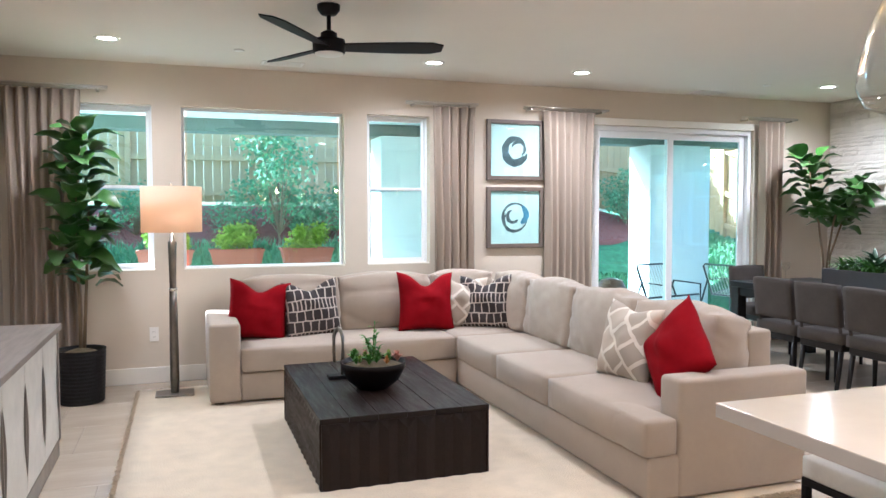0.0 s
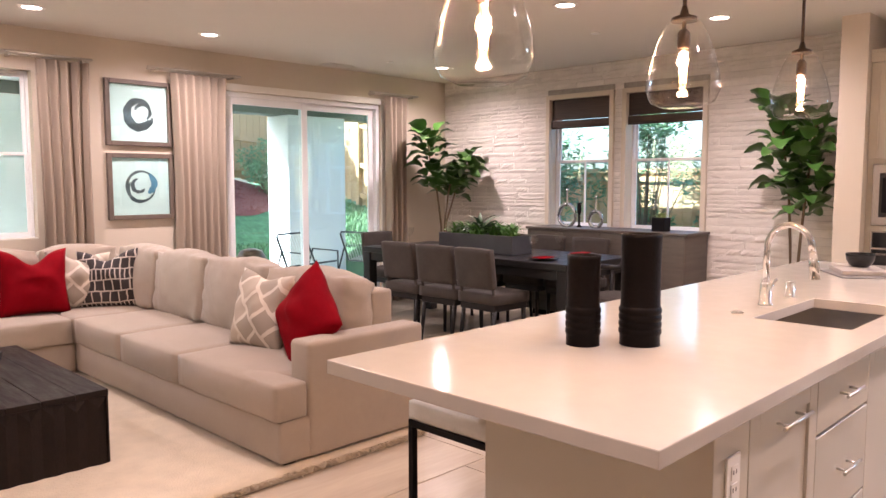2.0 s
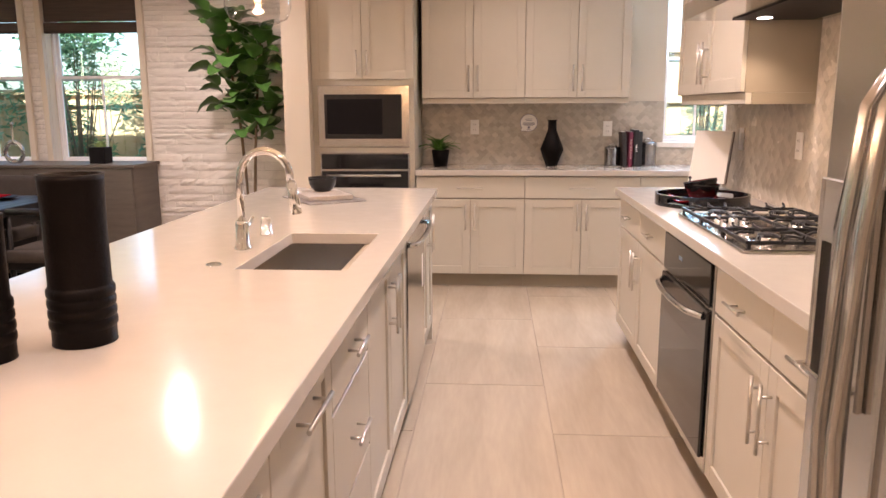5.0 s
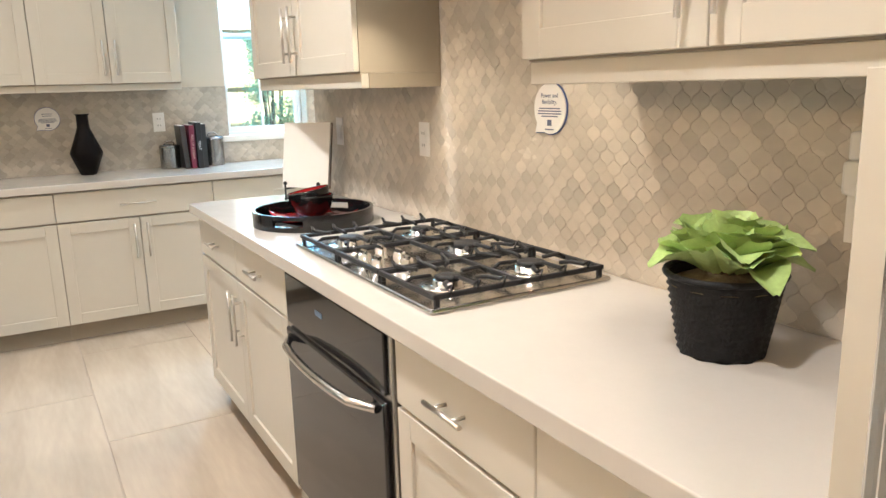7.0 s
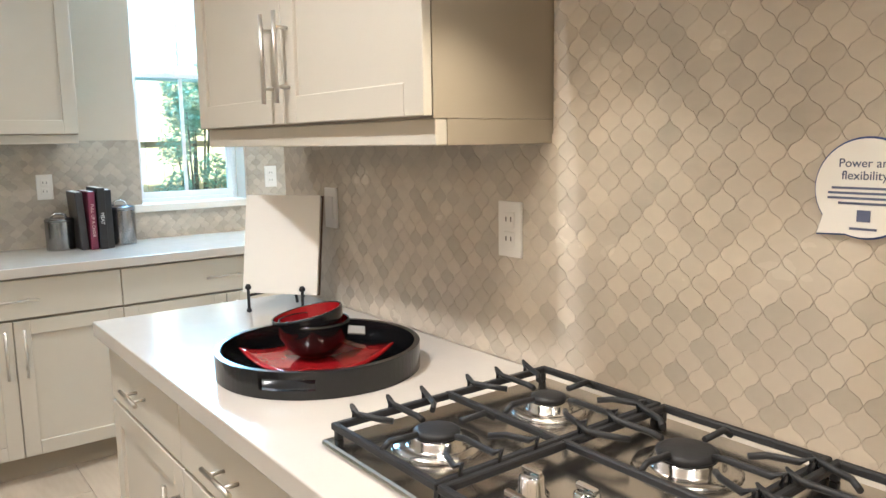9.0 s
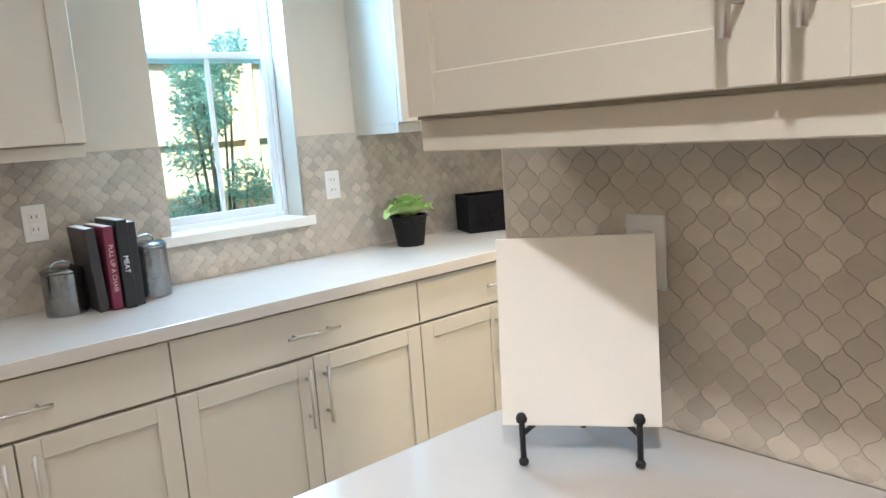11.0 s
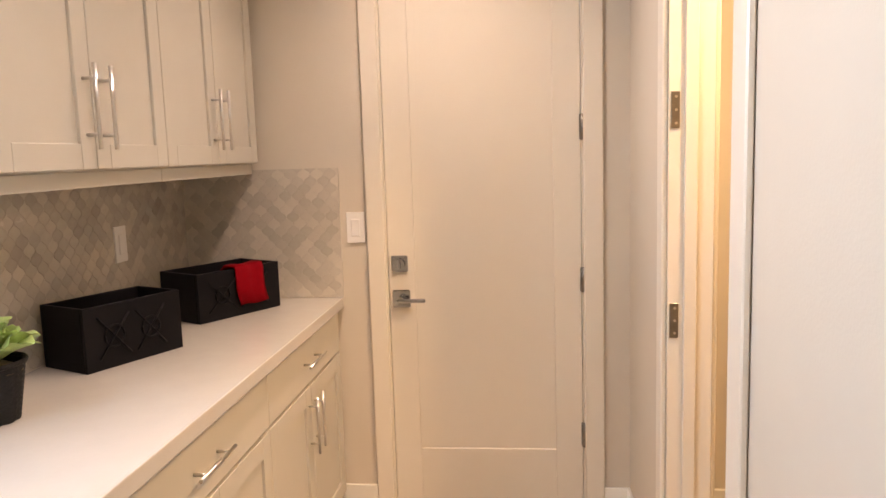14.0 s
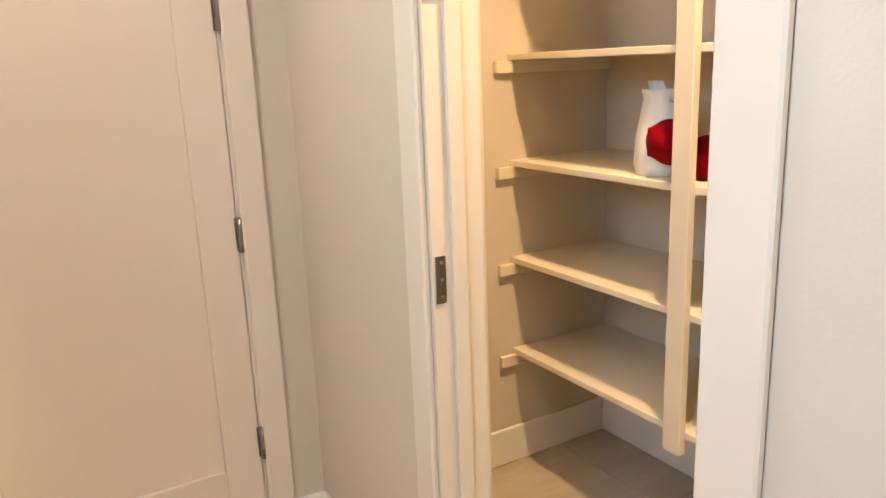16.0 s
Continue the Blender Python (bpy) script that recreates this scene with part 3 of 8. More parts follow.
for k, ang in enumerate((-8, 112, 232)):
    bl = bmesh.new()
    n = 9
    rows = []
    for i in range(n + 1):
        f = i / n
        r = 0.085 + f * 0.60
        half = 0.05 + 0.022 * math.sin(min(f * 1.4, 1) * math.pi / 2) - (0.03 if i == n else 0)
        lift = 0.018 * f
        rows.append([bl.verts.new((r, sgn * half, -0.245 + lift + -sgn * half * 0.22 + th)) for th in (-0.004, 0.004) for sgn in (-1, 1)])
    for a, b in zip(rows, rows[1:]):
        for i, j in ((0, 1), (1, 3), (3, 2), (2, 0)):
            bl.faces.new((a[i], a[j], b[j], b[i]))
    bl.faces.new((rows[0][0], rows[0][2], rows[0][3], rows[0][1]))
    bl.faces.new((rows[-1][0], rows[-1][1], rows[-1][3], rows[-1][2]))
    bmesh.ops.rotate(bl, verts=bl.verts, cent=(0, 0, 0), matrix=Matrix.Rotation(radians(ang), 3, "Z"))
    part("blade", bl, M_BLACK, fan)

# ---- kitchen cabinetry ----


def bar_handle(parent, p, length, axis, out, r=0.0055):
    """A bar pull. p: centre on the face; axis: direction of the bar; out: unit vector off the face."""
    p, ax, o = Vector(p), Vector(axis), Vector(out)
    bm = bmesh.new()
    c = p + o * 0.032
    tube(bm, [c - ax * length / 2, c + ax * length / 2], r, 10)
    for s in (-1, 1):
        q = ax * s * (length / 2 - 0.035)
        tube(bm, [p + q, p + q + o * 0.032], r * 0.8, 8)
    return part("handle", bm, M_NICKEL, parent)


class Face:
    """Maps (along, height, depth) of a cabinet run to the room. side: 'E' fronts look to -x, 'S' fronts look to +y, 'I' fronts look to -y."""

    def __init__(self, side, front):
        self.side, self.front = side, front

    def pt(self, a, z, d):
        if self.side == "E":
            return (self.front - d, a, z)
        if self.side == "S":
            return (a, self.front + d, z)
        return (a, self.front - d, z)

    def bx(self, bm, a0, a1, z0, z1, d0, d1, bev=0.0):
        p, q = self.pt(a0, z0, d0), self.pt(a1, z1, d1)
        return box(bm, min(p[0], q[0]), max(p[0], q[0]), min(p[1], q[1]), max(p[1], q[1]), z0, z1, bev)

    def along(self):
        return (0, 1, 0) if self.side == "E" else (1, 0, 0)

    def out(self):
        return {"E": (-1, 0, 0), "S": (0, 1, 0), "I": (0, -1, 0)}[self.side]


def shaker(F, parent, a0, a1, z0, z1, name="door", rail=0.06):
    """A framed door or drawer front; its face is 2 cm proud of the carcass."""
    a0, a1 = min(a0, a1) + 0.0022, max(a0, a1) - 0.0022
    z0, z1 = z0 + 0.0022, z1 - 0.0022
    if not rail:
        return part(name, F.bx(bmesh.new(), a0, a1, z0, z1, 0.001, 0.020, 0.002), M_CAB, parent)
    panel = part(name, F.bx(bmesh.new(), a0 + rail - 0.004, a1 - rail + 0.004, z0 + rail - 0.004, z1 - rail + 0.004, 0.002, 0.011), M_CAB, parent)
    part("stile", F.bx(bmesh.new(), a0, a0 + rail, z0, z1, 0.001, 0.020, 0.0015), M_CAB, panel)
    part("stile", F.bx(bmesh.new(), a1 - rail, a1, z0, z1, 0.001, 0.020, 0.0015), M_CAB, panel)
    part("rail", F.bx(bmesh.new(), a0 + rail, a1 - rail, z0, z0 + rail, 0.001, 0.020, 0.0015), M_CAB, panel)
    part("rail", F.bx(bmesh.new(), a0 + rail, a1 - rail, z1 - rail, z1, 0.001, 0.020, 0.0015), M_CAB, panel)
    return panel


def base_unit(F, a0, a1, depth, label, layout="drawer_doors", hz=0.78, group="base cabinets"):
    """A base cabinet: carcass, toe kick, fronts and pulls."""
    a0, a1 = min(a0, a1), max(a0, a1)
    c = thing("base_cabinet", label, "cabinet", None, group)
    bm = bmesh.new()
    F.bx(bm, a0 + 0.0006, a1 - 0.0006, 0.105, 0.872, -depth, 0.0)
    part("body", bm, M_CABSHADE, c)
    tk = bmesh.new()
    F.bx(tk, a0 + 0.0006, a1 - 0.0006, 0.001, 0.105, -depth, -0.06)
    part("toe_kick", tk, M_CABSHADE, c)
    mid = (a0 + a1) / 2
    A, O = F.along(), F.out()
    if layout == "drawer_doors":
        d = shaker(F, c, a0, a1, 0.70, 0.866, "drawer", 0)
        bar_handle(d, F.pt(mid, hz, 0.02), 0.2, A, O)
        for u, v, hx in ((a0, mid, mid - 0.035), (mid, a1, mid + 0.035)):
            d = shaker(F, c, u, v, 0.11, 0.694)
            bar_handle(d, F.pt(hx, 0.56, 0.02), 0.2, (0, 0, 1), O)
    elif layout == "two_drawer_doors":
        sp = mid
        for u, v, hx in ((a0, sp, sp - 0.035), (sp, a1, sp + 0.035)):
            d = shaker(F, c, u, v, 0.70, 0.866, "drawer", 0)
            bar_handle(d, F.pt((u + v) / 2, hz, 0.02), 0.14, A, O)
            d = shaker(F, c, u, v, 0.11, 0.694)
            bar_handle(d, F.pt(hx, 0.55, 0.02), 0.2, (0, 0, 1), O)
    elif layout == "doors":
        for u, v, hx in ((a0, mid, mid - 0.035), (mid, a1, mid + 0.035)):
            d = shaker(F, c, u, v, 0.11, 0.866)
            bar_handle(d, F.pt(hx, 0.70, 0.02), 0.2, (0, 0, 1), O)
    elif layout == "pullout":
        d = shaker(F, c, a0, a1, 0.11, 0.866, "pullout_front")
        bar_handle(d, F.pt(mid, 0.80, 0.02), 0.2, A, O)
    elif layout == "three_drawers":
        for z0, z1 in ((0.11, 0.395), (0.40, 0.685), (0.69, 0.866)):
            d = shaker(F, c, a0, a1, z0, z1, "drawer", 0)
            bar_handle(d, F.pt(mid, (z0 + z1) / 2, 0.02), 0.16, A, O)
    return c


def wall_unit(F, a0, a1, depth, label, z0=1.45, z1=2.30, rail=0.04, lit_sides=False, group="wall cabinets", doors=2, hlen=0.2):
    a0, a1 = min(a0, a1), max(a0, a1)
    c = thing("wall_cabinet", label, "cabinet", None, group)
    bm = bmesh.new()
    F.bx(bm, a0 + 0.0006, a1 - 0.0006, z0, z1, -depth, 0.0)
    # lit ends keep the plain paint, the others have shade in their colour
    part("body", bm, M_CAB if lit_sides else M_CABSHADE, c)
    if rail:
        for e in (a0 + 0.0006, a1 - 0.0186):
            part("end_panel", F.bx(bmesh.new(), e, e + 0.018, z0 - rail, z0 - 0.0005, -depth, -0.0305, 0.001), M_CAB if lit_sides else M_CABSHADE, c)
        lr = bmesh.new()
        F.bx(lr, a0 + 0.0006, a1 - 0.0006, z0 - rail, z0 - 0.0005, -0.03, -0.004, 0.002)
        part("light_rail", lr, M_CAB, c)
    mid = (a0 + a1) / 2
    spans = ((a0, mid, mid - 0.035), (mid, a1, mid + 0.035)) if doors == 2 else ((a0, a1, a0 + 0.04),)
    for u, v, hx in spans:
        d = shaker(F, c, u, v, z0 + 0.002, z1)
        bar_handle(d, F.pt(hx, z0 + 0.05 + hlen / 2, 0.02), hlen, (0, 0, 1), F.out())
    return c


def crown(F, a0, a1, z, depth, parent_label):
    bm = bmesh.new()
    F.bx(bm, a0, a1, z + 0.0005, z + 0.075, -depth, 0.035, 0.004)
    F.bx(bm, a0, a1, z + 0.075, z + 0.095, -depth, 0.045, 0.003)
    return structure("trim", bm, M_CAB, parent_label)


FE = Face("E", 7.475)
for u, v in ((1.95, 1.125), (1.125, 0.264), (0.264, -0.676), (-0.676, -1.542), (-1.542, -2.395)):
    base_unit(FE, u, v, 0.59, "greige shaker base cabinet with one drawer over two doors")
FUE = Face("E", 7.755)
for u, v in ((1.925, 1.125), (1.125, 0.325)):
    wall_unit(FUE, u, v, 0.313, "greige shaker wall cabinet with two doors")
crown(FUE, 0.315, 1.93, 2.30, 0.313, "greige crown moulding on the wall cabinets")
for u, v in ((-0.885, -1.62), (-1.62, -2.37)):
    wall_unit(FUE, u, v, 0.313, "greige shaker wall cabinet with two doors", lit_sides=True)
crown(FUE, -2.38, -0.88, 2.30, 0.313, "greige crown moulding on the wall cabinets")

FS = Face("S", 0.595)
base_unit(FS, 6.205, 5.03, 0.593, "greige base cabinet with two drawers over two doors", "two_drawer_doors")
base_unit(FS, 4.268, 3.24, 0.593, "greige base cabinet with two drawers over two doors", "two_drawer_doors")
FUS = Face("S", 0.305)
wall_unit(FUS, 6.185, 5.085, 0.30, "greige shaker wall cabinet beside the cooker hood", z0=1.438, rail=0.048)
wall_unit(FUS, 4.19, 3.2, 0.30, "greige shaker wall cabinet beside the cooker hood", z0=1.438, rail=0.048)
crown(FUS, 5.08, 6.19, 2.30, 0.303, "greige crown moulding on the wall cabinets")
crown(FUS, 3.19, 4.195, 2.30, 0.303, "greige crown moulding on the wall cabinets")

# oven tower
ot = thing("oven_cabinet", "tall greige cabinet that houses microwave and oven", "cabinet")
bm = bmesh.new()
FE.bx(bm, 1.962, 2.733, 0.105, 2.30, -0.59, 0.0)
part("body", bm, M_CAB, ot)
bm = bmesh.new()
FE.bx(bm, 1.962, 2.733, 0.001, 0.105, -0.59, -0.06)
part("toe_kick", bm, M_CABSHADE, ot)
for u, v, hx in ((1.962, 2.348, 2.31), (2.348, 2.733, 2.386)):
    d = shaker(FE, ot, u, v, 1.588, 2.30)
    bar_handle(d, FE.pt(hx, 1.71, 0.02), 0.18, (0, 0, 1), FE.out())
crown(FE, 1.955, 2.7345, 2.30, 0.59, "greige crown moulding on the oven cabinet")
mw = thing("microwave", "built-in stainless microwave with black glass door", "microwave")
bm = bmesh.new()
FE.bx(bm, 1.995, 2.69, 1.085, 1.545, 0.001, 0.022, 0.004)
part("frame", bm, M_STEEL, mw)
bm = bmesh.new()
FE.bx(bm, 2.055, 2.64, 1.150, 1.480, 0.0225, 0.03, 0.003)
dr = part("door", bm, M_BLACKGL, mw)
bm = bmesh.new()
FE.bx(bm, 2.20, 2.62, 1.185, 1.445, 0.0305, 0.032, 0.001)
part("window", bm, M_BLACK, dr)
ov = thing("wall_oven", "built-in stainless oven with black glass and bar handle", "oven")
bm = bmesh.new()
FE.bx(bm, 1.995, 2.69, 0.35, 1.045, 0.001, 0.02, 0.004)
part("frame", bm, M_STEEL, ov)
bm = bmesh.new()
FE.bx(bm, 2.01, 2.675, 0.92, 1.035, 0.0205, 0.027, 0.003)
part("control_panel", bm, M_BLACKGL, ov)
bm = bmesh.new()
FE.bx(bm, 2.01, 2.675, 0.38, 0.905, 0.0205, 0.032, 0.004)
dr = part("door", bm, M_BLACKGL, ov)
bm = bmesh.new()
tube(bm, [FE.pt(2.06, 0.875, 0.07), FE.pt(2.63, 0.875, 0.07)], 0.011, 12)
for a in (2.10, 2.59):
    tube(bm, [FE.pt(a, 0.875, 0.03), FE.pt(a, 0.875, 0.07)], 0.008, 8)
part("handle", bm, M_STEEL, dr)
d = shaker(FE, ot, 1.962, 2.733, 0.11, 0.34, "drawer", 0)
bar_handle(d, FE.pt(2.348, 0.25, 0.02), 0.2, FE.along(), FE.out())

# worktops
tagged(part("worktop", bbox(7.43, XK - 0.0125, -2.397, 1.955, 0.8735, 0.915, bev=0.003, seg=2), M_QUARTZ), "white quartz worktop along the window wall", "worktop")
tagged(part("worktop", bbox(3.235, 6.235, 0.0125, 0.645, 0.8735, 0.915, bev=0.003, seg=2), M_QUARTZ), "white quartz worktop with the gas hob", "worktop")

# undercounter oven in the range run
uo = thing("undercounter_oven", "black glass oven with steel handle under the hob", "oven")
bm = bmesh.new()
FS.bx(bm, 4.275, 5.024, 0.105, 0.871, -0.55, -0.002)
part("body", bm, M_BLACK, uo)
bm = bmesh.new()
FS.bx(bm, 4.287, 5.012, 0.10, 0.865, 0.0, 0.02, 0.004)
part("frame", bm, M_STEEL, uo)
bm = bmesh.new()
FS.bx(bm, 4.312, 5.002, 0.70, 0.855, 0.0205, 0.028, 0.003)
cpn = part("control_panel", bm, M_BLACKGL, uo)
bm = bmesh.new()
FS.bx(bm, 4.697, 4.747, 0.785, 0.80, 0.0285, 0.0295)
part("display", bm, mat("oven_display", (0.10, 0.16, 0.25), 0.3, var=0.05), cpn)
bm = bmesh.new()
FS.bx(bm, 4.312, 5.002, 0.15, 0.685, 0.0205, 0.034, 0.004)
dr = part("door", bm, M_BLACKGL, uo)
bm = bmesh.new()
hp = [FS.pt(4.347 + 0.62 * k / 8, 0.66, 0.034 + 0.055 * math.sin(math.pi * min(max(k / 8, 0.0), 1.0)) ** 0.35 if 0 < k < 8 else 0.034) for k in range(9)]
tube(bm, hp, 0.012, 10)
part("handle", bm, M_STEEL, dr)

# cooker hood
hd = thing("cooker_hood", "stainless steel canopy cooker hood with chimney", "cooker hood")
bm = bmesh.new()
vs = [bm.verts.new(p) for p in ((4.17, 0.02, 1.73), (5.065, 0.02, 1.73), (5.065, 0.58, 1.73), (4.17, 0.58, 1.73), (4.17, 0.02, 1.795), (5.065, 0.02, 1.795), (5.065, 0.58, 1.795), (4.17, 0.58, 1.795),
                                (4.45, 0.02, 2.02), (4.78, 0.02, 2.02), (4.78, 0.30, 2.02), (4.45, 0.30, 2.02))]
for a in ((3, 2, 1, 0), (0, 1, 5, 4), (1, 2, 6, 5), (2, 3, 7, 6), (3, 0, 4, 7), (4, 5, 9, 8), (5, 6, 10, 9), (6, 7, 11, 10), (7, 4, 8, 11), (8, 9, 10, 11)):
    bm.faces.new([vs[i] for i in a])
part("canopy", bm, M_STEEL, hd)
part("chimney", bbox(4.46, 4.77, 0.022, 0.29, 2.021, CEIL - 0.001, bev=0.002), M_STEEL, hd)
part("filter", bbox(4.23, 5.005, 0.08, 0.40, 1.724, 1.7295), M_BLACK, hd, "dark mesh filter")
for cx in (4.32, 4.92):
    part("lamp_lens", lathe(bmesh.new(), [(0.001, 1.7215), (0.026, 1.7215), (0.028, 1.7235)], 18, (cx, 0.30)), M_CAN, hd, "small round lit hood lamp")
cb = bmesh.new()
for k in range(4):
    tube(cb, [(4.42 + 0.06 * k, 0.58, 1.762), (4.42 + 0.06 * k, 0.586, 1.762)], 0.014, 12)
part("buttons", cb, M_BLACK, hd)

# gas hob
hb = thing("gas_hob", "stainless gas hob with black cast-iron grates", "hob", pose(4.622, 0.312, 0.9155) @ Matrix.Diagonal((0.935, 0.935, 1, 1)))
part("tray", bbox(-0.465, 0.465, -0.27, 0.27, 0.0, 0.012, bev=0.006, seg=2), M_STEEL, hb)
BURN = ((-0.31, 0.135, 0.036), (-0.31, -0.125, 0.042), (0.0, -0.11, 0.05), (0.31, 0.135, 0.042), (0.31, -0.125, 0.036))
for bx_, by_, br in BURN:
    b = part("burner", lathe(bmesh.new(), [(br + 0.034, 0.0125), (br + 0.030, 0.019), (br + 0.012, 0.017), (br + 0.004, 0.020), (br + 0.002, 0.031), (br - 0.006, 0.033)], 28, (bx_, by_)), M_STEEL, hb)
    part("cap", lathe(bmesh.new(), [(br - 0.005, 0.033), (br - 0.003, 0.036), (br - 0.003, 0.041), (br - 0.012, 0.044), (0.001, 0.044)], 28, (bx_, by_)), M_IRON, b)


def finger(g, pts, r=0.0052):
    tube(g, pts, r, 6)


for gx0, gx1 in ((-0.452, -0.154), (-0.150, 0.150), (0.154, 0.452)):
    g = bmesh.new()
    zb, zt, w = 0.034, 0.047, 0.006
    for yy in (-0.25, 0.25):
        box(g, gx0, gx1, yy - w, yy + w, zb - 0.006, zb + 0.006, 0.002)
    for xx in (gx0 + w, gx1 - w):
        box(g, xx - w, xx + w, -0.25, 0.25, zb - 0.006, zb + 0.006, 0.002)
        for yy in (-0.244, 0.244):
            box(g, xx - w, xx + w, yy - w, yy + w, 0.0125, zb, 0.001)
    cx = (gx0 + gx1) / 2
    middle = gx0 < 0 < gx1
    box(g, gx0, gx1, 0.004 - w, 0.004 + w, zb - 0.005, zb + 0.007, 0.002)
    for c_y in ((-0.11,) if middle else (-0.125, 0.135)):
        for s in (-1, 1):
            e = gx0 if s < 0 else gx1
            for dy in (-0.075, 0.0, 0.075):
                reach = 0.045 if dy == 0.0 else 0.075
                finger(g, [(e - s * 0.002, c_y + dy, zb - 0.002), (e + s * 0.004, c_y + dy, zt + 0.010), (e - s * 0.014, c_y + dy, zt), (cx + s * (reach + 0.02), c_y + dy * 0.8, zt), (cx + s * reach, c_y + dy * 0.55, zt - 0.003)])
        for s in (-1, 1):
            yy = c_y + s * 0.118
            finger(g, [(cx, yy, zb), (cx, yy - s * 0.02, zt), (cx, c_y + s * 0.045, zt - 0.002)])
    part("grate", g, M_IRON, hb)
for kx, ky in ((-0.085, 0.135), (-0.045, 0.205), (0.0, 0.115), (0.045, 0.205), (0.085, 0.135)):
    kb = part("knob", lathe(bmesh.new(), [(0.025, 0.0125), (0.025, 0.017), (0.020, 0.019), (0.0185, 0.040), (0.014, 0.043), (0.001, 0.043)], 22, (kx, ky)), M_CHROME, hb)
    part("grip", bbox(kx - 0.018, kx + 0.018, ky - 0.005, ky + 0.005, 0.0432, 0.052, bev=0.002), M_CHROME, kb)

# fridge
fg = thing("refrigerator", "stainless side-by-side refrigerator with tall bar handles", "refrigerator")
part("body", bbox(2.265, 3.142, 0.06, 0.6980, 0.02, 1.78, bev=0.004), mat("grey_metal", (0.30, 0.30, 0.30), 0.4, 0.5, var=0.05), fg)
split = 2.872
doors = []
for u, v in ((2.268, split - 0.004), (split + 0.004, 3.14)):
    doors.append(part("door", bbox(u, v, 0.7030, 0.7780, 0.06, 1.775, bev=0.012, seg=3), M_STEEL, fg))
for dx, d in ((split - 0.026, doors[0]), (split + 0.026, doors[1])):
    h = bmesh.new()
    tube(h, [(dx, 0.7780, 0.30), (dx, 0.8030, 0.305), (dx, 0.8280, 0.36), (dx, 0.8480, 0.60), (dx, 0.8530, 0.90), (dx, 0.8480, 1.20), (dx, 0.8280, 1.38), (dx, 0.8030, 1.425), (dx, 0.7780, 1.43)], 0.0135, 12)
    part("handle", h, M_STEEL, d)
ds = bmesh.new()
for q in ((2.925, 2.945, 0.90, 1.26), (3.10, 3.118, 0.90, 1.26), (2.945, 3.10, 1.15, 1.26), (2.945, 3.10, 0.90, 0.915)):
    box(ds, q[0], q[1], 0.7785, 0.7930, q[2], q[3], 0.003)
dsp = part("dispenser", ds, M_STEEL, doors[1], "steel water and ice dispenser frame")
part("recess", bbox(2.945, 3.10, 0.7785, 0.7820, 0.915, 1.15), M_BLACKGL, dsp)
part("drip_tray", bbox(2.955, 3.09, 0.7825, 0.8130, 0.918, 0.93, bev=0.003), M_CHROME, dsp)
part("badge", lathe(bmesh.new(), [(0.001, 0.0), (0.03, 0.0), (0.03, 0.003), (0.001, 0.003)], 20), M_WHITE, doors[1]).matrix_local = pose(3.10, 0.7790, 1.70, -90)
fc = thing("fridge_cabinet", "greige cabinet above the refrigerator", "cabinet")
part("body", bbox(2.24, 3.19, 0.002, 0.60, 1.84, 2.30), M_CAB, fc)
FF = Face("S", 0.60)
for u, v, hx in ((2.24, 2.715, 2.68), (2.715, 3.19, 2.75)):
    d = shaker(FF, fc, u, v, 1.85, 2.30)
    bar_handle(d, FF.pt(hx, 1.95, 0.02), 0.14, (0, 0, 1), FF.out())
tagged(part("end_panel", bbox(3.195, 3.232, 0.001, 0.66, 0.001, 1.40, bev=0.001), M_CAB), "greige panel between refrigerator and worktop", "panel")

# island
isl = thing("kitchen_island", "greige kitchen island with drawers, doors and outlets", "kitchen island")
FI = Face("I", 1.745)
part("end_panel", bbox(2.695, 2.885, 1.725, 2.39, 0.001, 0.8745, bev=0.002), M_CAB, isl)
part("rear_panel", bbox(2.885, 6.15, 2.30, 2.39, 0.001, 0.8745, bev=0.001), M_CAB, isl)
part("end_panel", bbox(6.115, 6.15, 1.725, 2.30, 0.001, 0.8745, bev=0.001), M_CAB, isl)
part("support_panel", bbox(2.47, 2.694, 1.76, 2.62, 0.847, 0.8745, bev=0.001), M_CAB, isl, "greige support board under the overhang")
part("support_panel", bbox(2.695, 6.10, 2.392, 2.62, 0.847, 0.8745, bev=0.001), M_CAB, isl, "greige support board under the overhang")
base_unit(FI, 2.888, 3.36, 0.55, "greige island cabinet with one tall pull-out front", "pullout", group="island cabinets")
base_unit(FI, 3.36, 3.85, 0.55, "greige island cabinet with three drawers", "three_drawers", group="island cabinets")
base_unit(FI, 3.85, 4.80, 0.10, "greige sink cabinet with two tall doors", "doors", group="island cabinets")
base_unit(FI, 5.575, 6.112, 0.55, "greige island cabinet with two doors", "doors", group="island cabinets")
dw = thing("dishwasher", "stainless dishwasher with curved bar handle and hanging tag", "dishwasher")
bm = bmesh.new()
FI.bx(bm, 4.81, 5.565, 0.10, 0.868, -0.5, 0.0)
part("body", bm, M_BLACK, dw)
bm = bmesh.new()
FI.bx(bm, 4.812, 5.563, 0.11, 0.866, 0.001, 0.028, 0.005)
dd = part("door", bm, M_STEEL, dw)
bm = bmesh.new()
tube(bm, [FI.pt(4.850, 0.81, 0.028), FI.pt(4.870, 0.81, 0.06), FI.pt(5.000, 0.81, 0.072), FI.pt(5.190, 0.81, 0.076), FI.pt(5.380, 0.81, 0.072), FI.pt(5.510, 0.81, 0.06), FI.pt(5.530, 0.81, 0.028)], 0.011, 10)
part("handle", bm, M_STEEL, dd)
bm = bmesh.new()
FI.bx(bm, 4.90, 4.96, 0.62, 0.76, 0.078, 0.080)
part("tag", bm, M_PAPER, dd, "white paper tag")

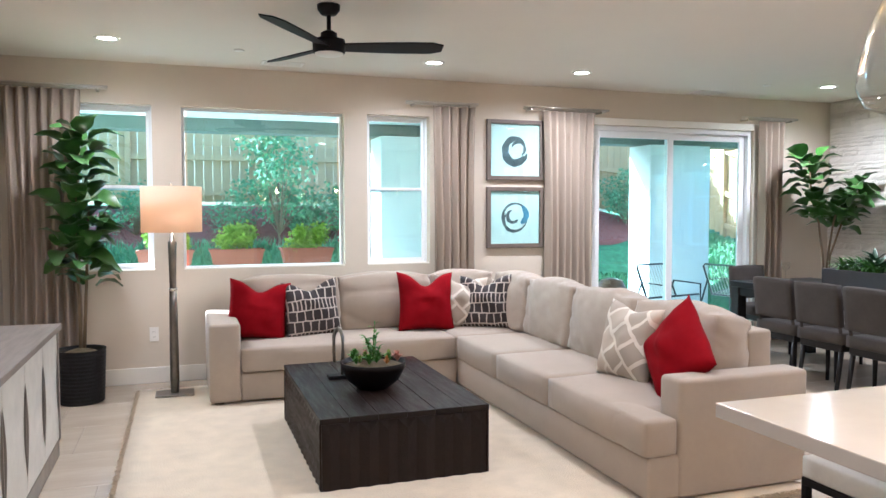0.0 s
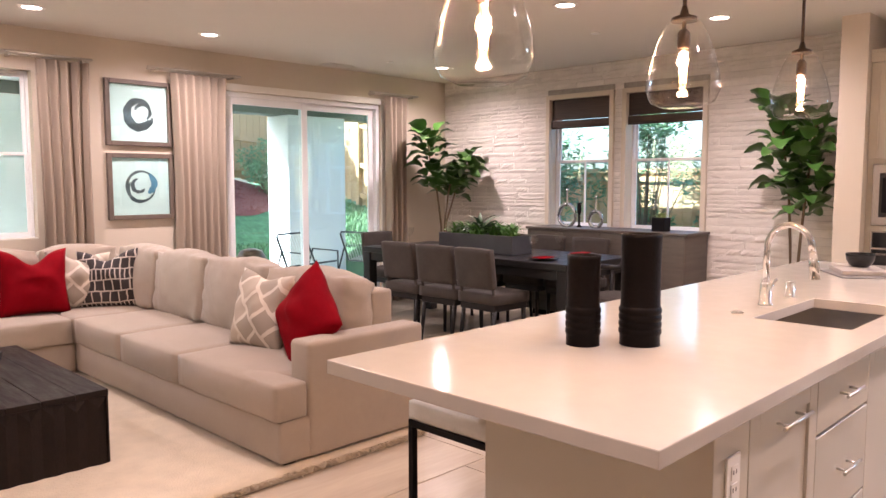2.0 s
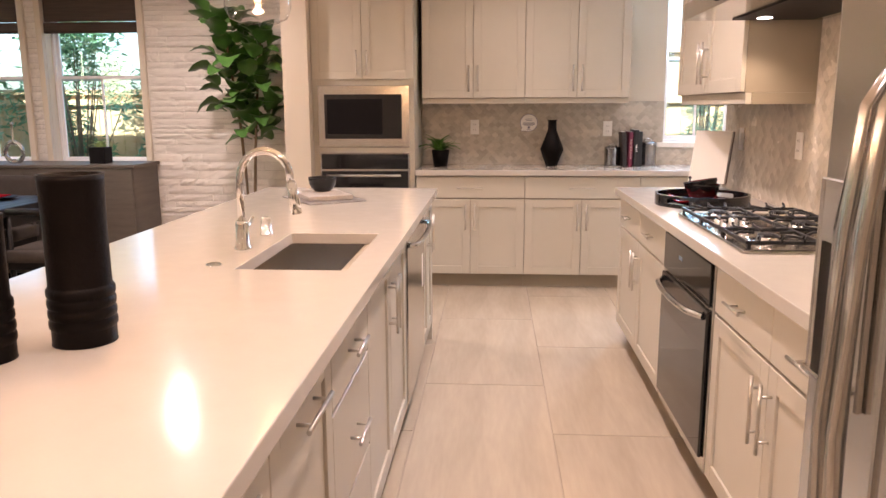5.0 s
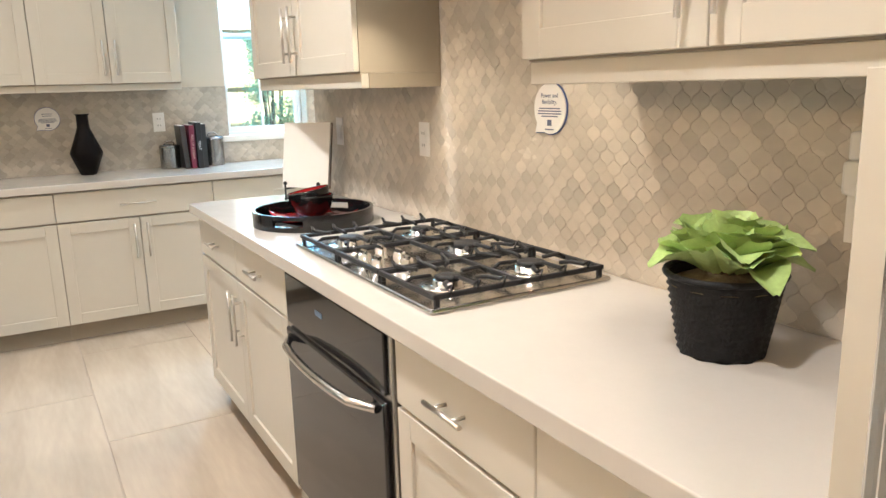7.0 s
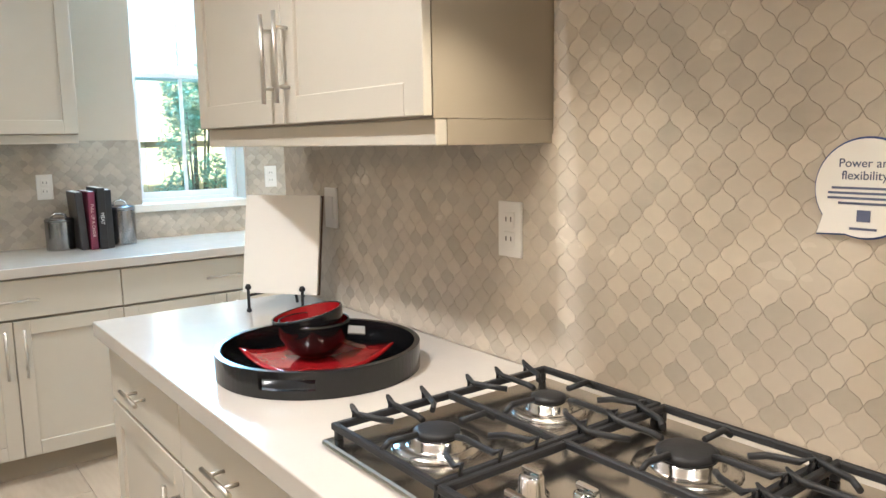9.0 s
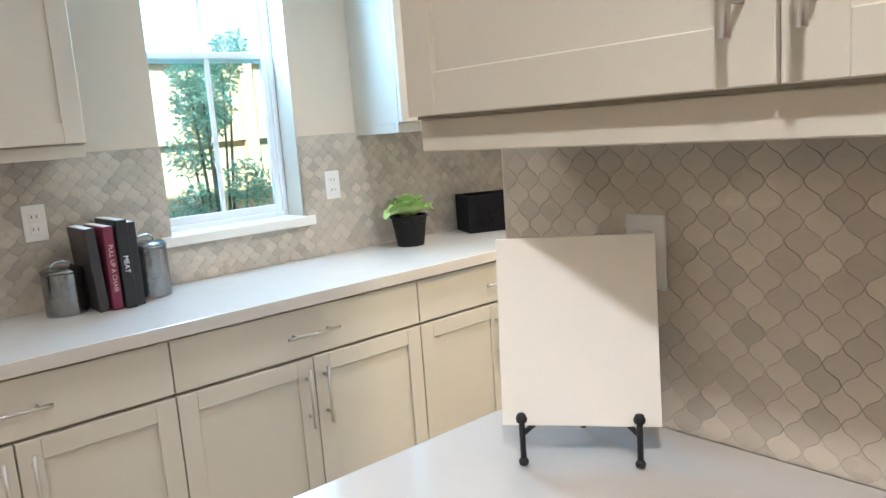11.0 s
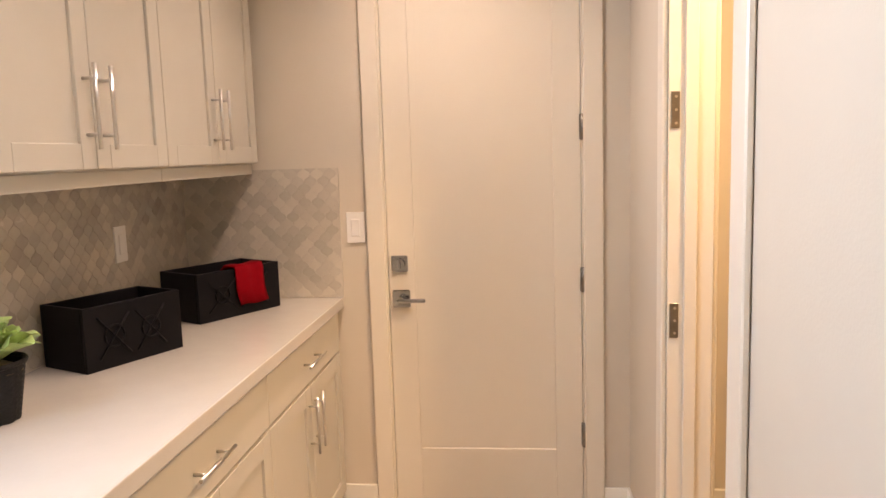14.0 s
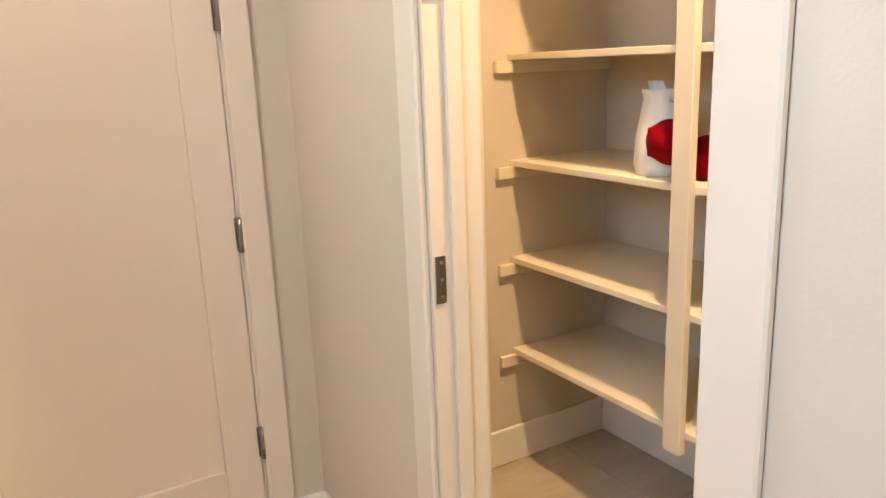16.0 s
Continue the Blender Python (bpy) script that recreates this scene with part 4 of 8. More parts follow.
# island top with the sink cut-out
SX0, SX1, SY0, SY1 = 3.88, 4.525, 1.793, 2.122
bm = bmesh.new()
tx0, tx1, ty0, ty1 = 2.385, 6.158, 1.69, 2.71
for z, up in ((0.915, True), (0.875, False)):
    xs, ys = (tx0, SX0, SX1, tx1), (ty0, SY0, SY1, ty1)
    grid = [[bm.verts.new((x, y, z)) for y in ys] for x in xs]
    for i in range(3):
        for j in range(3):
            if i == 1 and j == 1:
                continue
            q = [grid[i][j], grid[i + 1][j], grid[i + 1][j + 1], grid[i][j + 1]]
            bm.faces.new(q if up else list(reversed(q)))
    if up:
        top = grid
    else:
        bot = grid
loop = [(0, 0), (1, 0), (2, 0), (3, 0), (3, 1), (3, 2), (3, 3), (2, 3), (1, 3), (0, 3), (0, 2), (0, 1)]
for (a, b), (c, d) in zip(loop, loop[1:] + loop[:1]):
    bm.faces.new((bot[a][b], bot[c][d], top[c][d], top[a][b]))
loop = [(1, 1), (1, 2), (2, 2), (2, 1)]
for (a, b), (c, d) in zip(loop, loop[1:] + loop[:1]):
    bm.faces.new((bot[a][b], bot[c][d], top[c][d], top[a][b]))
it = tagged(part("island_worktop", bm, M_QUARTZ), "thick white quartz island worktop with sink cut-out", "worktop")
bv = it.modifiers.new("edge", "BEVEL")
bv.width, bv.segments, bv.limit_method = 0.003, 2, "ANGLE"

sk = thing("kitchen_sink", "undermount stainless steel sink", "sink")
bm = bmesh.new()
z0, th = 0.70, 0.004
e = 0.006
box(bm, SX0 - e, SX1 + e, SY0 - e, SY1 + e, z0, z0 + th)
box(bm, SX0 - e - th, SX0 - e, SY0 - e, SY1 + e, z0, 0.874)
box(bm, SX1 + e, SX1 + e + th, SY0 - e, SY1 + e, z0, 0.874)
box(bm, SX0 - e - th, SX1 + e + th, SY0 - e - th, SY0 - e, z0, 0.874)
box(bm, SX0 - e - th, SX1 + e + th, SY1 + e, SY1 + e + th, z0, 0.874)
part("basin", bm, M_STEEL, sk)
part("drain", lathe(bmesh.new(), [(0.045, z0 + th), (0.045, z0 + th + 0.003), (0.03, z0 + th + 0.001), (0.001, z0 + th + 0.001)], 20, (4.20, 1.96)), M_CHROME, sk)

fa = thing("kitchen_faucet", "tall chrome gooseneck pull-down faucet", "faucet", pose(4.165, 2.19, 0.9155))
part("base", lathe(bmesh.new(), [(0.028, 0.0), (0.028, 0.012), (0.022, 0.016), (0.021, 0.09), (0.017, 0.10)], 22), M_CHROME, fa)
pts = [(0, 0, 0.09), (0, 0, 0.22)] + [(0.0, -0.085 + 0.085 * math.cos(a), 0.235 + 0.095 * math.sin(a)) for a in [math.pi * k / 12 for k in range(0, 12)]] + [(0, -0.17, 0.225)]
part("spout", tube(bmesh.new(), pts, 0.0125, 14), M_CHROME, fa)
part("spray_head", tube(bmesh.new(), [(0, -0.170, 0.228), (0, -0.178, 0.18), (0, -0.185, 0.125)], 0.016, 14, taper=1.25), M_CHROME, fa)
part("lever", tube(bmesh.new(), [(0.02, 0, 0.065), (0.05, 0, 0.07), (0.085, -0.01, 0.10)], 0.006, 10), M_CHROME, fa)
sp = thing("soap_dispenser", "short chrome soap dispenser beside the sink", "soap dispenser", pose(4.475, 2.205, 0.9155))
part("body", lathe(bmesh.new(), [(0.024, 0.0), (0.024, 0.006), (0.019, 0.009), (0.019, 0.06), (0.016, 0.066), (0.001, 0.067)], 20), M_CHROME, sp)
tagged(part("air_switch", lathe(bmesh.new(), [(0.024, 0.9155), (0.024, 0.920), (0.018, 0.923), (0.016, 0.921), (0.001, 0.921)], 20, (3.925, 2.20)), M_CHROME), "round chrome air-switch button on the worktop", "switch")

# ---- living room ----
tagged(part("rug", cushion(bmesh.new(), 0.68, 3.99, 3.97, 7.32, 0.001, 0.036, 0.0, 24, 6.0), M_RUG), "cream long-pile shag rug under the sofa and table", "rug")
rr = random.Random(5)
tv_, tf_ = [], []
for k in range(7000):
    e = rr.randrange(4)
    u = rr.random()
    px_, py_ = ((0.68 + 3.31 * u, 3.985), (0.68 + 3.31 * u, 7.30), (0.695, 3.97 + 3.35 * u), (3.975, 3.97 + 3.35 * u))[e]
    dx, dy = ((0, -1), (0, 1), (-1, 0), (1, 0))[e]
    a_ = rr.uniform(-0.9, 0.9)
    dx, dy = dx * math.cos(a_) - dy * math.sin(a_), dx * math.sin(a_) + dy * math.cos(a_)
    ln, z0_, z1_ = rr.uniform(0.015, 0.06), rr.uniform(0.008, 0.03), rr.uniform(0.006, 0.04)
    i = len(tv_)
    tv_ += [(px_ - dy * 0.005, py_ + dx * 0.005, z0_), (px_ + dy * 0.005, py_ - dx * 0.005, z0_), (px_ + dx * ln * 0.6 + dy * 0.004, py_ + dy * ln * 0.6 - dx * 0.004, (z0_ + z1_) / 2 + 0.006), (px_ + dx * ln, py_ + dy * ln, z1_), (px_ + dx * ln * 0.6 - dy * 0.004, py_ + dy * ln * 0.6 + dx * 0.004, (z0_ + z1_) / 2 + 0.006)]
    tf_.append((i, i + 1, i + 2, i + 3, i + 4))
pile_me = bpy.data.meshes.new("rug_pile")
pile_me.from_pydata(tv_, [], tf_)
pile_me.materials.append(M_RUG)
tagged(new("rug_pile", pile_me), "loose cream yarn tufts of the shag rug", "rug pile", kind="stuff")

sofa = thing("sectional_sofa", "beige fabric L-shaped sectional sofa with loose cushions", "sofa")


def sbox(name, *q, bev=0.02):
    return part(name, box(bmesh.new(), *q, bev=bev, seg=3, smooth=True), M_SOFA, sofa)


sbox("base", 3.085, 3.97, 4.03, 7.50, 0.05, 0.265)
sbox("base", 1.40, 3.083, 6.64, 7.50, 0.05, 0.265)
sbox("armrest", 3.25, 4.03, 4.02, 4.187, 0.049, 0.628, bev=0.025)
sbox("armrest", 1.18, 1.402, 6.62, 7.52, 0.05, 0.625, bev=0.025)
sbox("back_frame", 3.84, 4.00, 4.243, 7.52, 0.055, 0.80)
sbox("back_frame", 1.403, 3.838, 7.36, 7.52, 0.055, 0.80)
for k, (u, v) in enumerate(((4.19, 5.03), (5.035, 5.82), (5.825, 6.60))):
    sc_ = cushion(bmesh.new(), 3.06, 3.76, u, v, 0.262, 0.445, 0.025, 10, 5, k)
    if k == 0:
        cushion(sc_, 3.062, 3.245, 4.025, 4.5, 0.263, 0.443, 0.012, 10, 5, 9)
    part("seat_cushion", sc_, M_SOFA, sofa)
part("seat_cushion", cushion(bmesh.new(), 3.06, 3.76, 6.605, 7.36, 0.262, 0.44, 0.02, 10, 5, 4), M_SOFA, sofa)
part("seat_cushion", cushion(bmesh.new(), 1.405, 3.055, 6.61, 7.30, 0.262, 0.44, 0.022, 12, 5, 5), M_SOFA, sofa)
for k, (u, v) in enumerate(((4.25, 5.03), (5.03, 5.80), (5.80, 6.55), (6.55, 7.25))):
    b = cushion(bmesh.new(), -0.13, 0.13, -(v - u) / 2 + 0.004, (v - u) / 2 - 0.004, -0.235, 0.215, 0.045, 18, 5, 10 + k, 0.016)
    o = part("back_cushion", b, M_SOFA, sofa)
    o.matrix_local = pose(3.745, (u + v) / 2, 0.665, 0, 10, rr.uniform(-2, 2))
for k, (u, v) in enumerate(((1.41, 2.23), (2.23, 3.03), (3.03, 3.62))):
    b = cushion(bmesh.new(), -(v - u) / 2 + 0.004, (v - u) / 2 - 0.004, -0.12, 0.12, -0.235, 0.215, 0.045, 18, 5, 20 + k, 0.016)
    o = part("back_cushion", b, M_SOFA, sofa)
    o.matrix_local = pose((u + v) / 2, 7.27, 0.67, -8, 0, rr.uniform(-2, 2))
for fx, fy in ((3.16, 4.10), (3.93, 4.10), (1.25, 6.70), (1.25, 7.42), (3.16, 6.70), (3.92, 7.42)):
    part("foot", bbox(fx - 0.035, fx + 0.035, fy - 0.035, fy + 0.035, 0.036, 0.052), M_BLACK, sofa)


def pillow_bm(size, thick, chop, n=18, seed=0):
    """A scatter cushion standing in its x-z plane: pinched corners, dented top."""
    bm = bmesh.new()
    sheets = []
    for sgn in (-1, 1):
        g = []
        for i in range(n + 1):
            row = []
            for j in range(n + 1):
                u, v = -1 + 2 * i / n, -1 + 2 * j / n
                body = max(0.0, (1 - u * u)) ** 0.45 * max(0.0, (1 - v * v)) ** 0.45
                x = size / 2 * u * (1 - 0.09 * (1 - v * v))
                z = size / 2 * v * (1 - 0.09 * (1 - u * u))
                if v > 0:
                    z -= chop * v * math.exp(-(u / 0.42) ** 2)
                w = noise.noise(Vector((u * 2.2 + seed, v * 2.2, sgn * 1.7 + seed)))
                fold = 0.12 * math.sin(6 * abs(u) + 4 * v) * (1 if v > 0 else 0.3) if chop else 0
                row.append(bm.verts.new((x, sgn * thick / 2 * body * (1 + 0.25 * w + fold), z)))
            g.append(row)
        sheets.append(g)
        for i in range(n):
            for j in range(n):
                q = [g[i][j], g[i + 1][j], g[i + 1][j + 1], g[i][j + 1]]
                f = bm.faces.new(q if sgn < 0 else list(reversed(q)))
                f.smooth = True
    bmesh.ops.remove_doubles(bm, verts=bm.verts, dist=0.0006)
    return bm


def pattern_mat(name, dark, light, kind):
    """Woven pattern: a brick-like lattice of pale lines, or an open trellis."""
    m = bpy.data.materials.new(name)
    m.use_nodes = True
    n, l = m.node_tree.nodes, m.node_tree.links
    b = n["Principled BSDF"]
    b.inputs["Roughness"].default_value = 0.85
    tc = n.new("ShaderNodeTexCoord")
    sep = n.new("ShaderNodeSeparateXYZ")
    com = n.new("ShaderNodeCombineXYZ")
    l.new(tc.outputs["Object"], sep.inputs[0])
    l.new(sep.outputs[0], com.inputs[0])
    l.new(sep.outputs[2], com.inputs[1])
    br = n.new("ShaderNodeTexBrick")
    br.inputs["Color1"].default_value = (*dark, 1)
    br.inputs["Color2"].default_value = (*[c * 1.7 for c in dark], 1)
    br.inputs["Mortar"].default_value = (*light, 1)
    br.inputs["Scale"].default_value = 1.0
    if kind == "brick":
        br.inputs["Brick Width"].default_value, br.inputs["Row Height"].default_value, br.inputs["Mortar Size"].default_value = 0.062, 0.085, 0.005
        br.offset, br.squash, br.squash_frequency = 0.37, 0.55, 3
    else:
        br.inputs["Brick Width"].default_value, br.inputs["Row Height"].default_value, br.inputs["Mortar Size"].default_value = 0.13, 0.13, 0.011
        br.offset = 0.5
    wob = n.new("ShaderNodeTexNoise")
    wob.inputs["Scale"].default_value = 9
    mix = n.new("ShaderNodeVectorMath")
    mix.operation = "MULTIPLY_ADD"
    mix.inputs[1].default_value = (0.03, 0.03, 0.03)
    l.new(tc.outputs["Object"], wob.inputs["Vector"])
    l.new(wob.outputs["Color"], mix.inputs[0])
    l.new(com.outputs[0], mix.inputs[2])
    if kind != "brick":
        rot = n.new("ShaderNodeVectorRotate")
        rot.inputs["Angle"].default_value = radians(45)
        l.new(mix.outputs[0], rot.inputs["Vector"])
        l.new(rot.outputs[0], br.inputs["Vector"])
    else:
        l.new(mix.outputs[0], br.inputs["Vector"])
    l.new(br.outputs["Color"], b.inputs["Base Color"])
    return m


M_PAT1 = pattern_mat("dark_lattice_weave", (0.028, 0.022, 0.022), (0.52, 0.46, 0.40), "brick")
M_PAT2 = pattern_mat("pale_trellis_weave", (0.34, 0.29, 0.235), (0.66, 0.60, 0.52), "trellis")


def pillow(label, size, thick, chop, m, material, seed):
    ob = part("throw_pillow", pillow_bm(size, thick, chop, seed=seed), material)
    ob.matrix_world = m
    return tagged(ob, label, "cushion", "throw pillows on the sofa")


pillow("red velvet throw pillow with a chopped top", 0.47, 0.20, 0.075, pose(1.56, 7.03, 0.665, -12, 6, -8), M_RED, 1)
pillow("dark throw pillow with pale lattice lines", 0.46, 0.19, 0.07, pose(1.98, 7.02, 0.66, -12, -4, 5), M_PAT1, 2)
pillow("red velvet throw pillow with a chopped top", 0.50, 0.20, 0.10, pose(2.93, 7.0, 0.68, -12, 2, 2), M_RED, 3)
pillow("beige throw pillow with a trellis weave", 0.46, 0.18, 0.05, pose(3.25, 7.05, 0.655, -10, 3, -25), M_PAT2, 4)
pillow("dark throw pillow with pale lattice lines", 0.46, 0.19, 0.07, pose(3.44, 6.93, 0.665, -12, -3, -35), M_PAT1, 5)
pillow("beige throw pillow with a trellis weave", 0.47, 0.19, 0.03, pose(3.50, 4.84, 0.66, -14, 2, -84), M_PAT2, 6)
pillow("red velvet throw pillow with a sharp corner up", 0.46, 0.22, 0.0, pose(3.49, 4.37, 0.675, -18, 42, -104), M_RED, 7)

# coffee table: a block of rough dark planks
ctb = thing("coffee_table", "low block coffee table of rough dark carved timber", "coffee table")
cx0, cx1, cy0, cy1, ch = 1.645, 2.555, 4.71, 6.125, 0.405
part("core", bbox(cx0 + 0.022, cx1 - 0.022, cy0 + 0.022, cy1 - 0.022, 0.037, ch - 0.03), M_DARKWOOD, ctb)
ntop = 6
for k in range(ntop):
    u = cx0 + (cx1 - cx0) * k / ntop
    v = cx0 + (cx1 - cx0) * (k + 1) / ntop
    part("top_plank", bbox(u + 0.0008, v - 0.0008, cy0, cy1, ch - 0.03, ch + rr.uniform(-0.0015, 0.0015), bev=0.002), M_COFFEE, ctb)


def side_plank(a0, a1, z0, z1, fixed, axis, out):
    bm = bmesh.new()
    m_ = (a0 + a1) / 2
    t = 0.022
    pr = [(a0, 0.012), (m_, t), (a1, 0.012)]
    lo, hi = [], []
    for a, d in pr:
        for lst, z in ((lo, z0), (hi, z1)):
            p = (a, fixed + out * d, z) if axis == "x" else (fixed + out * d, a, z)
            lst.append(bm.verts.new(p))
    for i in range(2):
        bm.faces.new((lo[i], lo[i + 1], hi[i + 1], hi[i]))
    # carved tip: the ridge stops short of the table top
    tip = bm.verts.new((m_, fixed + out * 0.006, z1 + 0.0) if axis == "x" else (fixed + out * 0.006, m_, z1))
    hi[1].co.z = z1 - 0.055
    bm.faces.new((hi[0], hi[1], tip))
    bm.faces.new((hi[1], hi[2], tip))
    bm.faces.new((lo[2], lo[1], lo[0]))
    bmesh.ops.recalc_face_normals(bm, faces=bm.faces)
    return bm


for k in range(9):
    w = (cx1 - cx0) / 9
    part("side_plank", side_plank(cx0 + w * k, cx0 + w * (k + 1), 0.037, ch - 0.031, cy0 + 0.0225, "x", -1), M_COFFEE, ctb)
    part("side_plank", side_plank(cx0 + w * k, cx0 + w * (k + 1), 0.037, ch - 0.031, cy1 - 0.0225, "x", 1), M_COFFEE, ctb)
for k in range(14):
    w = (cy1 - cy0) / 14
    part("side_plank", side_plank(cy0 + w * k, cy0 + w * (k + 1), 0.037, ch - 0.031, cx0 + 0.0225, "y", -1), M_COFFEE, ctb)
    part("side_plank", side_plank(cy0 + w * k, cy0 + w * (k + 1), 0.037, ch - 0.031, cx1 - 0.0225, "y", 1), M_COFFEE, ctb)

# ---- leaves and plants ----


def leaf_bm(length, width, droop=0.25, fold=0.15, n=6):
    """A single broad leaf along +x with a midrib fold and a droop."""
    bm = bmesh.new()
    rows = []
    for i in range(n + 1):
        t = i / n
        w = width * (math.sin(math.pi * min(1.0, t ** 0.72 * 0.93 + 0.035)) ** 0.75)
        z = length * (0.12 * math.sin(math.pi * t) - droop * t * t)
        x = length * t * (1 - 0.1 * t)
        rows.append([bm.verts.new((x, s * w / 2, z + abs(s) * w * fold + (0.035 * length * math.sin(15 * t + 2 * s) if abs(s) == 1 else 0))) for s in (-1, -0.5, 0, 0.5, 1)])
    for a, b in zip(rows, rows[1:]):
        for i in range(4):
            f = bm.faces.new((a[i], b[i], b[i + 1], a[i + 1]))
            f.smooth = True
    return bm


FIG = [to_mesh("leaf", leaf_bm(l, w, d), M_LEAF) for l, w, d in ((0.20, 0.155, 0.20), (0.165, 0.135, 0.10), (0.225, 0.17, 0.30))]
LET = [to_mesh("leaf", leaf_bm(l, w, d, f), M_LEAF2) for l, w, d, f in ((0.11, 0.10, -0.25, 0.3), (0.09, 0.085, -0.5, 0.35), (0.125, 0.11, 0.1, 0.25))]


def fig_tree(x, y, label, stems, pot="wicker", z0=0.0, pot_h=0.40, pot_r=0.17, seed=1, count=34, spread=0.22, sz=1.0):
    """A fiddle-leaf fig: stems, broad leaves up the stems, pot and moss."""
    r = random.Random(seed)
    t = thing("fig_tree", label, "potted plant", pose(x, y, z0), "fiddle-leaf figs")
    p = bmesh.new()
    if pot == "wicker":
        nr = 15
        prof = []
        for k in range(nr):
            f = k / (nr - 1)
            base = pot_r * (0.9 + 0.1 * f)
            prof += [(base, pot_h * (f * 0.97)), (base + 0.007, pot_h * (f * 0.97 + 0.016)), (base + 0.007, pot_h * (f * 0.97 + 0.04))]
        prof = [(0.001, 0.0)] + prof + [(pot_r - 0.012, pot_h), (pot_r - 0.014, pot_h - 0.05)]
        part("pot", lathe(p, prof, 30), M_BASKET, t, "black woven wicker basket")
    else:
        part("pot", lathe(p, [(0.001, 0), (pot_r * 0.8, 0.0), (pot_r, pot_h), (pot_r - 0.015, pot_h), (pot_r - 0.02, pot_h - 0.05)], 28), M_CERAMIC, t, "dark round planter")
    part("moss", lathe(bmesh.new(), [(pot_r - 0.016, pot_h - 0.045), (pot_r * 0.6, pot_h - 0.015), (pot_r * 0.2, pot_h + 0.006), (0.001, pot_h + 0.008)], 24), M_SOIL, t, "dry moss top")
    for pts, lo, n in stems:
        pts = [Vector(q) for q in pts]
        part("stem", tube(bmesh.new(), pts, 0.014, 8, taper=0.55), M_BARK, t)
        for k in range(n):
            f = lo + (1 - lo) * (k + r.uniform(0, 0.6)) / n
            f = min(f, 0.999)
            s = f * (len(pts) - 1)
            i = min(int(s), len(pts) - 2)
            c = pts[i].lerp(pts[i + 1], s - i)
            ang = k * 137.5 + r.uniform(-25, 25)
            pitch = r.uniform(-5, 50) if f < 0.92 else r.uniform(-75, -40)
            pitch = -(2 + 34 * f) + r.uniform(-24, 24)
            o = new("leaf", FIG[r.randrange(3)])
            o.parent = t
            q = sz * r.uniform(0.8, 1.12)
            c = c + Vector((math.cos(radians(ang)), math.sin(radians(ang)), 0.3)) * spread * r.uniform(0.05, 0.6)
            o.matrix_local = Matrix.Translation(c) @ Euler((r.uniform(-0.5, 0.5), radians(pitch), radians(ang))).to_matrix().to_4x4() @ Matrix.Diagonal((q, q, q, 1))
    return t


fig_tree(0.275, 7.25, "tall fiddle-leaf fig in a black wicker basket by the curtain",
         [([(0, 0, 0.38), (0.0, 0.01, 0.8), (-0.02, 0.0, 1.2), (0.0, -0.02, 1.65), (0.03, -0.02, 1.98)], 0.36, 58), ([(0.02, 0.02, 0.38), (0.05, 0.0, 0.9), (0.08, -0.03, 1.45)], 0.45, 30)], seed=3, sz=1.1)
fig_tree(7.46, 7.24, "branching fiddle-leaf fig in the corner by the stone wall",
         [([(0, 0, 0.38), (-0.02, 0, 0.9), (-0.12, -0.03, 1.3), (-0.26, -0.05, 1.7), (-0.30, -0.06, 1.98)], 0.50, 44), ([(0.02, 0, 0.38), (0.05, -0.02, 0.95), (0.18, -0.06, 1.35), (0.30, -0.12, 1.72)], 0.55, 34),
          ([(0, 0, 0.38), (0.0, -0.05, 1.0), (-0.02, -0.12, 1.3), (0.0, -0.16, 1.5)], 0.6, 14)], seed=8, sz=1.12, spread=0.22)
fig_tree(7.60, 3.30, "fiddle-leaf fig in front of the pale stone wall",
         [([(0, 0, 0.38), (0.0, 0.02, 0.9), (0.0, 0.05, 1.35), (-0.02, 0.10, 1.75), (0.0, 0.13, 2.05)], 0.45, 50), ([(0.02, -0.02, 0.38), (0.0, -0.06, 0.95), (-0.02, -0.10, 1.4), (0.0, -0.15, 1.92)], 0.45, 50)], seed=12, sz=1.08, spread=0.22)

# floor lamp
fl = thing("floor_lamp", "floor lamp with ivory drum shade and tapered metal column, lit", "floor lamp", pose(0.94, 7.10, 0.036))
part("base_plate", bbox(-0.14, 0.14, -0.10, 0.10, 0.0, 0.014, bev=0.003), M_LAMPMET, fl)
part("column", lathe(bmesh.new(), [(0.030, 0.014), (0.034, 0.12), (0.030, 0.70), (0.026, 0.795)], 4), M_LAMPMET, fl)
part("collar", lathe(bmesh.new(), [(0.028, 0.795), (0.033, 0.80), (0.033, 0.812), (0.028, 0.818)], 16), M_CHROME, fl)
part("upper_column", lathe(bmesh.new(), [(0.024, 0.818), (0.030, 1.12), (0.032, 1.17), (0.02, 1.18), (0.01, 1.24)], 4), M_LAMPMET, fl)
M_SHADE = bpy.data.materials.new("ivory_shade")
M_SHADE.use_nodes = True
sn, sl = M_SHADE.node_tree.nodes, M_SHADE.node_tree.links
sb_ = sn["Principled BSDF"]
sb_.inputs["Base Color"].default_value = (0.78, 0.66, 0.50, 1)
sb_.inputs["Roughness"].default_value = 0.9
tl = sn.new("ShaderNodeBsdfTranslucent")
tl.inputs[0].default_value = (0.80, 0.62, 0.47, 1)
mx = sn.new("ShaderNodeMixShader")
mx.inputs[0].default_value = 0.5
sl.new(sb_.outputs[0], mx.inputs[1])
sl.new(tl.outputs[0], mx.inputs[2])
sl.new(mx.outputs[0], sn["Material Output"].inputs["Surface"])
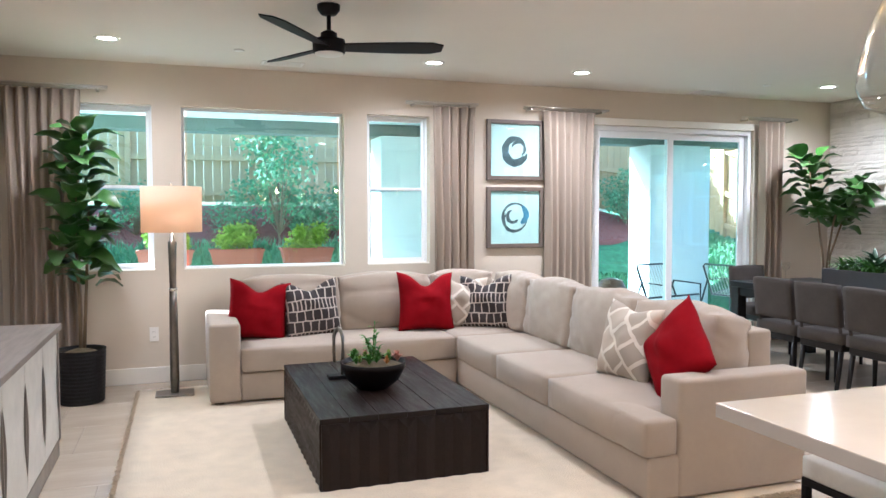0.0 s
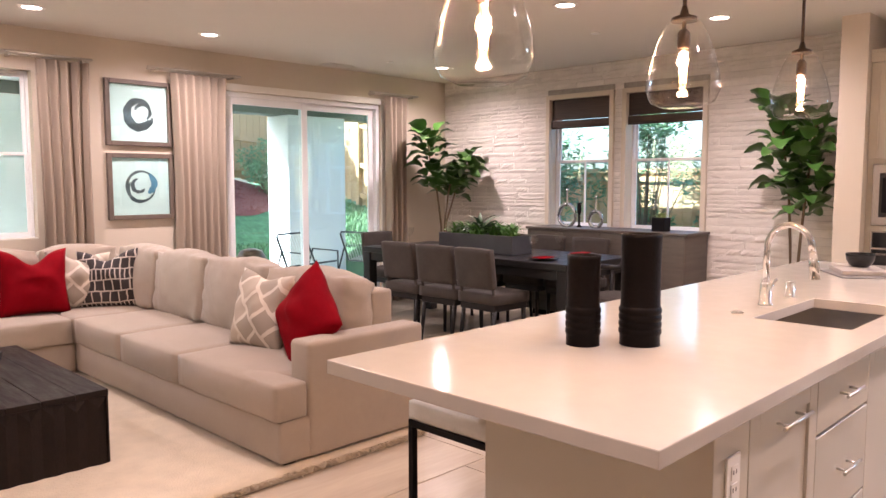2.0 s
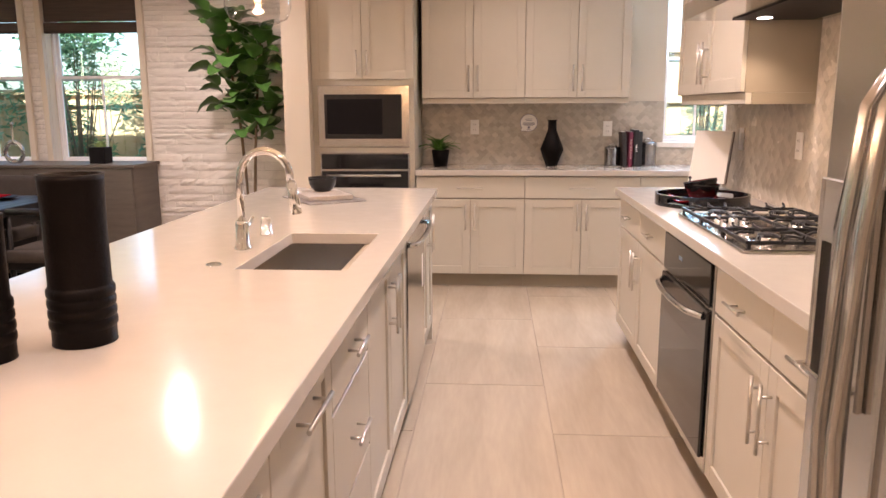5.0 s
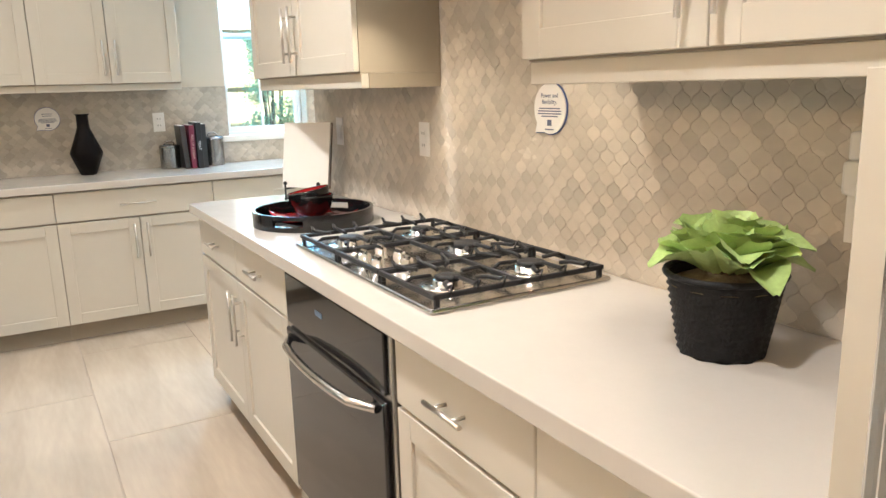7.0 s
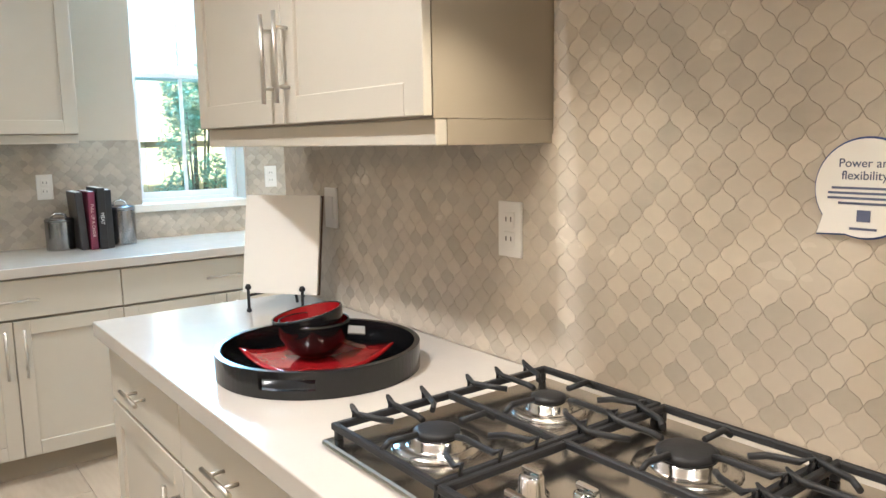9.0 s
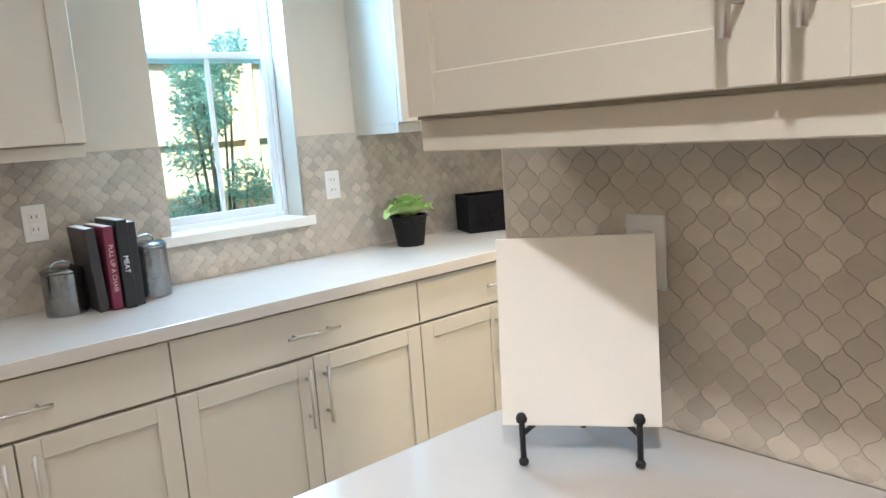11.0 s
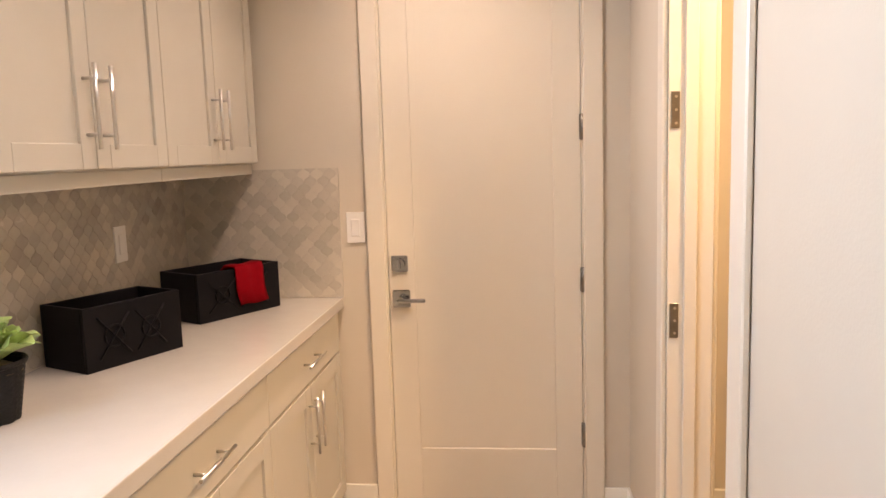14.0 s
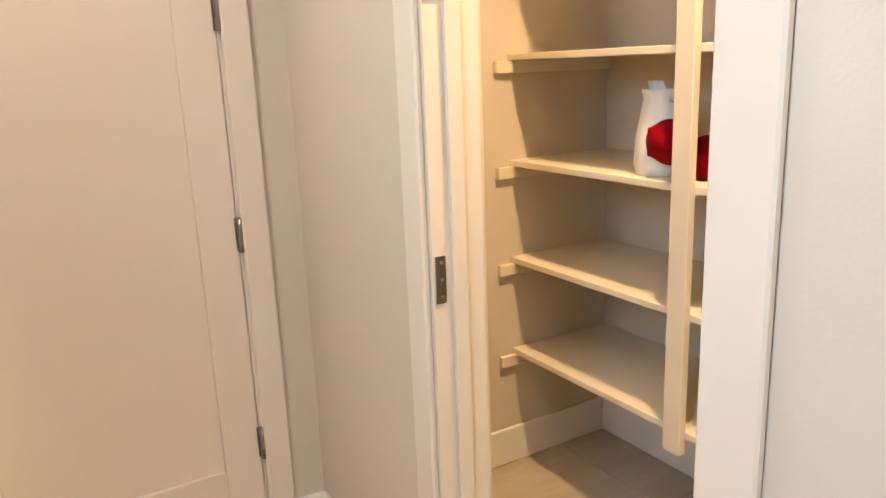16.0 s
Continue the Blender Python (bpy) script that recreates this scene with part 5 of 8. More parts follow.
part("shade", lathe(bmesh.new(), [(0.213, 1.245), (0.22, 1.245), (0.22, 1.588), (0.213, 1.588), (0.213, 1.245)], 40, cap=False), M_SHADE, fl, "ivory fabric drum shade")
part("finial", lathe(bmesh.new(), [(0.004, 1.24), (0.004, 1.60), (0.01, 1.605), (0.008, 1.62), (0.001, 1.625)], 10), M_CHROME, fl)
ld = bpy.data.lights.new("lamp_bulb", "POINT")
ld.energy, ld.color, ld.shadow_soft_size = 0.85, (1.0, 0.80, 0.62), 0.04
lo_ = new("lamp_bulb", ld)
lo_.location = (0.94, 7.10, 1.44)

# curtains and rods


def curtain(x0, x1, label, z1=2.40, seed=0):
    r = random.Random(seed)
    bm = bmesh.new()
    n, m_ = 60, 10
    ph = r.uniform(0, 6)
    folds = max(3, round((x1 - x0) / 0.085))
    g = []
    for j in range(m_ + 1):
        z = 0.012 + (z1 - 0.012) * j / m_
        row = []
        for i in range(n + 1):
            f = i / n
            pinch = 1 - 0.10 * math.sin(math.pi * j / m_)
            x = (x0 + x1) / 2 + (f - 0.5) * (x1 - x0) * pinch
            y = 7.625 + 0.038 * math.sin(2 * math.pi * folds * f + ph + 0.25 * math.sin(j)) + 0.012 * math.sin(2 * math.pi * folds * 0.5 * f + j * 0.4)
            row.append(bm.verts.new((x, y, z)))
        g.append(row)
    for j in range(m_):
        for i in range(n):
            f = bm.faces.new((g[j][i], g[j][i + 1], g[j + 1][i + 1], g[j + 1][i]))
            f.smooth = True
    ob = part("curtain", bm, M_CURTAIN)
    so = ob.modifiers.new("cloth", "SOLIDIFY")
    so.thickness = 0.004
    return tagged(ob, label, "curtain", "curtains")


def rod(x0, x1, z=2.432):
    t = thing("curtain_rod", "thin brushed metal double curtain rod on brackets", "curtain rod", None, "curtain rods")
    part("rod", tube(bmesh.new(), [(x0, 7.62, z), (x1, 7.62, z)], 0.011, 10), M_NICKEL, t)
    part("rod", tube(bmesh.new(), [(x0 + 0.01, 7.66, z - 0.014), (x1 - 0.01, 7.66, z - 0.014)], 0.007, 8), M_NICKEL, t)
    for xx in (x0 + 0.08, x1 - 0.08):
        part("bracket", bbox(xx - 0.01, xx + 0.01, 7.61, 7.729, z - 0.03, z - 0.012, bev=0.002), M_NICKEL, t)


curtain(-0.29, 0.27, "pleated taupe striped curtain hanging to the floor", seed=1)
curtain(3.20, 3.62, "pleated taupe striped curtain hanging to the floor", seed=2)
curtain(4.34, 4.90, "pleated taupe striped curtain hanging to the floor", seed=3)
curtain(6.93, 7.27, "pleated taupe striped curtain hanging to the floor", seed=4)
rod(-0.30, 0.47)
rod(2.945, 3.65)
rod(4.12, 5.05)
rod(6.68, 7.43)

# framed pictures


def ring_bm(cx, cz, r0, r1, a0, a1, y, wob, seed, n=40):
    bm = bmesh.new()
    vs = []
    for k in range(n + 1):
        f = k / n
        a = radians(a0 + (a1 - a0) * f)
        w = noise.noise(Vector((f * 3 + seed, seed, 0)))
        taper = math.sin(math.pi * min(max(f, 0.03), 0.97)) ** 0.4
        rm = (r0 + r1) / 2 + wob * w
        h = (r1 - r0) / 2 * taper * (1 + 0.5 * noise.noise(Vector((f * 7 + seed, 3, 0))))
        vs.append([bm.verts.new((cx + (rm + s * h) * math.cos(a), y, cz + (rm + s * h) * math.sin(a))) for s in (-1, 1)])
    for p, q in zip(vs, vs[1:]):
        bm.faces.new((p[0], p[1], q[1], q[0]))
    return bm


M_INK = mat("ink_wash", (0.09, 0.09, 0.095), 0.8, var=0.6, scale=14)
M_INKB = mat("blue_ink_wash", (0.07, 0.20, 0.30), 0.8, var=0.5, scale=14)


def picture(x0, x1, z0, z1, label, rings):
    t = thing("framed_picture", label, "picture", None, "framed ring pictures")
    y = YN
    w = 0.04
    for q in ((x0, x0 + w, z0, z1), (x1 - w, x1, z0, z1), (x0 + w, x1 - w, z0, z0 + w), (x0 + w, x1 - w, z1 - w, z1)):
        part("frame", bbox(q[0], q[1], y - 0.04, y - 0.001, q[2], q[3], bev=0.003), M_FRAME, t)
    sh = part("sheet", bbox(x0 + w - 0.004, x1 - w + 0.004, y - 0.014, y - 0.003, z0 + w - 0.004, z1 - w + 0.004), M_PAPER, t, "white mount with a brushed ring")
    for k, (r0, r1, a0, a1, ox, oz, blue) in enumerate(rings):
        part("ink_ring", ring_bm((x0 + x1) / 2 + ox, (z0 + z1) / 2 + oz, r0, r1, a0, a1, y - 0.0145 - 0.0004 * k, 0.008, k * 3.1), M_INKB if blue else M_INK, sh)
    gl = part("glazing", bbox(x0 + w, x1 - w, y - 0.020, y - 0.018, z0 + w, z1 - w), M_GLASS, t)
    gl.visible_shadow = False


picture(3.772, 4.370, 1.735, 2.313, "brown-framed picture of a loose black ink ring", [(0.075, 0.14, 20, 330, 0, 0, False), (0.05, 0.085, -60, 170, 0.035, 0.015, False), (0.10, 0.15, 180, 350, 0.0, -0.01, False)])
picture(3.772, 4.370, 1.08, 1.668, "brown-framed picture of a grey and blue ink ring", [(0.12, 0.145, 0, 355, 0, 0, False), (0.06, 0.12, -70, 60, 0.03, 0.03, True), (0.04, 0.075, 100, 330, -0.02, 0.01, False), (0.10, 0.13, 150, 330, 0, -0.02, False)])

# wall devices by the curtain, outlets and switches


def plate(kind, m, label, category="outlet", group="wall outlets"):
    """An electrical plate lying in its x-z plane, facing -y."""
    t = thing("wall_outlet" if kind == "outlet" else "light_switch", label, category, m, group)
    part("cover", bbox(-0.036, 0.036, -0.006, 0.0, -0.06, 0.06, bev=0.002, seg=2), M_WHITE, t)
    if kind == "outlet":
        for s in (-1, 1):
            r = part("receptacle", bbox(-0.017, 0.017, -0.0085, -0.0062, s * 0.021 - 0.016, s * 0.021 + 0.016, bev=0.001), M_WHITE, t)
            for q in (-0.0075, 0.0075):
                part("slot", bbox(q - 0.0014, q + 0.0014, -0.0092, -0.0086, s * 0.021 - 0.004, s * 0.021 + 0.006), M_SLOT, r)
    else:
        part("rocker", bbox(-0.017, 0.017, -0.010, -0.0062, -0.034, 0.034, bev=0.002), M_WHITE, t)
    return t


plate("outlet", pose(0.775, YN - 0.0005, 0.41), "white duplex outlet low on the beige wall")
plate("outlet", pose(5.205, 0.0125, 1.208, 0, 0, 180), "white duplex outlet on the tiled backsplash")
plate("outlet", pose(3.60, 0.0125, 1.16, 0, 0, 180), "white duplex outlet on the tiled backsplash")
plate("switch", pose(5.99, 0.0125, 1.206, 0, 0, 180), "white rocker switch on the tiled backsplash", "light switch", "light switches")
plate("outlet", pose(XK - 0.0125, 0.433, 1.206, 0, 0, -90), "white duplex outlet on the tiled backsplash")
plate("outlet", pose(XK - 0.0125, -0.732, 1.21, 0, 0, -90), "white duplex outlet on the tiled backsplash")
plate("switch", pose(XK - 0.0125, -1.89, 1.20, 0, 0, -90), "white switch plate on the tiled backsplash", "light switch", "light switches")
plate("outlet", pose(XK - 0.0125, 1.52, 1.22, 0, 0, -90), "white duplex outlet on the tiled backsplash")
plate("switch", pose(7.37, YS + 0.0005, 1.19, 0, 0, 180), "white rocker switch beside the garage door", "light switch", "light switches")
plate("outlet", pose(2.79, 1.7245, 0.73), "white duplex outlet on the island end")
for z, h in ((2.20, 0.055), (2.045, 0.04)):
    tagged(part("wall_sensor", bbox(XW + 0.0005, XW + 0.02, 7.50, 7.57, z - h, z + h, bev=0.004), M_WHITE), "small white wall sensor near the corner", "sensor", "wall sensors")
tagged(part("plug_in_freshener", box(box(bmesh.new(), 3.575, 3.625, 0.023, 0.06, 1.19, 1.25, 0.008, 2), 3.582, 3.618, 0.024, 0.056, 1.25, 1.30, 0.006, 2), M_WHITE), "white plug-in air freshener in the outlet", "air freshener")

# console under the side wall
co = thing("console_cabinet", "washed grey console with bone inlay doors and dark pulls", "console")
part("top", bbox(XW + 0.02, 0.335, 3.95, 5.93, 0.745, 0.78, bev=0.003), M_CONSOLE, co)
part("body", bbox(XW + 0.03, 0.295, 4.0, 5.88, 0.10, 0.745), M_CONSOLE, co)
part("plinth", bbox(XW + 0.03, 0.31, 3.98, 5.90, 0.001, 0.10, bev=0.003), M_LAMPMET, co, "silvery plinth")
part("end_panel", bbox(XW + 0.02, 0.32, 5.88, 5.915, 0.10, 0.745, bev=0.002), M_CONSOLE, co)
for k in range(4):
    y0_, y1_ = 4.01 + 0.467 * k, 4.01 + 0.467 * (k + 1) - 0.004
    d = part("door", bbox(0.2955, 0.315, y0_, y1_, 0.112, 0.735, bev=0.002), M_BONE, co)
    for sgn in (0, 1):
        yy = y0_ if sgn == 0 else y1_
        arc = bmesh.new()
        for i in range(11):
            f = i / 10
            w = 0.055 * math.sin(math.pi * f)
            arc.verts.new((0.3165, yy + (1 if sgn == 0 else -1) * (0.003 + w), 0.20 + 0.44 * f))
            arc.verts.new((0.3165, yy + (1 if sgn == 0 else -1) * 0.001, 0.20 + 0.44 * f))
        arc.verts.ensure_lookup_table()
        for i in range(10):
            arc.faces.new((arc.verts[2 * i], arc.verts[2 * i + 1], arc.verts[2 * i + 3], arc.verts[2 * i + 2]))
        part("pull", arc, M_BRONZE, d, "dark crescent pull")

# bowl of succulents and ring ornament on the coffee table
bw = thing("succulent_bowl", "black bowl planted with mixed succulents", "potted plant", pose(2.06, 5.29, 0.4065))
part("bowl", lathe(bmesh.new(), [(0.001, 0.0), (0.09, 0.0), (0.15, 0.05), (0.187, 0.12), (0.192, 0.155), (0.182, 0.155), (0.17, 0.12)], 36), M_CERAMIC, bw)
part("soil", lathe(bmesh.new(), [(0.175, 0.13), (0.10, 0.15), (0.001, 0.158)], 24), M_SOIL, bw)
M_SUC = [M_FERN, mat("succulent_lime", (0.22, 0.33, 0.06), 0.5, var=0.3, scale=20), mat("succulent_ochre", (0.42, 0.19, 0.05), 0.5, var=0.4, scale=20), mat("succulent_pink", (0.48, 0.22, 0.17), 0.5, var=0.3, scale=20)]
for k in range(15):
    a, d = k * 2.4, (0.03 + 0.115 * (k / 14) ** 0.6)
    sx, sy = d * math.cos(a), d * math.sin(a)
    ros = bmesh.new()
    rad = rr.uniform(0.03, 0.055)
    for ring, (nl, up) in enumerate(((8, 0.35), (7, 0.7), (5, 1.2))):
        for i in range(nl):
            b = leaf_bm(rad * (1 - 0.2 * ring), rad * 0.5, -0.3, 0.2, 3)
            bmesh.ops.transform(b, matrix=Matrix.Translation((sx, sy, 0.15 + 0.01 * ring + rr.uniform(0, 0.02))) @ Euler((0, -up, 2 * math.pi * (i + 0.5 * ring) / nl)).to_matrix().to_4x4(), verts=b.verts)
            put_bm(ros, b)
    part("succulent", ros, M_SUC[(0, 1, 0, 2, 1, 0, 3)[k % 7]], bw)
for k in range(7):
    st = bmesh.new()
    a = k * 0.9
    ex, ey, ez = 0.05 * math.cos(a), 0.05 * math.sin(a), rr.uniform(0.24, 0.33)
    if k == 0:
        ex, ey, ez = 0.01, 0.0, 0.39
    tube(st, [(0, 0, 0.15), (ex * 0.4, ey * 0.4, ez * 0.7), (ex, ey, ez)], 0.004, 6)
    for i in range(6):
        f = 0.4 + 0.1 * i
        b = leaf_bm(0.05, 0.022, 0.1, 0.1, 3)
        bmesh.ops.transform(b, matrix=Matrix.Translation((ex * f, ey * f, 0.15 + (ez - 0.15) * f)) @ Euler((0, -0.5, i * 2.4 + k)).to_matrix().to_4x4(), verts=b.verts)
        put_bm(st, b)
    part("sprig", st, M_FERN, bw)
ro = thing("ring_sculpture", "dark metal loop sculpture on a small block base", "sculpture", pose(1.915, 5.60, 0.4015))
part("base", bbox(-0.065, 0.065, -0.04, 0.04, 0.0, 0.025, bev=0.003), M_BLACK, ro)
lp = [(0, -0.03, 0.03), (0, -0.035, 0.16), (0, -0.035, 0.26), (0, -0.02, 0.30), (0, 0.0, 0.315), (0, 0.02, 0.30), (0, 0.035, 0.26), (0, 0.035, 0.16), (0, 0.03, 0.10)]
lpo = part("loop", tube(bmesh.new(), lp, 0.011, 10), M_LAMPMET, ro)
lpo.matrix_local = pose(0, 0, 0, 0, 0, 40)

# ---- dining area ----
dt = thing("dining_table", "long black wooden dining table with square legs", "dining table")
part("tabletop", bbox(6.05, 7.05, 4.47, 7.02, 0.70, 0.755, bev=0.004), M_DARKWOOD, dt)
for lx in (6.06, 6.94):
    for ly in (4.48, 6.91):
        part("leg", bbox(lx, lx + 0.10, ly, ly + 0.10, 0.001, 0.699, bev=0.004), M_DARKWOOD, dt)
for q in ((6.16, 6.94, 4.50, 4.53), (6.16, 6.94, 6.96, 6.99)):
    part("apron", bbox(*q, 0.62, 0.699), M_DARKWOOD, dt)
for q in ((6.08, 6.11, 4.58, 6.91), (6.99, 7.02, 4.58, 6.91)):
    part("apron", bbox(*q, 0.62, 0.699), M_DARKWOOD, dt)

ch = thing("dining_chair", "grey-brown velvet dining chair with dark tapered legs", "chair", pose(5.98, 6.11, 0), "chairs round the dining table")
part("seat", cushion(bmesh.new(), -0.22, 0.22, -0.215, 0.215, 0.40, 0.49, 0.015, 8, 6), M_CHAIR, ch)
part("seat_rail", bbox(-0.205, 0.205, -0.2, 0.2, 0.345, 0.41, bev=0.004), M_DARKWOOD, ch)
bk = part("backrest", cushion(bmesh.new(), -0.03, 0.03, -0.205, 0.205, -0.165, 0.165, 0.008, 8, 6), M_CHAIR, ch)
bk.matrix_local = pose(-0.232, 0, 0.70, 0, -7, 0)
for sy in (-1, 1):
    b = bmesh.new()
    tube(b, [(-0.185, sy * 0.185, 0.40), (-0.215, sy * 0.185, 0.56)], 0.018, 4)
    part("back_post", b, M_CHAIR, ch)
for lx, ly, ex in ((-0.18, -0.18, -0.05), (-0.18, 0.18, -0.05), (0.18, -0.18, 0.0), (0.18, 0.18, 0.0)):
    b = bmesh.new()
    tube(b, [(lx + ex, ly, 0.001), (lx, ly, 0.36)], 0.019, 4, taper=1.4)
    part("leg", b, M_DARKWOOD, ch)
for cx, cy, rz in ((5.98, 5.65, 2), (5.98, 5.17, -2), (7.16, 6.15, 180), (7.16, 5.66, 182), (7.16, 5.15, 178), (6.55, 7.12, -90)):
    copy_thing(ch, pose(cx, cy, 0, 0, 0, rz))
ac = thing("dining_armchair", "dark armchair with curved top rail at the table end", "chair", pose(6.55, 4.30, 0, 0, 0, 90))
part("seat", cushion(bmesh.new(), -0.23, 0.23, -0.23, 0.23, 0.40, 0.48, 0.012, 8, 6), M_CHAIR, ac)
pts = [(0.16 * math.cos(radians(a)) - 0.06 if abs(a - 180) < 89 else 0.14, 0.27 * math.sin(radians(a)), 0.80 if abs(a - 180) < 60 else 0.74) for a in range(90, 271, 15)]
part("top_rail", tube(bmesh.new(), pts, 0.022, 8), M_DARKWOOD, ac)
bk = bmesh.new()
tube(bk, [(-0.2, -0.1, 0.48), (-0.215, -0.1, 0.79)], 0.014, 6)
part("back_post", bk, M_DARKWOOD, ac)
bk = bmesh.new()
tube(bk, [(-0.2, 0.1, 0.48), (-0.215, 0.1, 0.79)], 0.014, 6)
part("back_post", bk, M_DARKWOOD, ac)
part("seat_rail", bbox(-0.21, 0.21, -0.21, 0.21, 0.35, 0.405, bev=0.004), M_DARKWOOD, ac)
for lx in (-0.19, 0.19):
    for ly in (-0.19, 0.19):
        b = bmesh.new()
        tube(b, [(lx, ly, 0.001), (lx, ly, 0.36 if lx < 0 else 0.72)], 0.018, 6)
        part("leg", b, M_DARKWOOD, ac)


def fern(parent, x, y, z, n, length, seed, material, name="fern"):
    r = random.Random(seed)
    bm = bmesh.new()
    for k in range(n):
        a, el = r.uniform(0, 6.28), r.uniform(0.5, 1.35)
        ln = length * r.uniform(0.7, 1.1)
        b = leaf_bm(ln, ln * 0.17, 0.35, 0.2, 4)
        bmesh.ops.transform(b, matrix=Matrix.Translation((x + r.uniform(-0.03, 0.03), y + r.uniform(-0.03, 0.03), z)) @ Euler((0, -el, a)).to_matrix().to_4x4(), verts=b.verts)
        put_bm(bm, b)
    return part(name, bm, material, parent)


pl = thing("table_planter", "long charcoal trough planter with green ferns", "planter")
for q in ((6.36, 6.64, 5.28, 5.30), (6.36, 6.64, 6.19, 6.21), (6.36, 6.38, 5.30, 6.19), (6.62, 6.64, 5.30, 6.19)):
    part("wall", bbox(*q, 0.756, 0.925, bev=0.002), mat("charcoal_zinc", (0.045, 0.045, 0.048), 0.6, var=0.2, scale=8) if "charcoal_zinc" not in MATS else MATS["charcoal_zinc"], pl)
part("soil", bbox(6.375, 6.625, 5.295, 6.195, 0.757, 0.905), M_SOIL, pl)
M_SPIKE = mat("dark_agave", (0.025, 0.075, 0.03), 0.45, var=0.3, scale=10)
for k in range(9):
    fern(pl, 6.50 + rr.uniform(-0.07, 0.07), 5.38 + 0.09 * k, 0.905, 26, 0.17, 40 + k, M_FERN)
fern(pl, 6.5, 5.76, 0.905, 34, 0.26, 70, M_SPIKE, "agave")
for gx, gy, s in ((6.35, 6.62, 1.0), (6.62, 4.95, 1.0), (6.30, 5.0, 0.9)):
    g = thing("wine_glass", "clear stemmed wine glass on the dining table", "glass", pose(gx, gy, 0.756), "wine glasses")
    part("bowl", lathe(bmesh.new(), [(0.03, 0.0), (0.004, 0.006), (0.004, 0.11), (0.03, 0.13), (0.042, 0.165), (0.046, 0.20)], 20, cap=False), M_PGLASS, g)
for px_, py_ in ((6.25, 4.85), (6.80, 4.85), (6.22, 6.35)):
    g = thing("place_setting", "dark plate with folded red napkin", "plate", pose(px_, py_, 0.756), "place settings")
    part("plate", lathe(bmesh.new(), [(0.001, 0.003), (0.08, 0.003), (0.13, 0.015), (0.132, 0.018), (0.08, 0.008)], 28), M_CERAMIC, g)
    part("napkin", bbox(-0.09, 0.09, -0.05, 0.05, 0.018, 0.026, bev=0.003), M_RED, g)

sb = thing("sideboard", "grey-brown wooden sideboard with flat doors", "sideboard")
part("top", bbox(7.49, XE - 0.04, 4.18, 6.02, 0.92, 0.945, bev=0.002), M_SIDE, sb)
part("body", bbox(7.515, XE - 0.045, 4.20, 6.00, 0.06, 0.92), M_SIDE, sb)
part("plinth", bbox(7.55, XE - 0.06, 4.24, 5.96, 0.001, 0.06), M_BLACK, sb)
for k in range(4):
    part("door", bbox(7.496, 7.5145, 4.203 + 0.449 * k, 4.203 + 0.449 * (k + 1) - 0.003, 0.065, 0.915, bev=0.001), M_SIDE, sb)


def loop_vase(x, y, r, h, label):
    t = thing("ring_vase", label, "vase", pose(x, y, 0.9455), "silver ring vases")
    pts = [(0, r * math.sin(2 * math.pi * k / 20), r * 1.15 + r * 1.1 * math.cos(2 * math.pi * k / 20)) for k in range(21)]
    part("ring", tube(bmesh.new(), pts, 0.019, 10), M_CHROME, t)
    part("neck", lathe(bmesh.new(), [(0.017, r * 2.2), (0.011, r * 2.5), (0.009, h - 0.02), (0.016, h)], 12), M_CHROME, t)
    part("foot", lathe(bmesh.new(), [(0.035, 0.0), (0.035, 0.01), (0.02, 0.03)], 16), M_CHROME, t)


loop_vase(7.68, 5.62, 0.105, 0.40, "tall silver ring-shaped vase on the sideboard")
loop_vase(7.70, 5.28, 0.075, 0.33, "small silver ring-shaped vase on the sideboard")
tagged(part("dark_candlestick", lathe(bmesh.new(), [(0.03, 0.9455), (0.03, 0.955), (0.012, 0.97), (0.012, 1.08), (0.022, 1.10), (0.022, 1.20)], 16, (7.70, 5.48)), M_CERAMIC), "dark turned candlestick between the ring vases", "candlestick")
cp_ = thing("small_cube_plant", "lime green plant in a black cube pot on the sideboard", "potted plant", pose(7.70, 4.55, 0.9455))
part("pot", bbox(-0.065, 0.065, -0.065, 0.065, 0, 0.13, bev=0.004), M_BLACK, cp_)
fern(cp_, 0, 0, 0.12, 40, 0.09, 91, M_LEAF2, "foliage")


def roman_blind(hole):
    y0_, y1_, z0_, z1_ = hole
    t = thing("roman_blind", "dark woven-wood roman blind pulled up", "blind", None, "roman blinds")
    y0_, y1_ = y0_ + 0.004, y1_ - 0.004
    part("upper_fold", bbox(8.002, 8.016, y0_, y1_, 2.09, z1_ - 0.002, bev=0.002), M_WALNUT, t)
    part("lower_fold", bbox(7.985, 8.02, y0_, y1_, 2.015, 2.085, bev=0.006, seg=2), M_WALNUT, t)
    part("roll", tube(bmesh.new(), [(8.0, y0_, 2.01), (8.0, y1_, 2.01)], 0.014, 8), M_WALNUT, t)


roman_blind(EA)
roman_blind(EB)

# ---- on and over the island ----


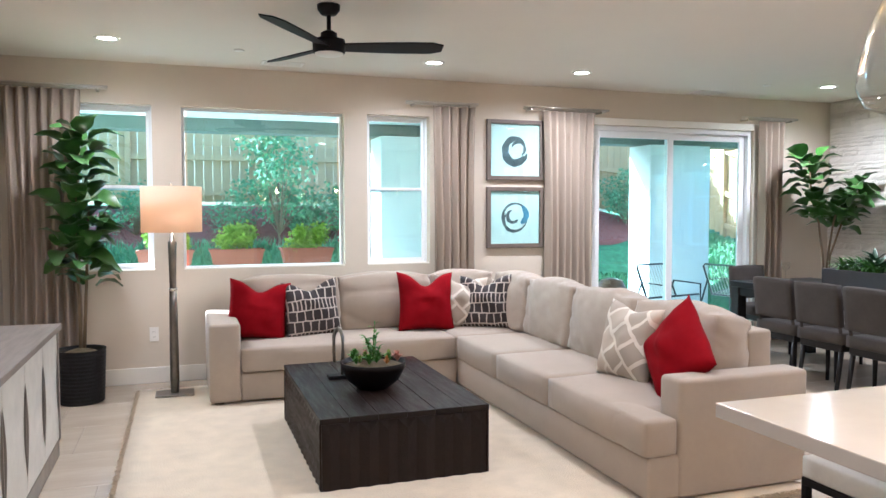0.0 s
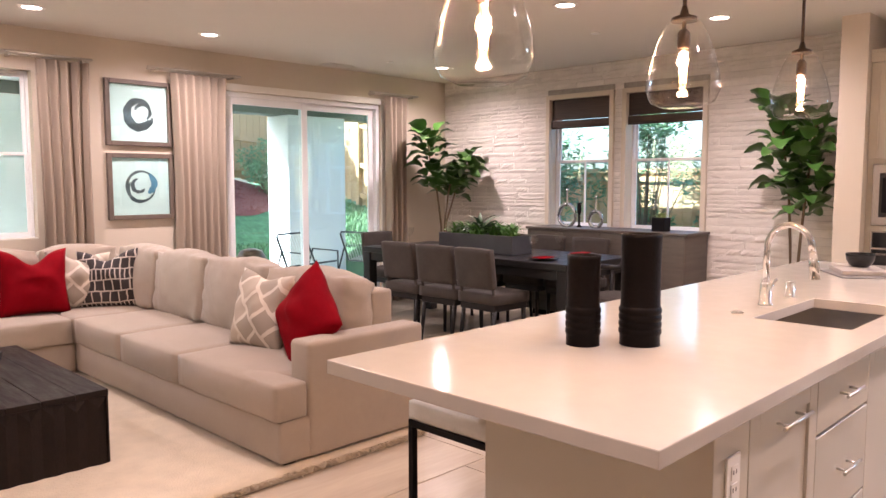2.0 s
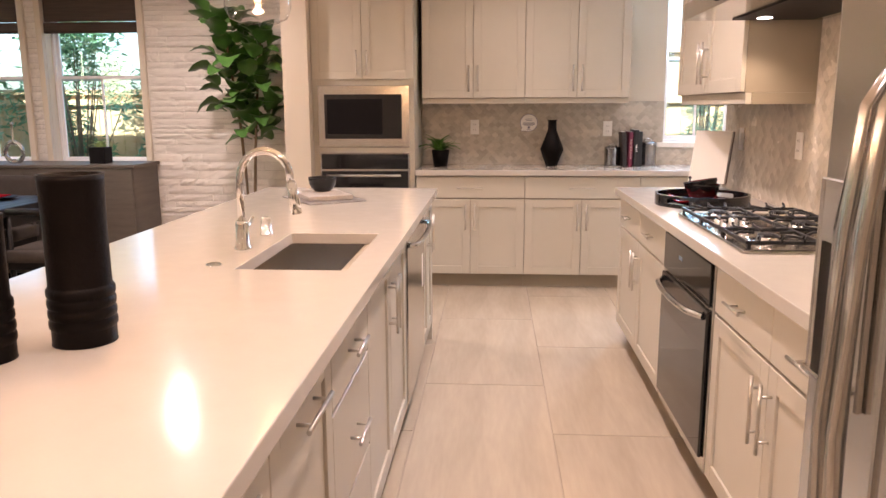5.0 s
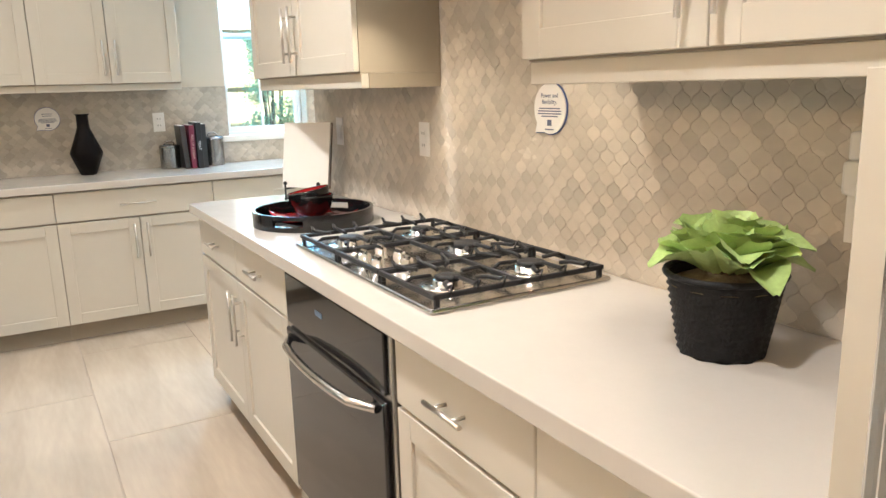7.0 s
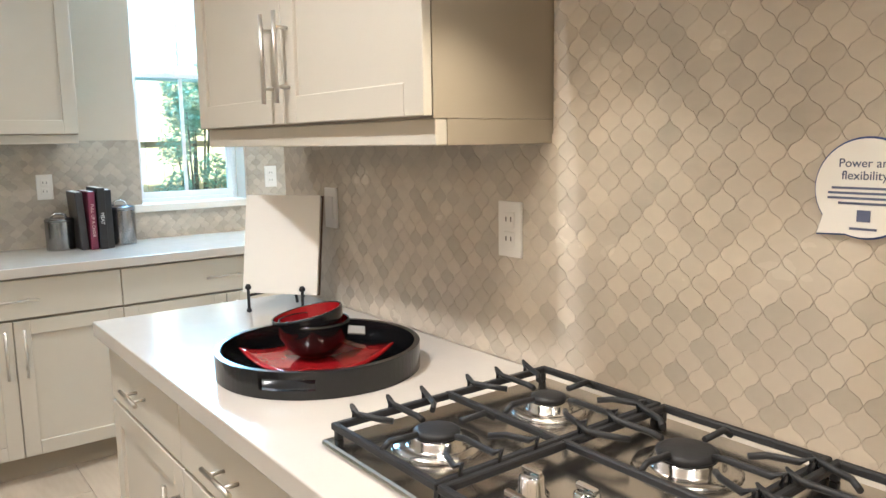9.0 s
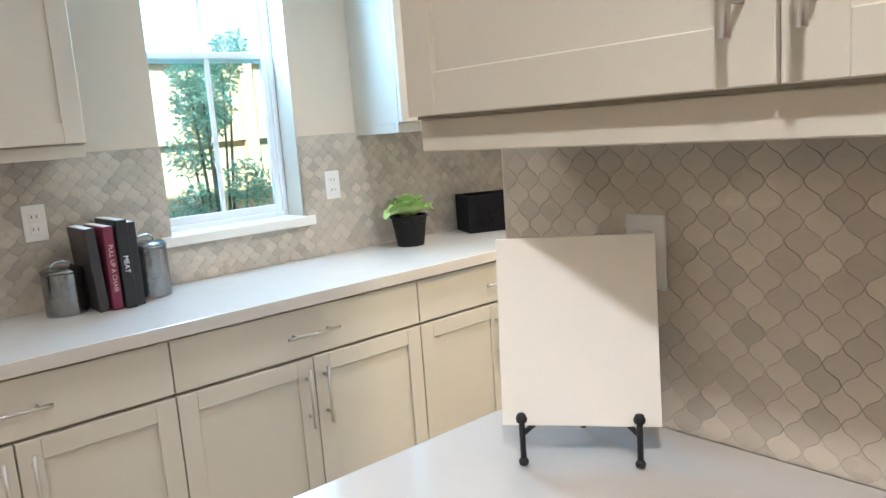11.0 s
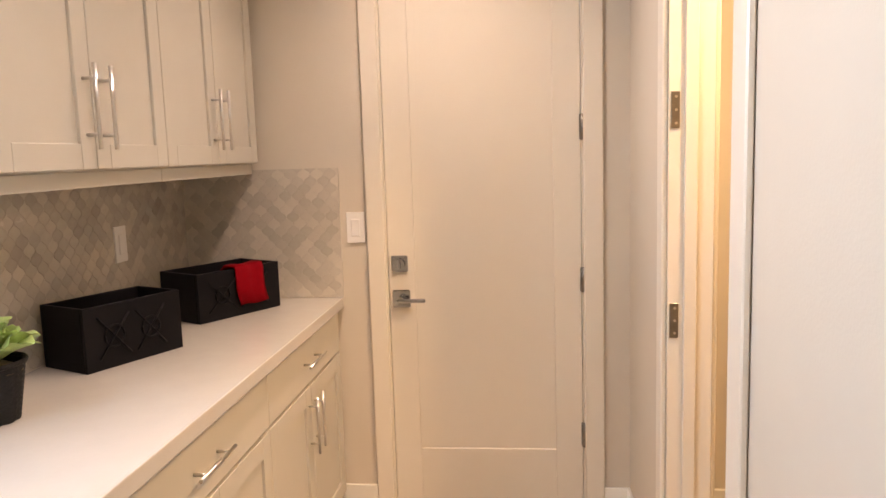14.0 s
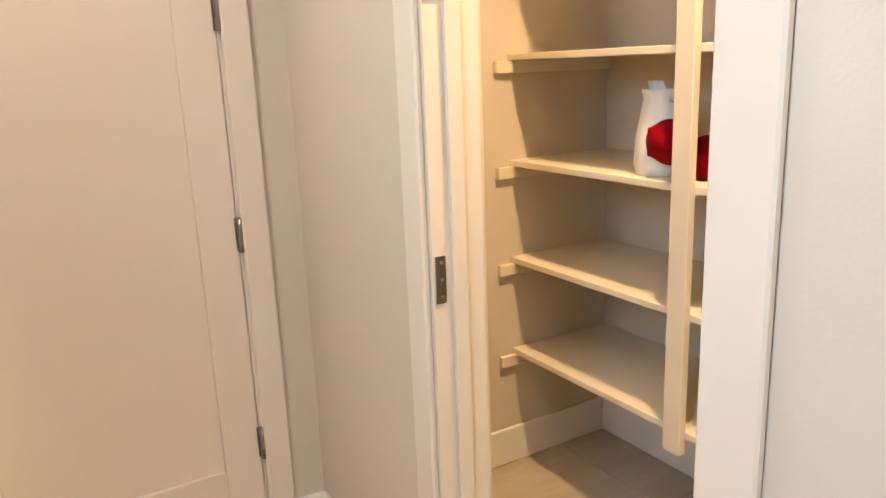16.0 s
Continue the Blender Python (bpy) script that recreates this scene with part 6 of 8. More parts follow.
def pendant(x, y, bottom):
    t = thing("glass_pendant", "clear glass teardrop pendant lamp with glowing filament bulb", "pendant lamp", pose(x, y, bottom), "pendants over the island")
    prof = [(0.001, 0.004), (0.065, 0.0), (0.10, 0.016), (0.117, 0.055), (0.114, 0.10), (0.098, 0.165), (0.076, 0.225), (0.056, 0.262), (0.04, 0.278)]
    g = part("glass_shade", lathe(bmesh.new(), prof, 40, cap=False), M_PGLASS, t)
    g.visible_shadow = False
    part("stem", lathe(bmesh.new(), [(0.0065, 0.19), (0.0065, CEIL - bottom - 0.002)], 10), M_BRONZE, t)
    part("cap", lathe(bmesh.new(), [(0.042, 0.272), (0.04, 0.284), (0.015, 0.294), (0.008, 0.32)], 20), M_BRONZE, t)
    part("socket", lathe(bmesh.new(), [(0.018, 0.185), (0.02, 0.195), (0.02, 0.235), (0.012, 0.247)], 16), M_BRONZE, t)
    part("ceiling_plate", lathe(bmesh.new(), [(0.055, CEIL - bottom - 0.022), (0.06, CEIL - bottom - 0.002)], 20), M_BRONZE, t)
    b = part("bulb", lathe(bmesh.new(), [(0.001, 0.055), (0.014, 0.06), (0.018, 0.08), (0.017, 0.15), (0.013, 0.185)], 16), M_PGLASS, t)
    b.visible_shadow = False
    for k in range(5):
        a = 2 * math.pi * k / 5
        part("filament", tube(bmesh.new(), [(0.009 * math.cos(a), 0.009 * math.sin(a), 0.080), (0.010 * math.cos(a + 0.4), 0.010 * math.sin(a + 0.4), 0.150)], 0.0018, 5), M_BULB, b)
    d = bpy.data.lights.new("pendant_lamp", "POINT")
    d.energy, d.color, d.shadow_soft_size = 3, (1.0, 0.62, 0.30), 0.02
    o = new("pendant_lamp", d)
    o.location = (x, y, bottom + 0.12)


pendant(2.465, 2.20, 1.638)
pendant(3.437, 2.20, 1.652)
pendant(4.485, 2.20, 1.676)


def ribbed_vase(x, y, r, h, label):
    prof = [(0.001, 0.0), (r, 0.0)]
    prof += [(r * 0.985, 0.004), (r * 0.985, 0.030)]
    for k in range(4):
        z = 0.032 + k * 0.0215
        prof += [(r * 0.99, z), (r * 1.035, z + 0.004), (r * 1.045, z + 0.0105), (r * 1.035, z + 0.017), (r * 0.985, z + 0.0205)]
    prof += [(r * 0.96, 0.121), (r * 0.95, h * 0.7), (r * 0.98, h - 0.012), (r * 1.0, h), (r * 0.93, h), (r * 0.88, h - 0.02), (r * 0.86, 0.02), (0.001, 0.02)]
    ob = part("ribbed_vase", lathe(bmesh.new(), prof, 36), M_CERAMIC)
    ob.location = (x, y, 0.9155)
    tagged(ob, label, "vase", "black cylinder vases")


ribbed_vase(3.06, 2.313, 0.052, 0.275, "black ceramic cylinder vase with ribbed base")
ribbed_vase(3.185, 2.19, 0.062, 0.34, "tall black ceramic cylinder vase with ribbed base")
tagged(part("magazine", bbox(-0.20, 0.20, -0.15, 0.15, 0, 0.006, bev=0.001), mat("grey_cover", (0.20, 0.19, 0.185), 0.4, var=0.5, scale=12)), "grey patterned magazine on the island", "magazine").matrix_world = pose(5.58, 2.24, 0.9155, 0, 0, 35)
tagged(part("book", bbox(-0.15, 0.15, -0.115, 0.115, 0, 0.022, bev=0.002), mat("pale_cover", (0.42, 0.38, 0.34), 0.5, var=0.3, scale=9)), "pale hardback book lying on the magazine", "book").matrix_world = pose(5.62, 2.25, 0.922, 0, 0, 28)


def bowl(name, x, y, z, r, h, outer, inner, label, rz=0, group=""):
    t = thing(name, label, "bowl", pose(x, y, z, 0, 0, rz), group)
    part("shell", lathe(bmesh.new(), [(0.001, 0.0), (r * 0.5, 0.0), (r * 0.56, h * 0.03), (r * 0.78, h * 0.22), (r * 0.93, h * 0.52), (r, h * 0.93), (r * 0.995, h), (r * 0.965, h), (r * 0.96, h - 0.003)], 36, cap=False), outer, t)
    part("lining", lathe(bmesh.new(), [(r * 0.958, h - 0.002), (r * 0.90, h * 0.55), (r * 0.73, h * 0.27), (r * 0.45, 0.012), (0.001, 0.011)], 36, cap=False), inner, t, "glossy red glazed inside")
    return t


M_GLOSSBLK = mat("black_lacquer", (0.010, 0.010, 0.011), 0.16, var=0.2, scale=12)
M_GLOSSRED = mat("red_lacquer", (0.26, 0.008, 0.01), 0.12, var=0.2, scale=12)
bowl("small_bowl", 5.70, 2.27, 0.9445, 0.075, 0.075, M_GLOSSBLK, M_GLOSSBLK, "small glossy black bowl on the book")

st = thing("counter_stool", "counter stool with pale seat on a black metal frame", "stool", pose(3.03, 2.62, 0), "counter stools")
part("seat", cushion(bmesh.new(), -0.23, 0.23, -0.20, 0.20, 0.625, 0.69, 0.008, 6, 6), M_BONE, st)
for sx in (-0.22, 0.22):
    for sy in (-0.19, 0.19):
        part("leg", bbox(sx - 0.011, sx + 0.011, sy - 0.011, sy + 0.011, 0.001, 0.60, bev=0.001), M_BLACK, st)
    part("top_bar", bbox(sx - 0.011, sx + 0.011, -0.201, 0.201, 0.6005, 0.624, bev=0.001), M_BLACK, st)
    part("foot_bar", bbox(sx - 0.010, sx + 0.010, -0.178, 0.178, 0.20, 0.222, bev=0.001), M_BLACK, st)
for sy in (-0.19, 0.19):
    part("cross_bar", bbox(-0.208, 0.208, sy - 0.010, sy + 0.010, 0.601, 0.623, bev=0.001), M_BLACK, st)
    part("foot_bar", bbox(-0.208, 0.208, sy - 0.010, sy + 0.010, 0.20, 0.222, bev=0.001), M_BLACK, st)
for k in range(1, 4):
    copy_thing(st, pose(3.03 + 0.78 * k, 2.62, 0))

# ---- on the worktops ----
ps = thing("spiky_plant", "small spiky green plant in a black pot", "potted plant", pose(7.84, 1.79, 0.9155))
part("pot", lathe(bmesh.new(), [(0.001, 0), (0.055, 0), (0.072, 0.13), (0.066, 0.13), (0.064, 0.10)], 20), M_CERAMIC, ps)
fern(ps, 0, 0, 0.11, 46, 0.17, 22, M_FERN, "foliage")
tagged(part("facet_vase", lathe(bmesh.new(), [(0.045, 0.9155), (0.09, 1.03), (0.095, 1.05), (0.055, 1.15), (0.036, 1.20), (0.034, 1.27), (0.044, 1.28), (0.03, 1.28)], 7, (7.91, 0.895)), M_CERAMIC), "matt charcoal faceted bottle vase", "vase")


def canister(x, y, r, h, label):
    t = thing("canister", label, "canister", pose(x, y, 0.9155), "hammered metal canisters")
    prof = [(0.001, 0.0), (r, 0.0)]
    n = 12
    for k in range(n):
        z = h * 0.86 * k / n + 0.004
        prof += [(r, z), (r * 1.012, z + h * 0.03)]
    prof += [(r, h * 0.88)]
    part("body", lathe(bmesh.new(), prof, 28), MATS["dark_pewter"] if "dark_pewter" in MATS else mat("dark_pewter", (0.30, 0.30, 0.30), 0.2, 1.0, var=0.25, scale=25, bump=0.12, bscale=90), t)
    ld_ = part("lid", lathe(bmesh.new(), [(r * 1.03, h * 0.88), (r * 1.03, h * 0.93), (r * 0.9, h * 0.97), (0.001, h)], 28), MATS["dark_pewter"], t)
    part("knob", tube(bmesh.new(), [(-0.002, -0.032, h * 0.965), (0, -0.028, h * 1.05), (0, -0.014, h * 1.10), (0, 0.014, h * 1.10), (0, 0.028, h * 1.05), (0.002, 0.032, h * 0.965)], 0.0045, 8), M_CHROME, ld_)


canister(7.91, 0.41, 0.062, 0.155, "short hammered pewter canister with lid")
canister(7.93, 0.13, 0.068, 0.195, "tall hammered pewter canister with lid")


def book(x, y, w, h, d, color, label, text=None, tcol=(0.7, 0.6, 0.6), tilt=0.0):
    t = thing("cookbook", label, "book", pose(x, y, 0.9155, tilt), "cookbooks between the canisters")
    part("cover", bbox(-d, 0.0, -w / 2, w / 2, 0, h, bev=0.002), mat("cover_cloth", color, 0.45, var=0.15, scale=20), t)
    part("pages", bbox(-d + 0.004, 0.0015, -w / 2 + 0.004, w / 2 - 0.004, h - 0.001, h + 0.0006), M_PAPER, t)
    if text:
        c = bpy.data.curves.new("spine_text", "FONT")
        c.body, c.size, c.extrude = text, w * 0.62, 0.0003
        c.align_x, c.align_y = "CENTER", "CENTER"
        o = new("spine_text", c)
        o.data.materials.append(mat("spine_ink", tcol, 0.6, var=0.02))
        o.parent = t
        o.matrix_local = Matrix.Translation((-d - 0.0006, 0, h * 0.5)) @ Matrix(((0, 0, -1, 0), (0, -1, 0, 0), (-1, 0, 0, 0), (0, 0, 0, 1)))


book(8.0, 0.323, 0.032, 0.272, 0.19, (0.035, 0.030, 0.03), "black hardback cookbook with red label", None, tilt=-3)
book(8.0, 0.284, 0.032, 0.272, 0.20, (0.16, 0.02, 0.05), "maroon hardback cookbook with pale spine lettering", "PULL UP A CHAIR", (0.65, 0.5, 0.45))
book(8.0, 0.244, 0.036, 0.288, 0.21, (0.012, 0.012, 0.013), "black hardback cookbook with white spine lettering", "MEAT", (0.8, 0.8, 0.8))
book(8.0, 0.209, 0.03, 0.276, 0.19, (0.02, 0.02, 0.022), "plain black hardback cookbook")


def sign(m, r, label):
    """A round speech-bubble card: blue back, white face, printed lines."""
    t = thing("round_sign", label, "sign", m, "round wall signs")

    def disc(rad, y):
        bm = bmesh.new()
        outl = [(rad * math.cos(a), rad * math.sin(a)) for a in [radians(-110 + 325 * k / 40) for k in range(41)]] + [(-rad * 0.93, -rad * 0.97)]
        lo_ = [bm.verts.new((x, y, z)) for x, z in outl]
        hi_ = [bm.verts.new((x, y - 0.003, z)) for x, z in outl]
        bm.faces.new(hi_)
        n = len(outl)
        for k in range(n):
            bm.faces.new((lo_[k], lo_[(k + 1) % n], hi_[(k + 1) % n], hi_[k]))
        bmesh.ops.recalc_face_normals(bm, faces=bm.faces)
        return bm

    part("back", disc(r * 1.04, -0.001), MATS["sign_blue"] if "sign_blue" in MATS else mat("sign_blue", (0.04, 0.08, 0.25), 0.4, var=0.05), t)
    f = part("face", disc(r, -0.0045), M_WHITE, t)
    return t, f


def lines(parent, rows, y, material):
    for x0_, x1_, z in rows:
        part("print_line", bbox(x0_, x1_, y - 0.0006, y, z - 0.0016, z + 0.0016), material, parent)


M_PRINT = mat("sign_print", (0.10, 0.12, 0.2), 0.6, var=0.02)
for (m_, txt) in ((pose(4.485, 0.0125, 1.325, 0, 0, 180), True), (pose(XK - 0.0125, 1.075, 1.255, 0, 0, -90), False)):
    s_, f_ = sign(m_, 0.068, "white round speech-bubble sign with small print" if txt else "small white round sign with blue rim")
    if txt:
        for body, z, size in (("Power and", 0.034, 0.017), ("flexibility.", 0.017, 0.017)):
            c = bpy.data.curves.new("sign_text", "FONT")
            c.body, c.size, c.extrude, c.align_x, c.align_y = body, size, 0.0003, "CENTER", "CENTER"
            o = new("sign_text", c)
            o.data.materials.append(M_PRINT)
            o.parent = f_
            o.matrix_local = pose(0, -0.0082, z, 90)
    else:
        lines(f_, ((-0.03, 0.03, 0.03), (-0.025, 0.025, 0.018)), -0.0076, M_PRINT)
    lines(f_, ((-0.045, 0.045, 0.0), (-0.05, 0.05, -0.007), (-0.05, 0.05, -0.014), (-0.035, 0.035, -0.021), (-0.018, 0.018, -0.056)), -0.0076, M_PRINT)
    part("emblem", bbox(-0.009, 0.009, -0.0082, -0.0076, -0.046, -0.030), M_PRINT, f_)


def basket_plant(x, y, r, h, label, seed, lf=1.0):
    rnd = random.Random(seed)
    t = thing("lettuce_plant", label, "potted plant", pose(x, y, 0.9155), "lime rosette plants")
    b = bmesh.new()
    rows, seg = 22, 44
    rings = []
    for k in range(rows + 1):
        f = k / rows
        rad = r * (0.74 + 0.26 * f)
        rings.append([b.verts.new((rad * (1 + 0.028 * ((-1) ** (i // 2 + k))) * math.cos(2 * math.pi * i / seg), rad * (1 + 0.028 * ((-1) ** (i // 2 + k))) * math.sin(2 * math.pi * i / seg), h * f)) for i in range(seg)])
    for p, q in zip(rings, rings[1:]):
        for i in range(seg):
            b.faces.new((p[i], p[(i + 1) % seg], q[(i + 1) % seg], q[i])).smooth = True
    b.faces.new(list(reversed(rings[0])))
    pot = part("basket", b, M_BASKET, t, "black woven basket pot")
    part("rim", tube(bmesh.new(), [(r * 1.01 * math.cos(2 * math.pi * k / 32), r * 1.01 * math.sin(2 * math.pi * k / 32), h) for k in range(33)], 0.006, 8, cap=False), M_BASKET, pot)
    part("moss", lathe(bmesh.new(), [(r * 0.97, h - 0.02), (r * 0.5, h - 0.002), (0.001, h + 0.004)], 20), M_SOIL, t)
    for ring, (n, el, d, q) in enumerate(((16, 0.2, 0.40, 1.0), (15, 0.5, 0.32, 0.92), (12, 0.8, 0.22, 0.82), (10, 1.05, 0.13, 0.72), (7, 1.3, 0.05, 0.6))):
        for i in range(n):
            a = 2 * math.pi * (i + 0.5 * ring) / n + rnd.uniform(-0.15, 0.15)
            o = new("leaf", LET[rnd.randrange(3)])
            o.parent = t
            s = q * lf * rnd.uniform(0.85, 1.15)
            o.matrix_local = Matrix.Translation((r * d * math.cos(a), r * d * math.sin(a), h + 0.004 + 0.008 * ring)) @ Euler((rnd.uniform(-0.3, 0.3), -el + rnd.uniform(-0.15, 0.15), a)).to_matrix().to_4x4() @ Matrix.Diagonal((s, s, s, 1))


basket_plant(3.715, 0.23, 0.1, 0.145, "lime green rosette plant in a black woven basket", 5, 0.98)
basket_plant(7.89, -1.005, 0.078, 0.13, "lime green rosette plant in a black woven pot", 6, 0.86)


def storage_box(m, l, d, h, label, cloth=False):
    """A black slatted storage box, open at the top, with carved lattice front."""
    t = thing("storage_box", label, "box", m, "black storage boxes")
    w = 0.012
    for nm, q in (("front", (0, l, 0, w)), ("rear", (0, l, d - w, d)), ("side", (0, w, w, d - w)), ("side", (l - w, l, w, d - w))):
        pn = part(nm, bbox(q[0], q[1], q[2], q[3], 0, h, bev=0.002), M_BLACK, t)
        if nm == "front":
            for k in range(2):
                c0 = 0.04 + k * (l - 0.08) / 2
                c1 = c0 + (l - 0.08) / 2 - 0.02
                for ang in (1, -1):
                    pts = [(c0, -0.002, h / 2 + ang * (h / 2 - 0.03)), (c1, -0.002, h / 2 - ang * (h / 2 - 0.03))]
                    part("lattice", tube(bmesh.new(), pts, 0.0028, 6), M_BLACK, pn)
                rg = [((c0 + c1) / 2 + 0.03 * math.cos(a), -0.002, h / 2 + 0.03 * math.sin(a)) for a in [2 * math.pi * i / 16 for i in range(17)]]
                part("lattice", tube(bmesh.new(), rg, 0.0028, 6), M_BLACK, pn)
    part("bottom", bbox(w, l - w, w, d - w, 0, 0.01), M_BLACK, t)
    if cloth:
        bm = bmesh.new()
        g = []
        prof = [(d * 0.55, h - 0.05), (d * 0.25, h + 0.004), (0.0, h + 0.006), (-0.006, h - 0.01), (-0.008, h * 0.55), (-0.012, h * 0.22)]
        for yy, zz in prof:
            g.append([bm.verts.new((l * 0.43 + 0.125 * i / 8 + (0.012 if zz < h * 0.5 else 0), yy + 0.003 * math.sin(i * 1.6), zz + 0.003 * math.sin(i))) for i in range(9)])
        for p, q in zip(g, g[1:]):
            for i in range(8):
                bm.faces.new((p[i], p[i + 1], q[i + 1], q[i])).smooth = True
        ob = tagged(part("red_cloth", bm, M_RED), "red cloth hung over the black box", "cloth")
        ob.matrix_world = m
        so = ob.modifiers.new("cloth", "SOLIDIFY")
        so.thickness = 0.004


def box_pose(fl_, fr_):
    dx, dy = fr_[0] - fl_[0], fr_[1] - fl_[1]
    return pose(fl_[0], fl_[1], 0.9155, 0, 0, math.degrees(math.atan2(dy, dx))), math.hypot(dx, dy)


mb, lb = box_pose((7.87, -1.345), (7.74, -1.635))
storage_box(mb, lb, 0.185, 0.175, "black wooden storage box with lattice front")
mb, lb = box_pose((7.815, -1.925), (7.635, -2.24))
storage_box(mb, lb, 0.21, 0.17, "black wooden storage box holding a red cloth", True)

# tray, bowls, plate, easel
ty_ = thing("round_tray", "round black lacquer tray with cut-out handles", "tray", pose(5.445, 0.358, 0.9155))
part("floor", lathe(bmesh.new(), [(0.001, 0.0), (0.212, 0.0), (0.212, 0.008), (0.001, 0.008)], 48), M_GLOSSBLK, ty_)
HANDLES = [radians(q) for q in (135, 315)]
wall_ = bmesh.new()
n = 96
lo1, hi1 = 0.018, 0.040
for k in range(n):
    a0_, a1_ = 2 * math.pi * k / n, 2 * math.pi * (k + 1) / n
    am = (a0_ + a1_) / 2
    gap = any(abs((am - h_ + math.pi) % (2 * math.pi) - math.pi) < 0.24 for h_ in HANDLES)
    for z0_, z1_ in (((0.0, lo1), (hi1, 0.055)) if gap else ((0.0, 0.055),)):
        p = []
        for a in (a0_, a1_):
            for rad in (0.207, 0.219):
                for z in (z0_, z1_):
                    p.append(wall_.verts.new((rad * math.cos(a), rad * math.sin(a), z)))
        for f in ((0, 1, 5, 4), (2, 6, 7, 3), (1, 3, 7, 5), (0, 4, 6, 2), (0, 2, 3, 1), (4, 5, 7, 6)):
            wall_.faces.new([p[i] for i in f])
bmesh.ops.remove_doubles(wall_, verts=wall_.verts, dist=0.0002)
part("rim", wall_, M_GLOSSBLK, ty_)
plt_ = bmesh.new()
g = []
for i in range(13):
    row = []
    for j in range(13):
        u, v = -1 + i / 6, -1 + j / 6
        row.append(plt_.verts.new((0.118 * u * (1 + 0.06 * (1 - v * v)), 0.118 * v * (1 + 0.06 * (1 - u * u)), 0.010 + 0.006 * max(abs(u), abs(v)) ** 3 + 0.026 * u * u * v * v)))
    g.append(row)
for i in range(12):
    for j in range(12):
        plt_.faces.new((g[i][j], g[i + 1][j], g[i + 1][j + 1], g[i][j + 1])).smooth = True
po = tagged(part("square_plate", plt_, M_GLOSSRED), "square glossy red plate with raised corners", "plate")
po.matrix_world = pose(5.47, 0.35, 0.9155, 0, 0, 12)
so = po.modifiers.new("thick", "SOLIDIFY")
so.thickness = 0.004
bowl("soup_bowl", 5.49, 0.345, 0.933, 0.079, 0.078, M_GLOSSBLK, M_GLOSSRED, "black bowl with red glazed inside", group="stacked soup bowls")
tb_ = bowl("soup_bowl", 5.49, 0.345, 0.966, 0.079, 0.078, M_GLOSSBLK, M_GLOSSRED, "black bowl with red glazed inside", 40, "stacked soup bowls")
tb_.matrix_world = pose(5.49, 0.345, 0.952) @ Matrix.Rotation(radians(-11), 4, Vector((0.83, -0.55, 0)))

es = thing("tabletop_easel", "small black wire easel holding a board", "easel", pose(6.0, 0.185, 0.9155, 0, 0, 217))
for sx in (-1, 1):
    part("leg", tube(bmesh.new(), [(sx * 0.085, -0.035, 0.006), (sx * 0.085, -0.035, 0.075)], 0.0045, 8), M_IRON, es)
    part("ball", lathe(bmesh.new(), [(0.001, 0.066), (0.008, 0.07), (0.009, 0.075), (0.006, 0.082), (0.001, 0.084)], 12, (sx * 0.085, -0.035)), M_IRON, es)
    part("ball", lathe(bmesh.new(), [(0.001, 0.0), (0.007, 0.003), (0.008, 0.008), (0.005, 0.013), (0.001, 0.014)], 12, (sx * 0.085, -0.035)), M_IRON, es)
    part("rest", tube(bmesh.new(), [(sx * 0.085, -0.035, 0.05), (sx * 0.06, 0.03, 0.05)], 0.004, 8), M_IRON, es)
part("strut", tube(bmesh.new(), [(0, 0.05, 0.19), (0, 0.10, 0.006)], 0.0045, 8), M_IRON, es)
part("cross_bar", tube(bmesh.new(), [(-0.06, 0.03, 0.05), (0.06, 0.03, 0.05)], 0.004, 8), M_IRON, es)
bd = tagged(thing("recipe_board", "plain white book cover standing on the easel", "book"), group="")
bd.matrix_world = pose(6.0, 0.185, 0.9155, 0, 0, 217) @ pose(0, -0.003, 0.052, -10)
part("face", bbox(-0.118, 0.118, -0.008, -0.004, 0, 0.285, bev=0.001), M_PAPER, bd)
part("pages", bbox(-0.113, 0.113, -0.004, 0.012, 0.004, 0.28), M_BONE, bd)
part("back", bbox(-0.118, 0.118, 0.012, 0.016, 0, 0.285, bev=0.001), M_SCREEN, bd, "dark back cover")

# ---- pantry ----
ps_ = thing("pantry_shelves", "cream painted pantry shelves with a front post", "shelves")
for z in (0.43, 0.757, 1.084, 1.42, 1.75, 2.07):
    part("shelf", bbox(5.162, 5.59, YS + 0.002, -0.125, z - 0.018, z + 0.002, bev=0.002), M_SHELF, ps_)
    part("cleat", bbox(5.162, 5.645, YS + 0.002, YS + 0.022, z - 0.058, z - 0.019, bev=0.002), M_SHELF, ps_)
part("post", bbox(5.591, 5.615, -1.70, -1.642, 0.37, CEIL - 0.001, bev=0.002), M_SHELF, ps_)
pi = thing("pitcher", "white pleated ceramic pitcher on the pantry shelf", "pitcher", pose(5.49, -1.85, 1.0865))
bm = bmesh.new()
seg = 40
rings = []
for r, z in ((0.062, 0.0), (0.068, 0.03), (0.064, 0.10), (0.052, 0.17), (0.046, 0.20), (0.052, 0.225)):
    rings.append([bm.verts.new((r * (1 + 0.05 * (-1) ** i) * math.cos(2 * math.pi * i / seg) + (0.03 if z > 0.21 and i < 3 else 0), r * (1 + 0.05 * (-1) ** i) * math.sin(2 * math.pi * i / seg), z + (0.02 if z > 0.21 and (i < 3 or i > seg - 3) else 0))) for i in range(seg)])
for p, q in zip(rings, rings[1:]):
    for i in range(seg):
        bm.faces.new((p[i], p[(i + 1) % seg], q[(i + 1) % seg], q[i])).smooth = True
bm.faces.new(list(reversed(rings[0])))
pb_ = part("body", bm, M_WHITE, pi)
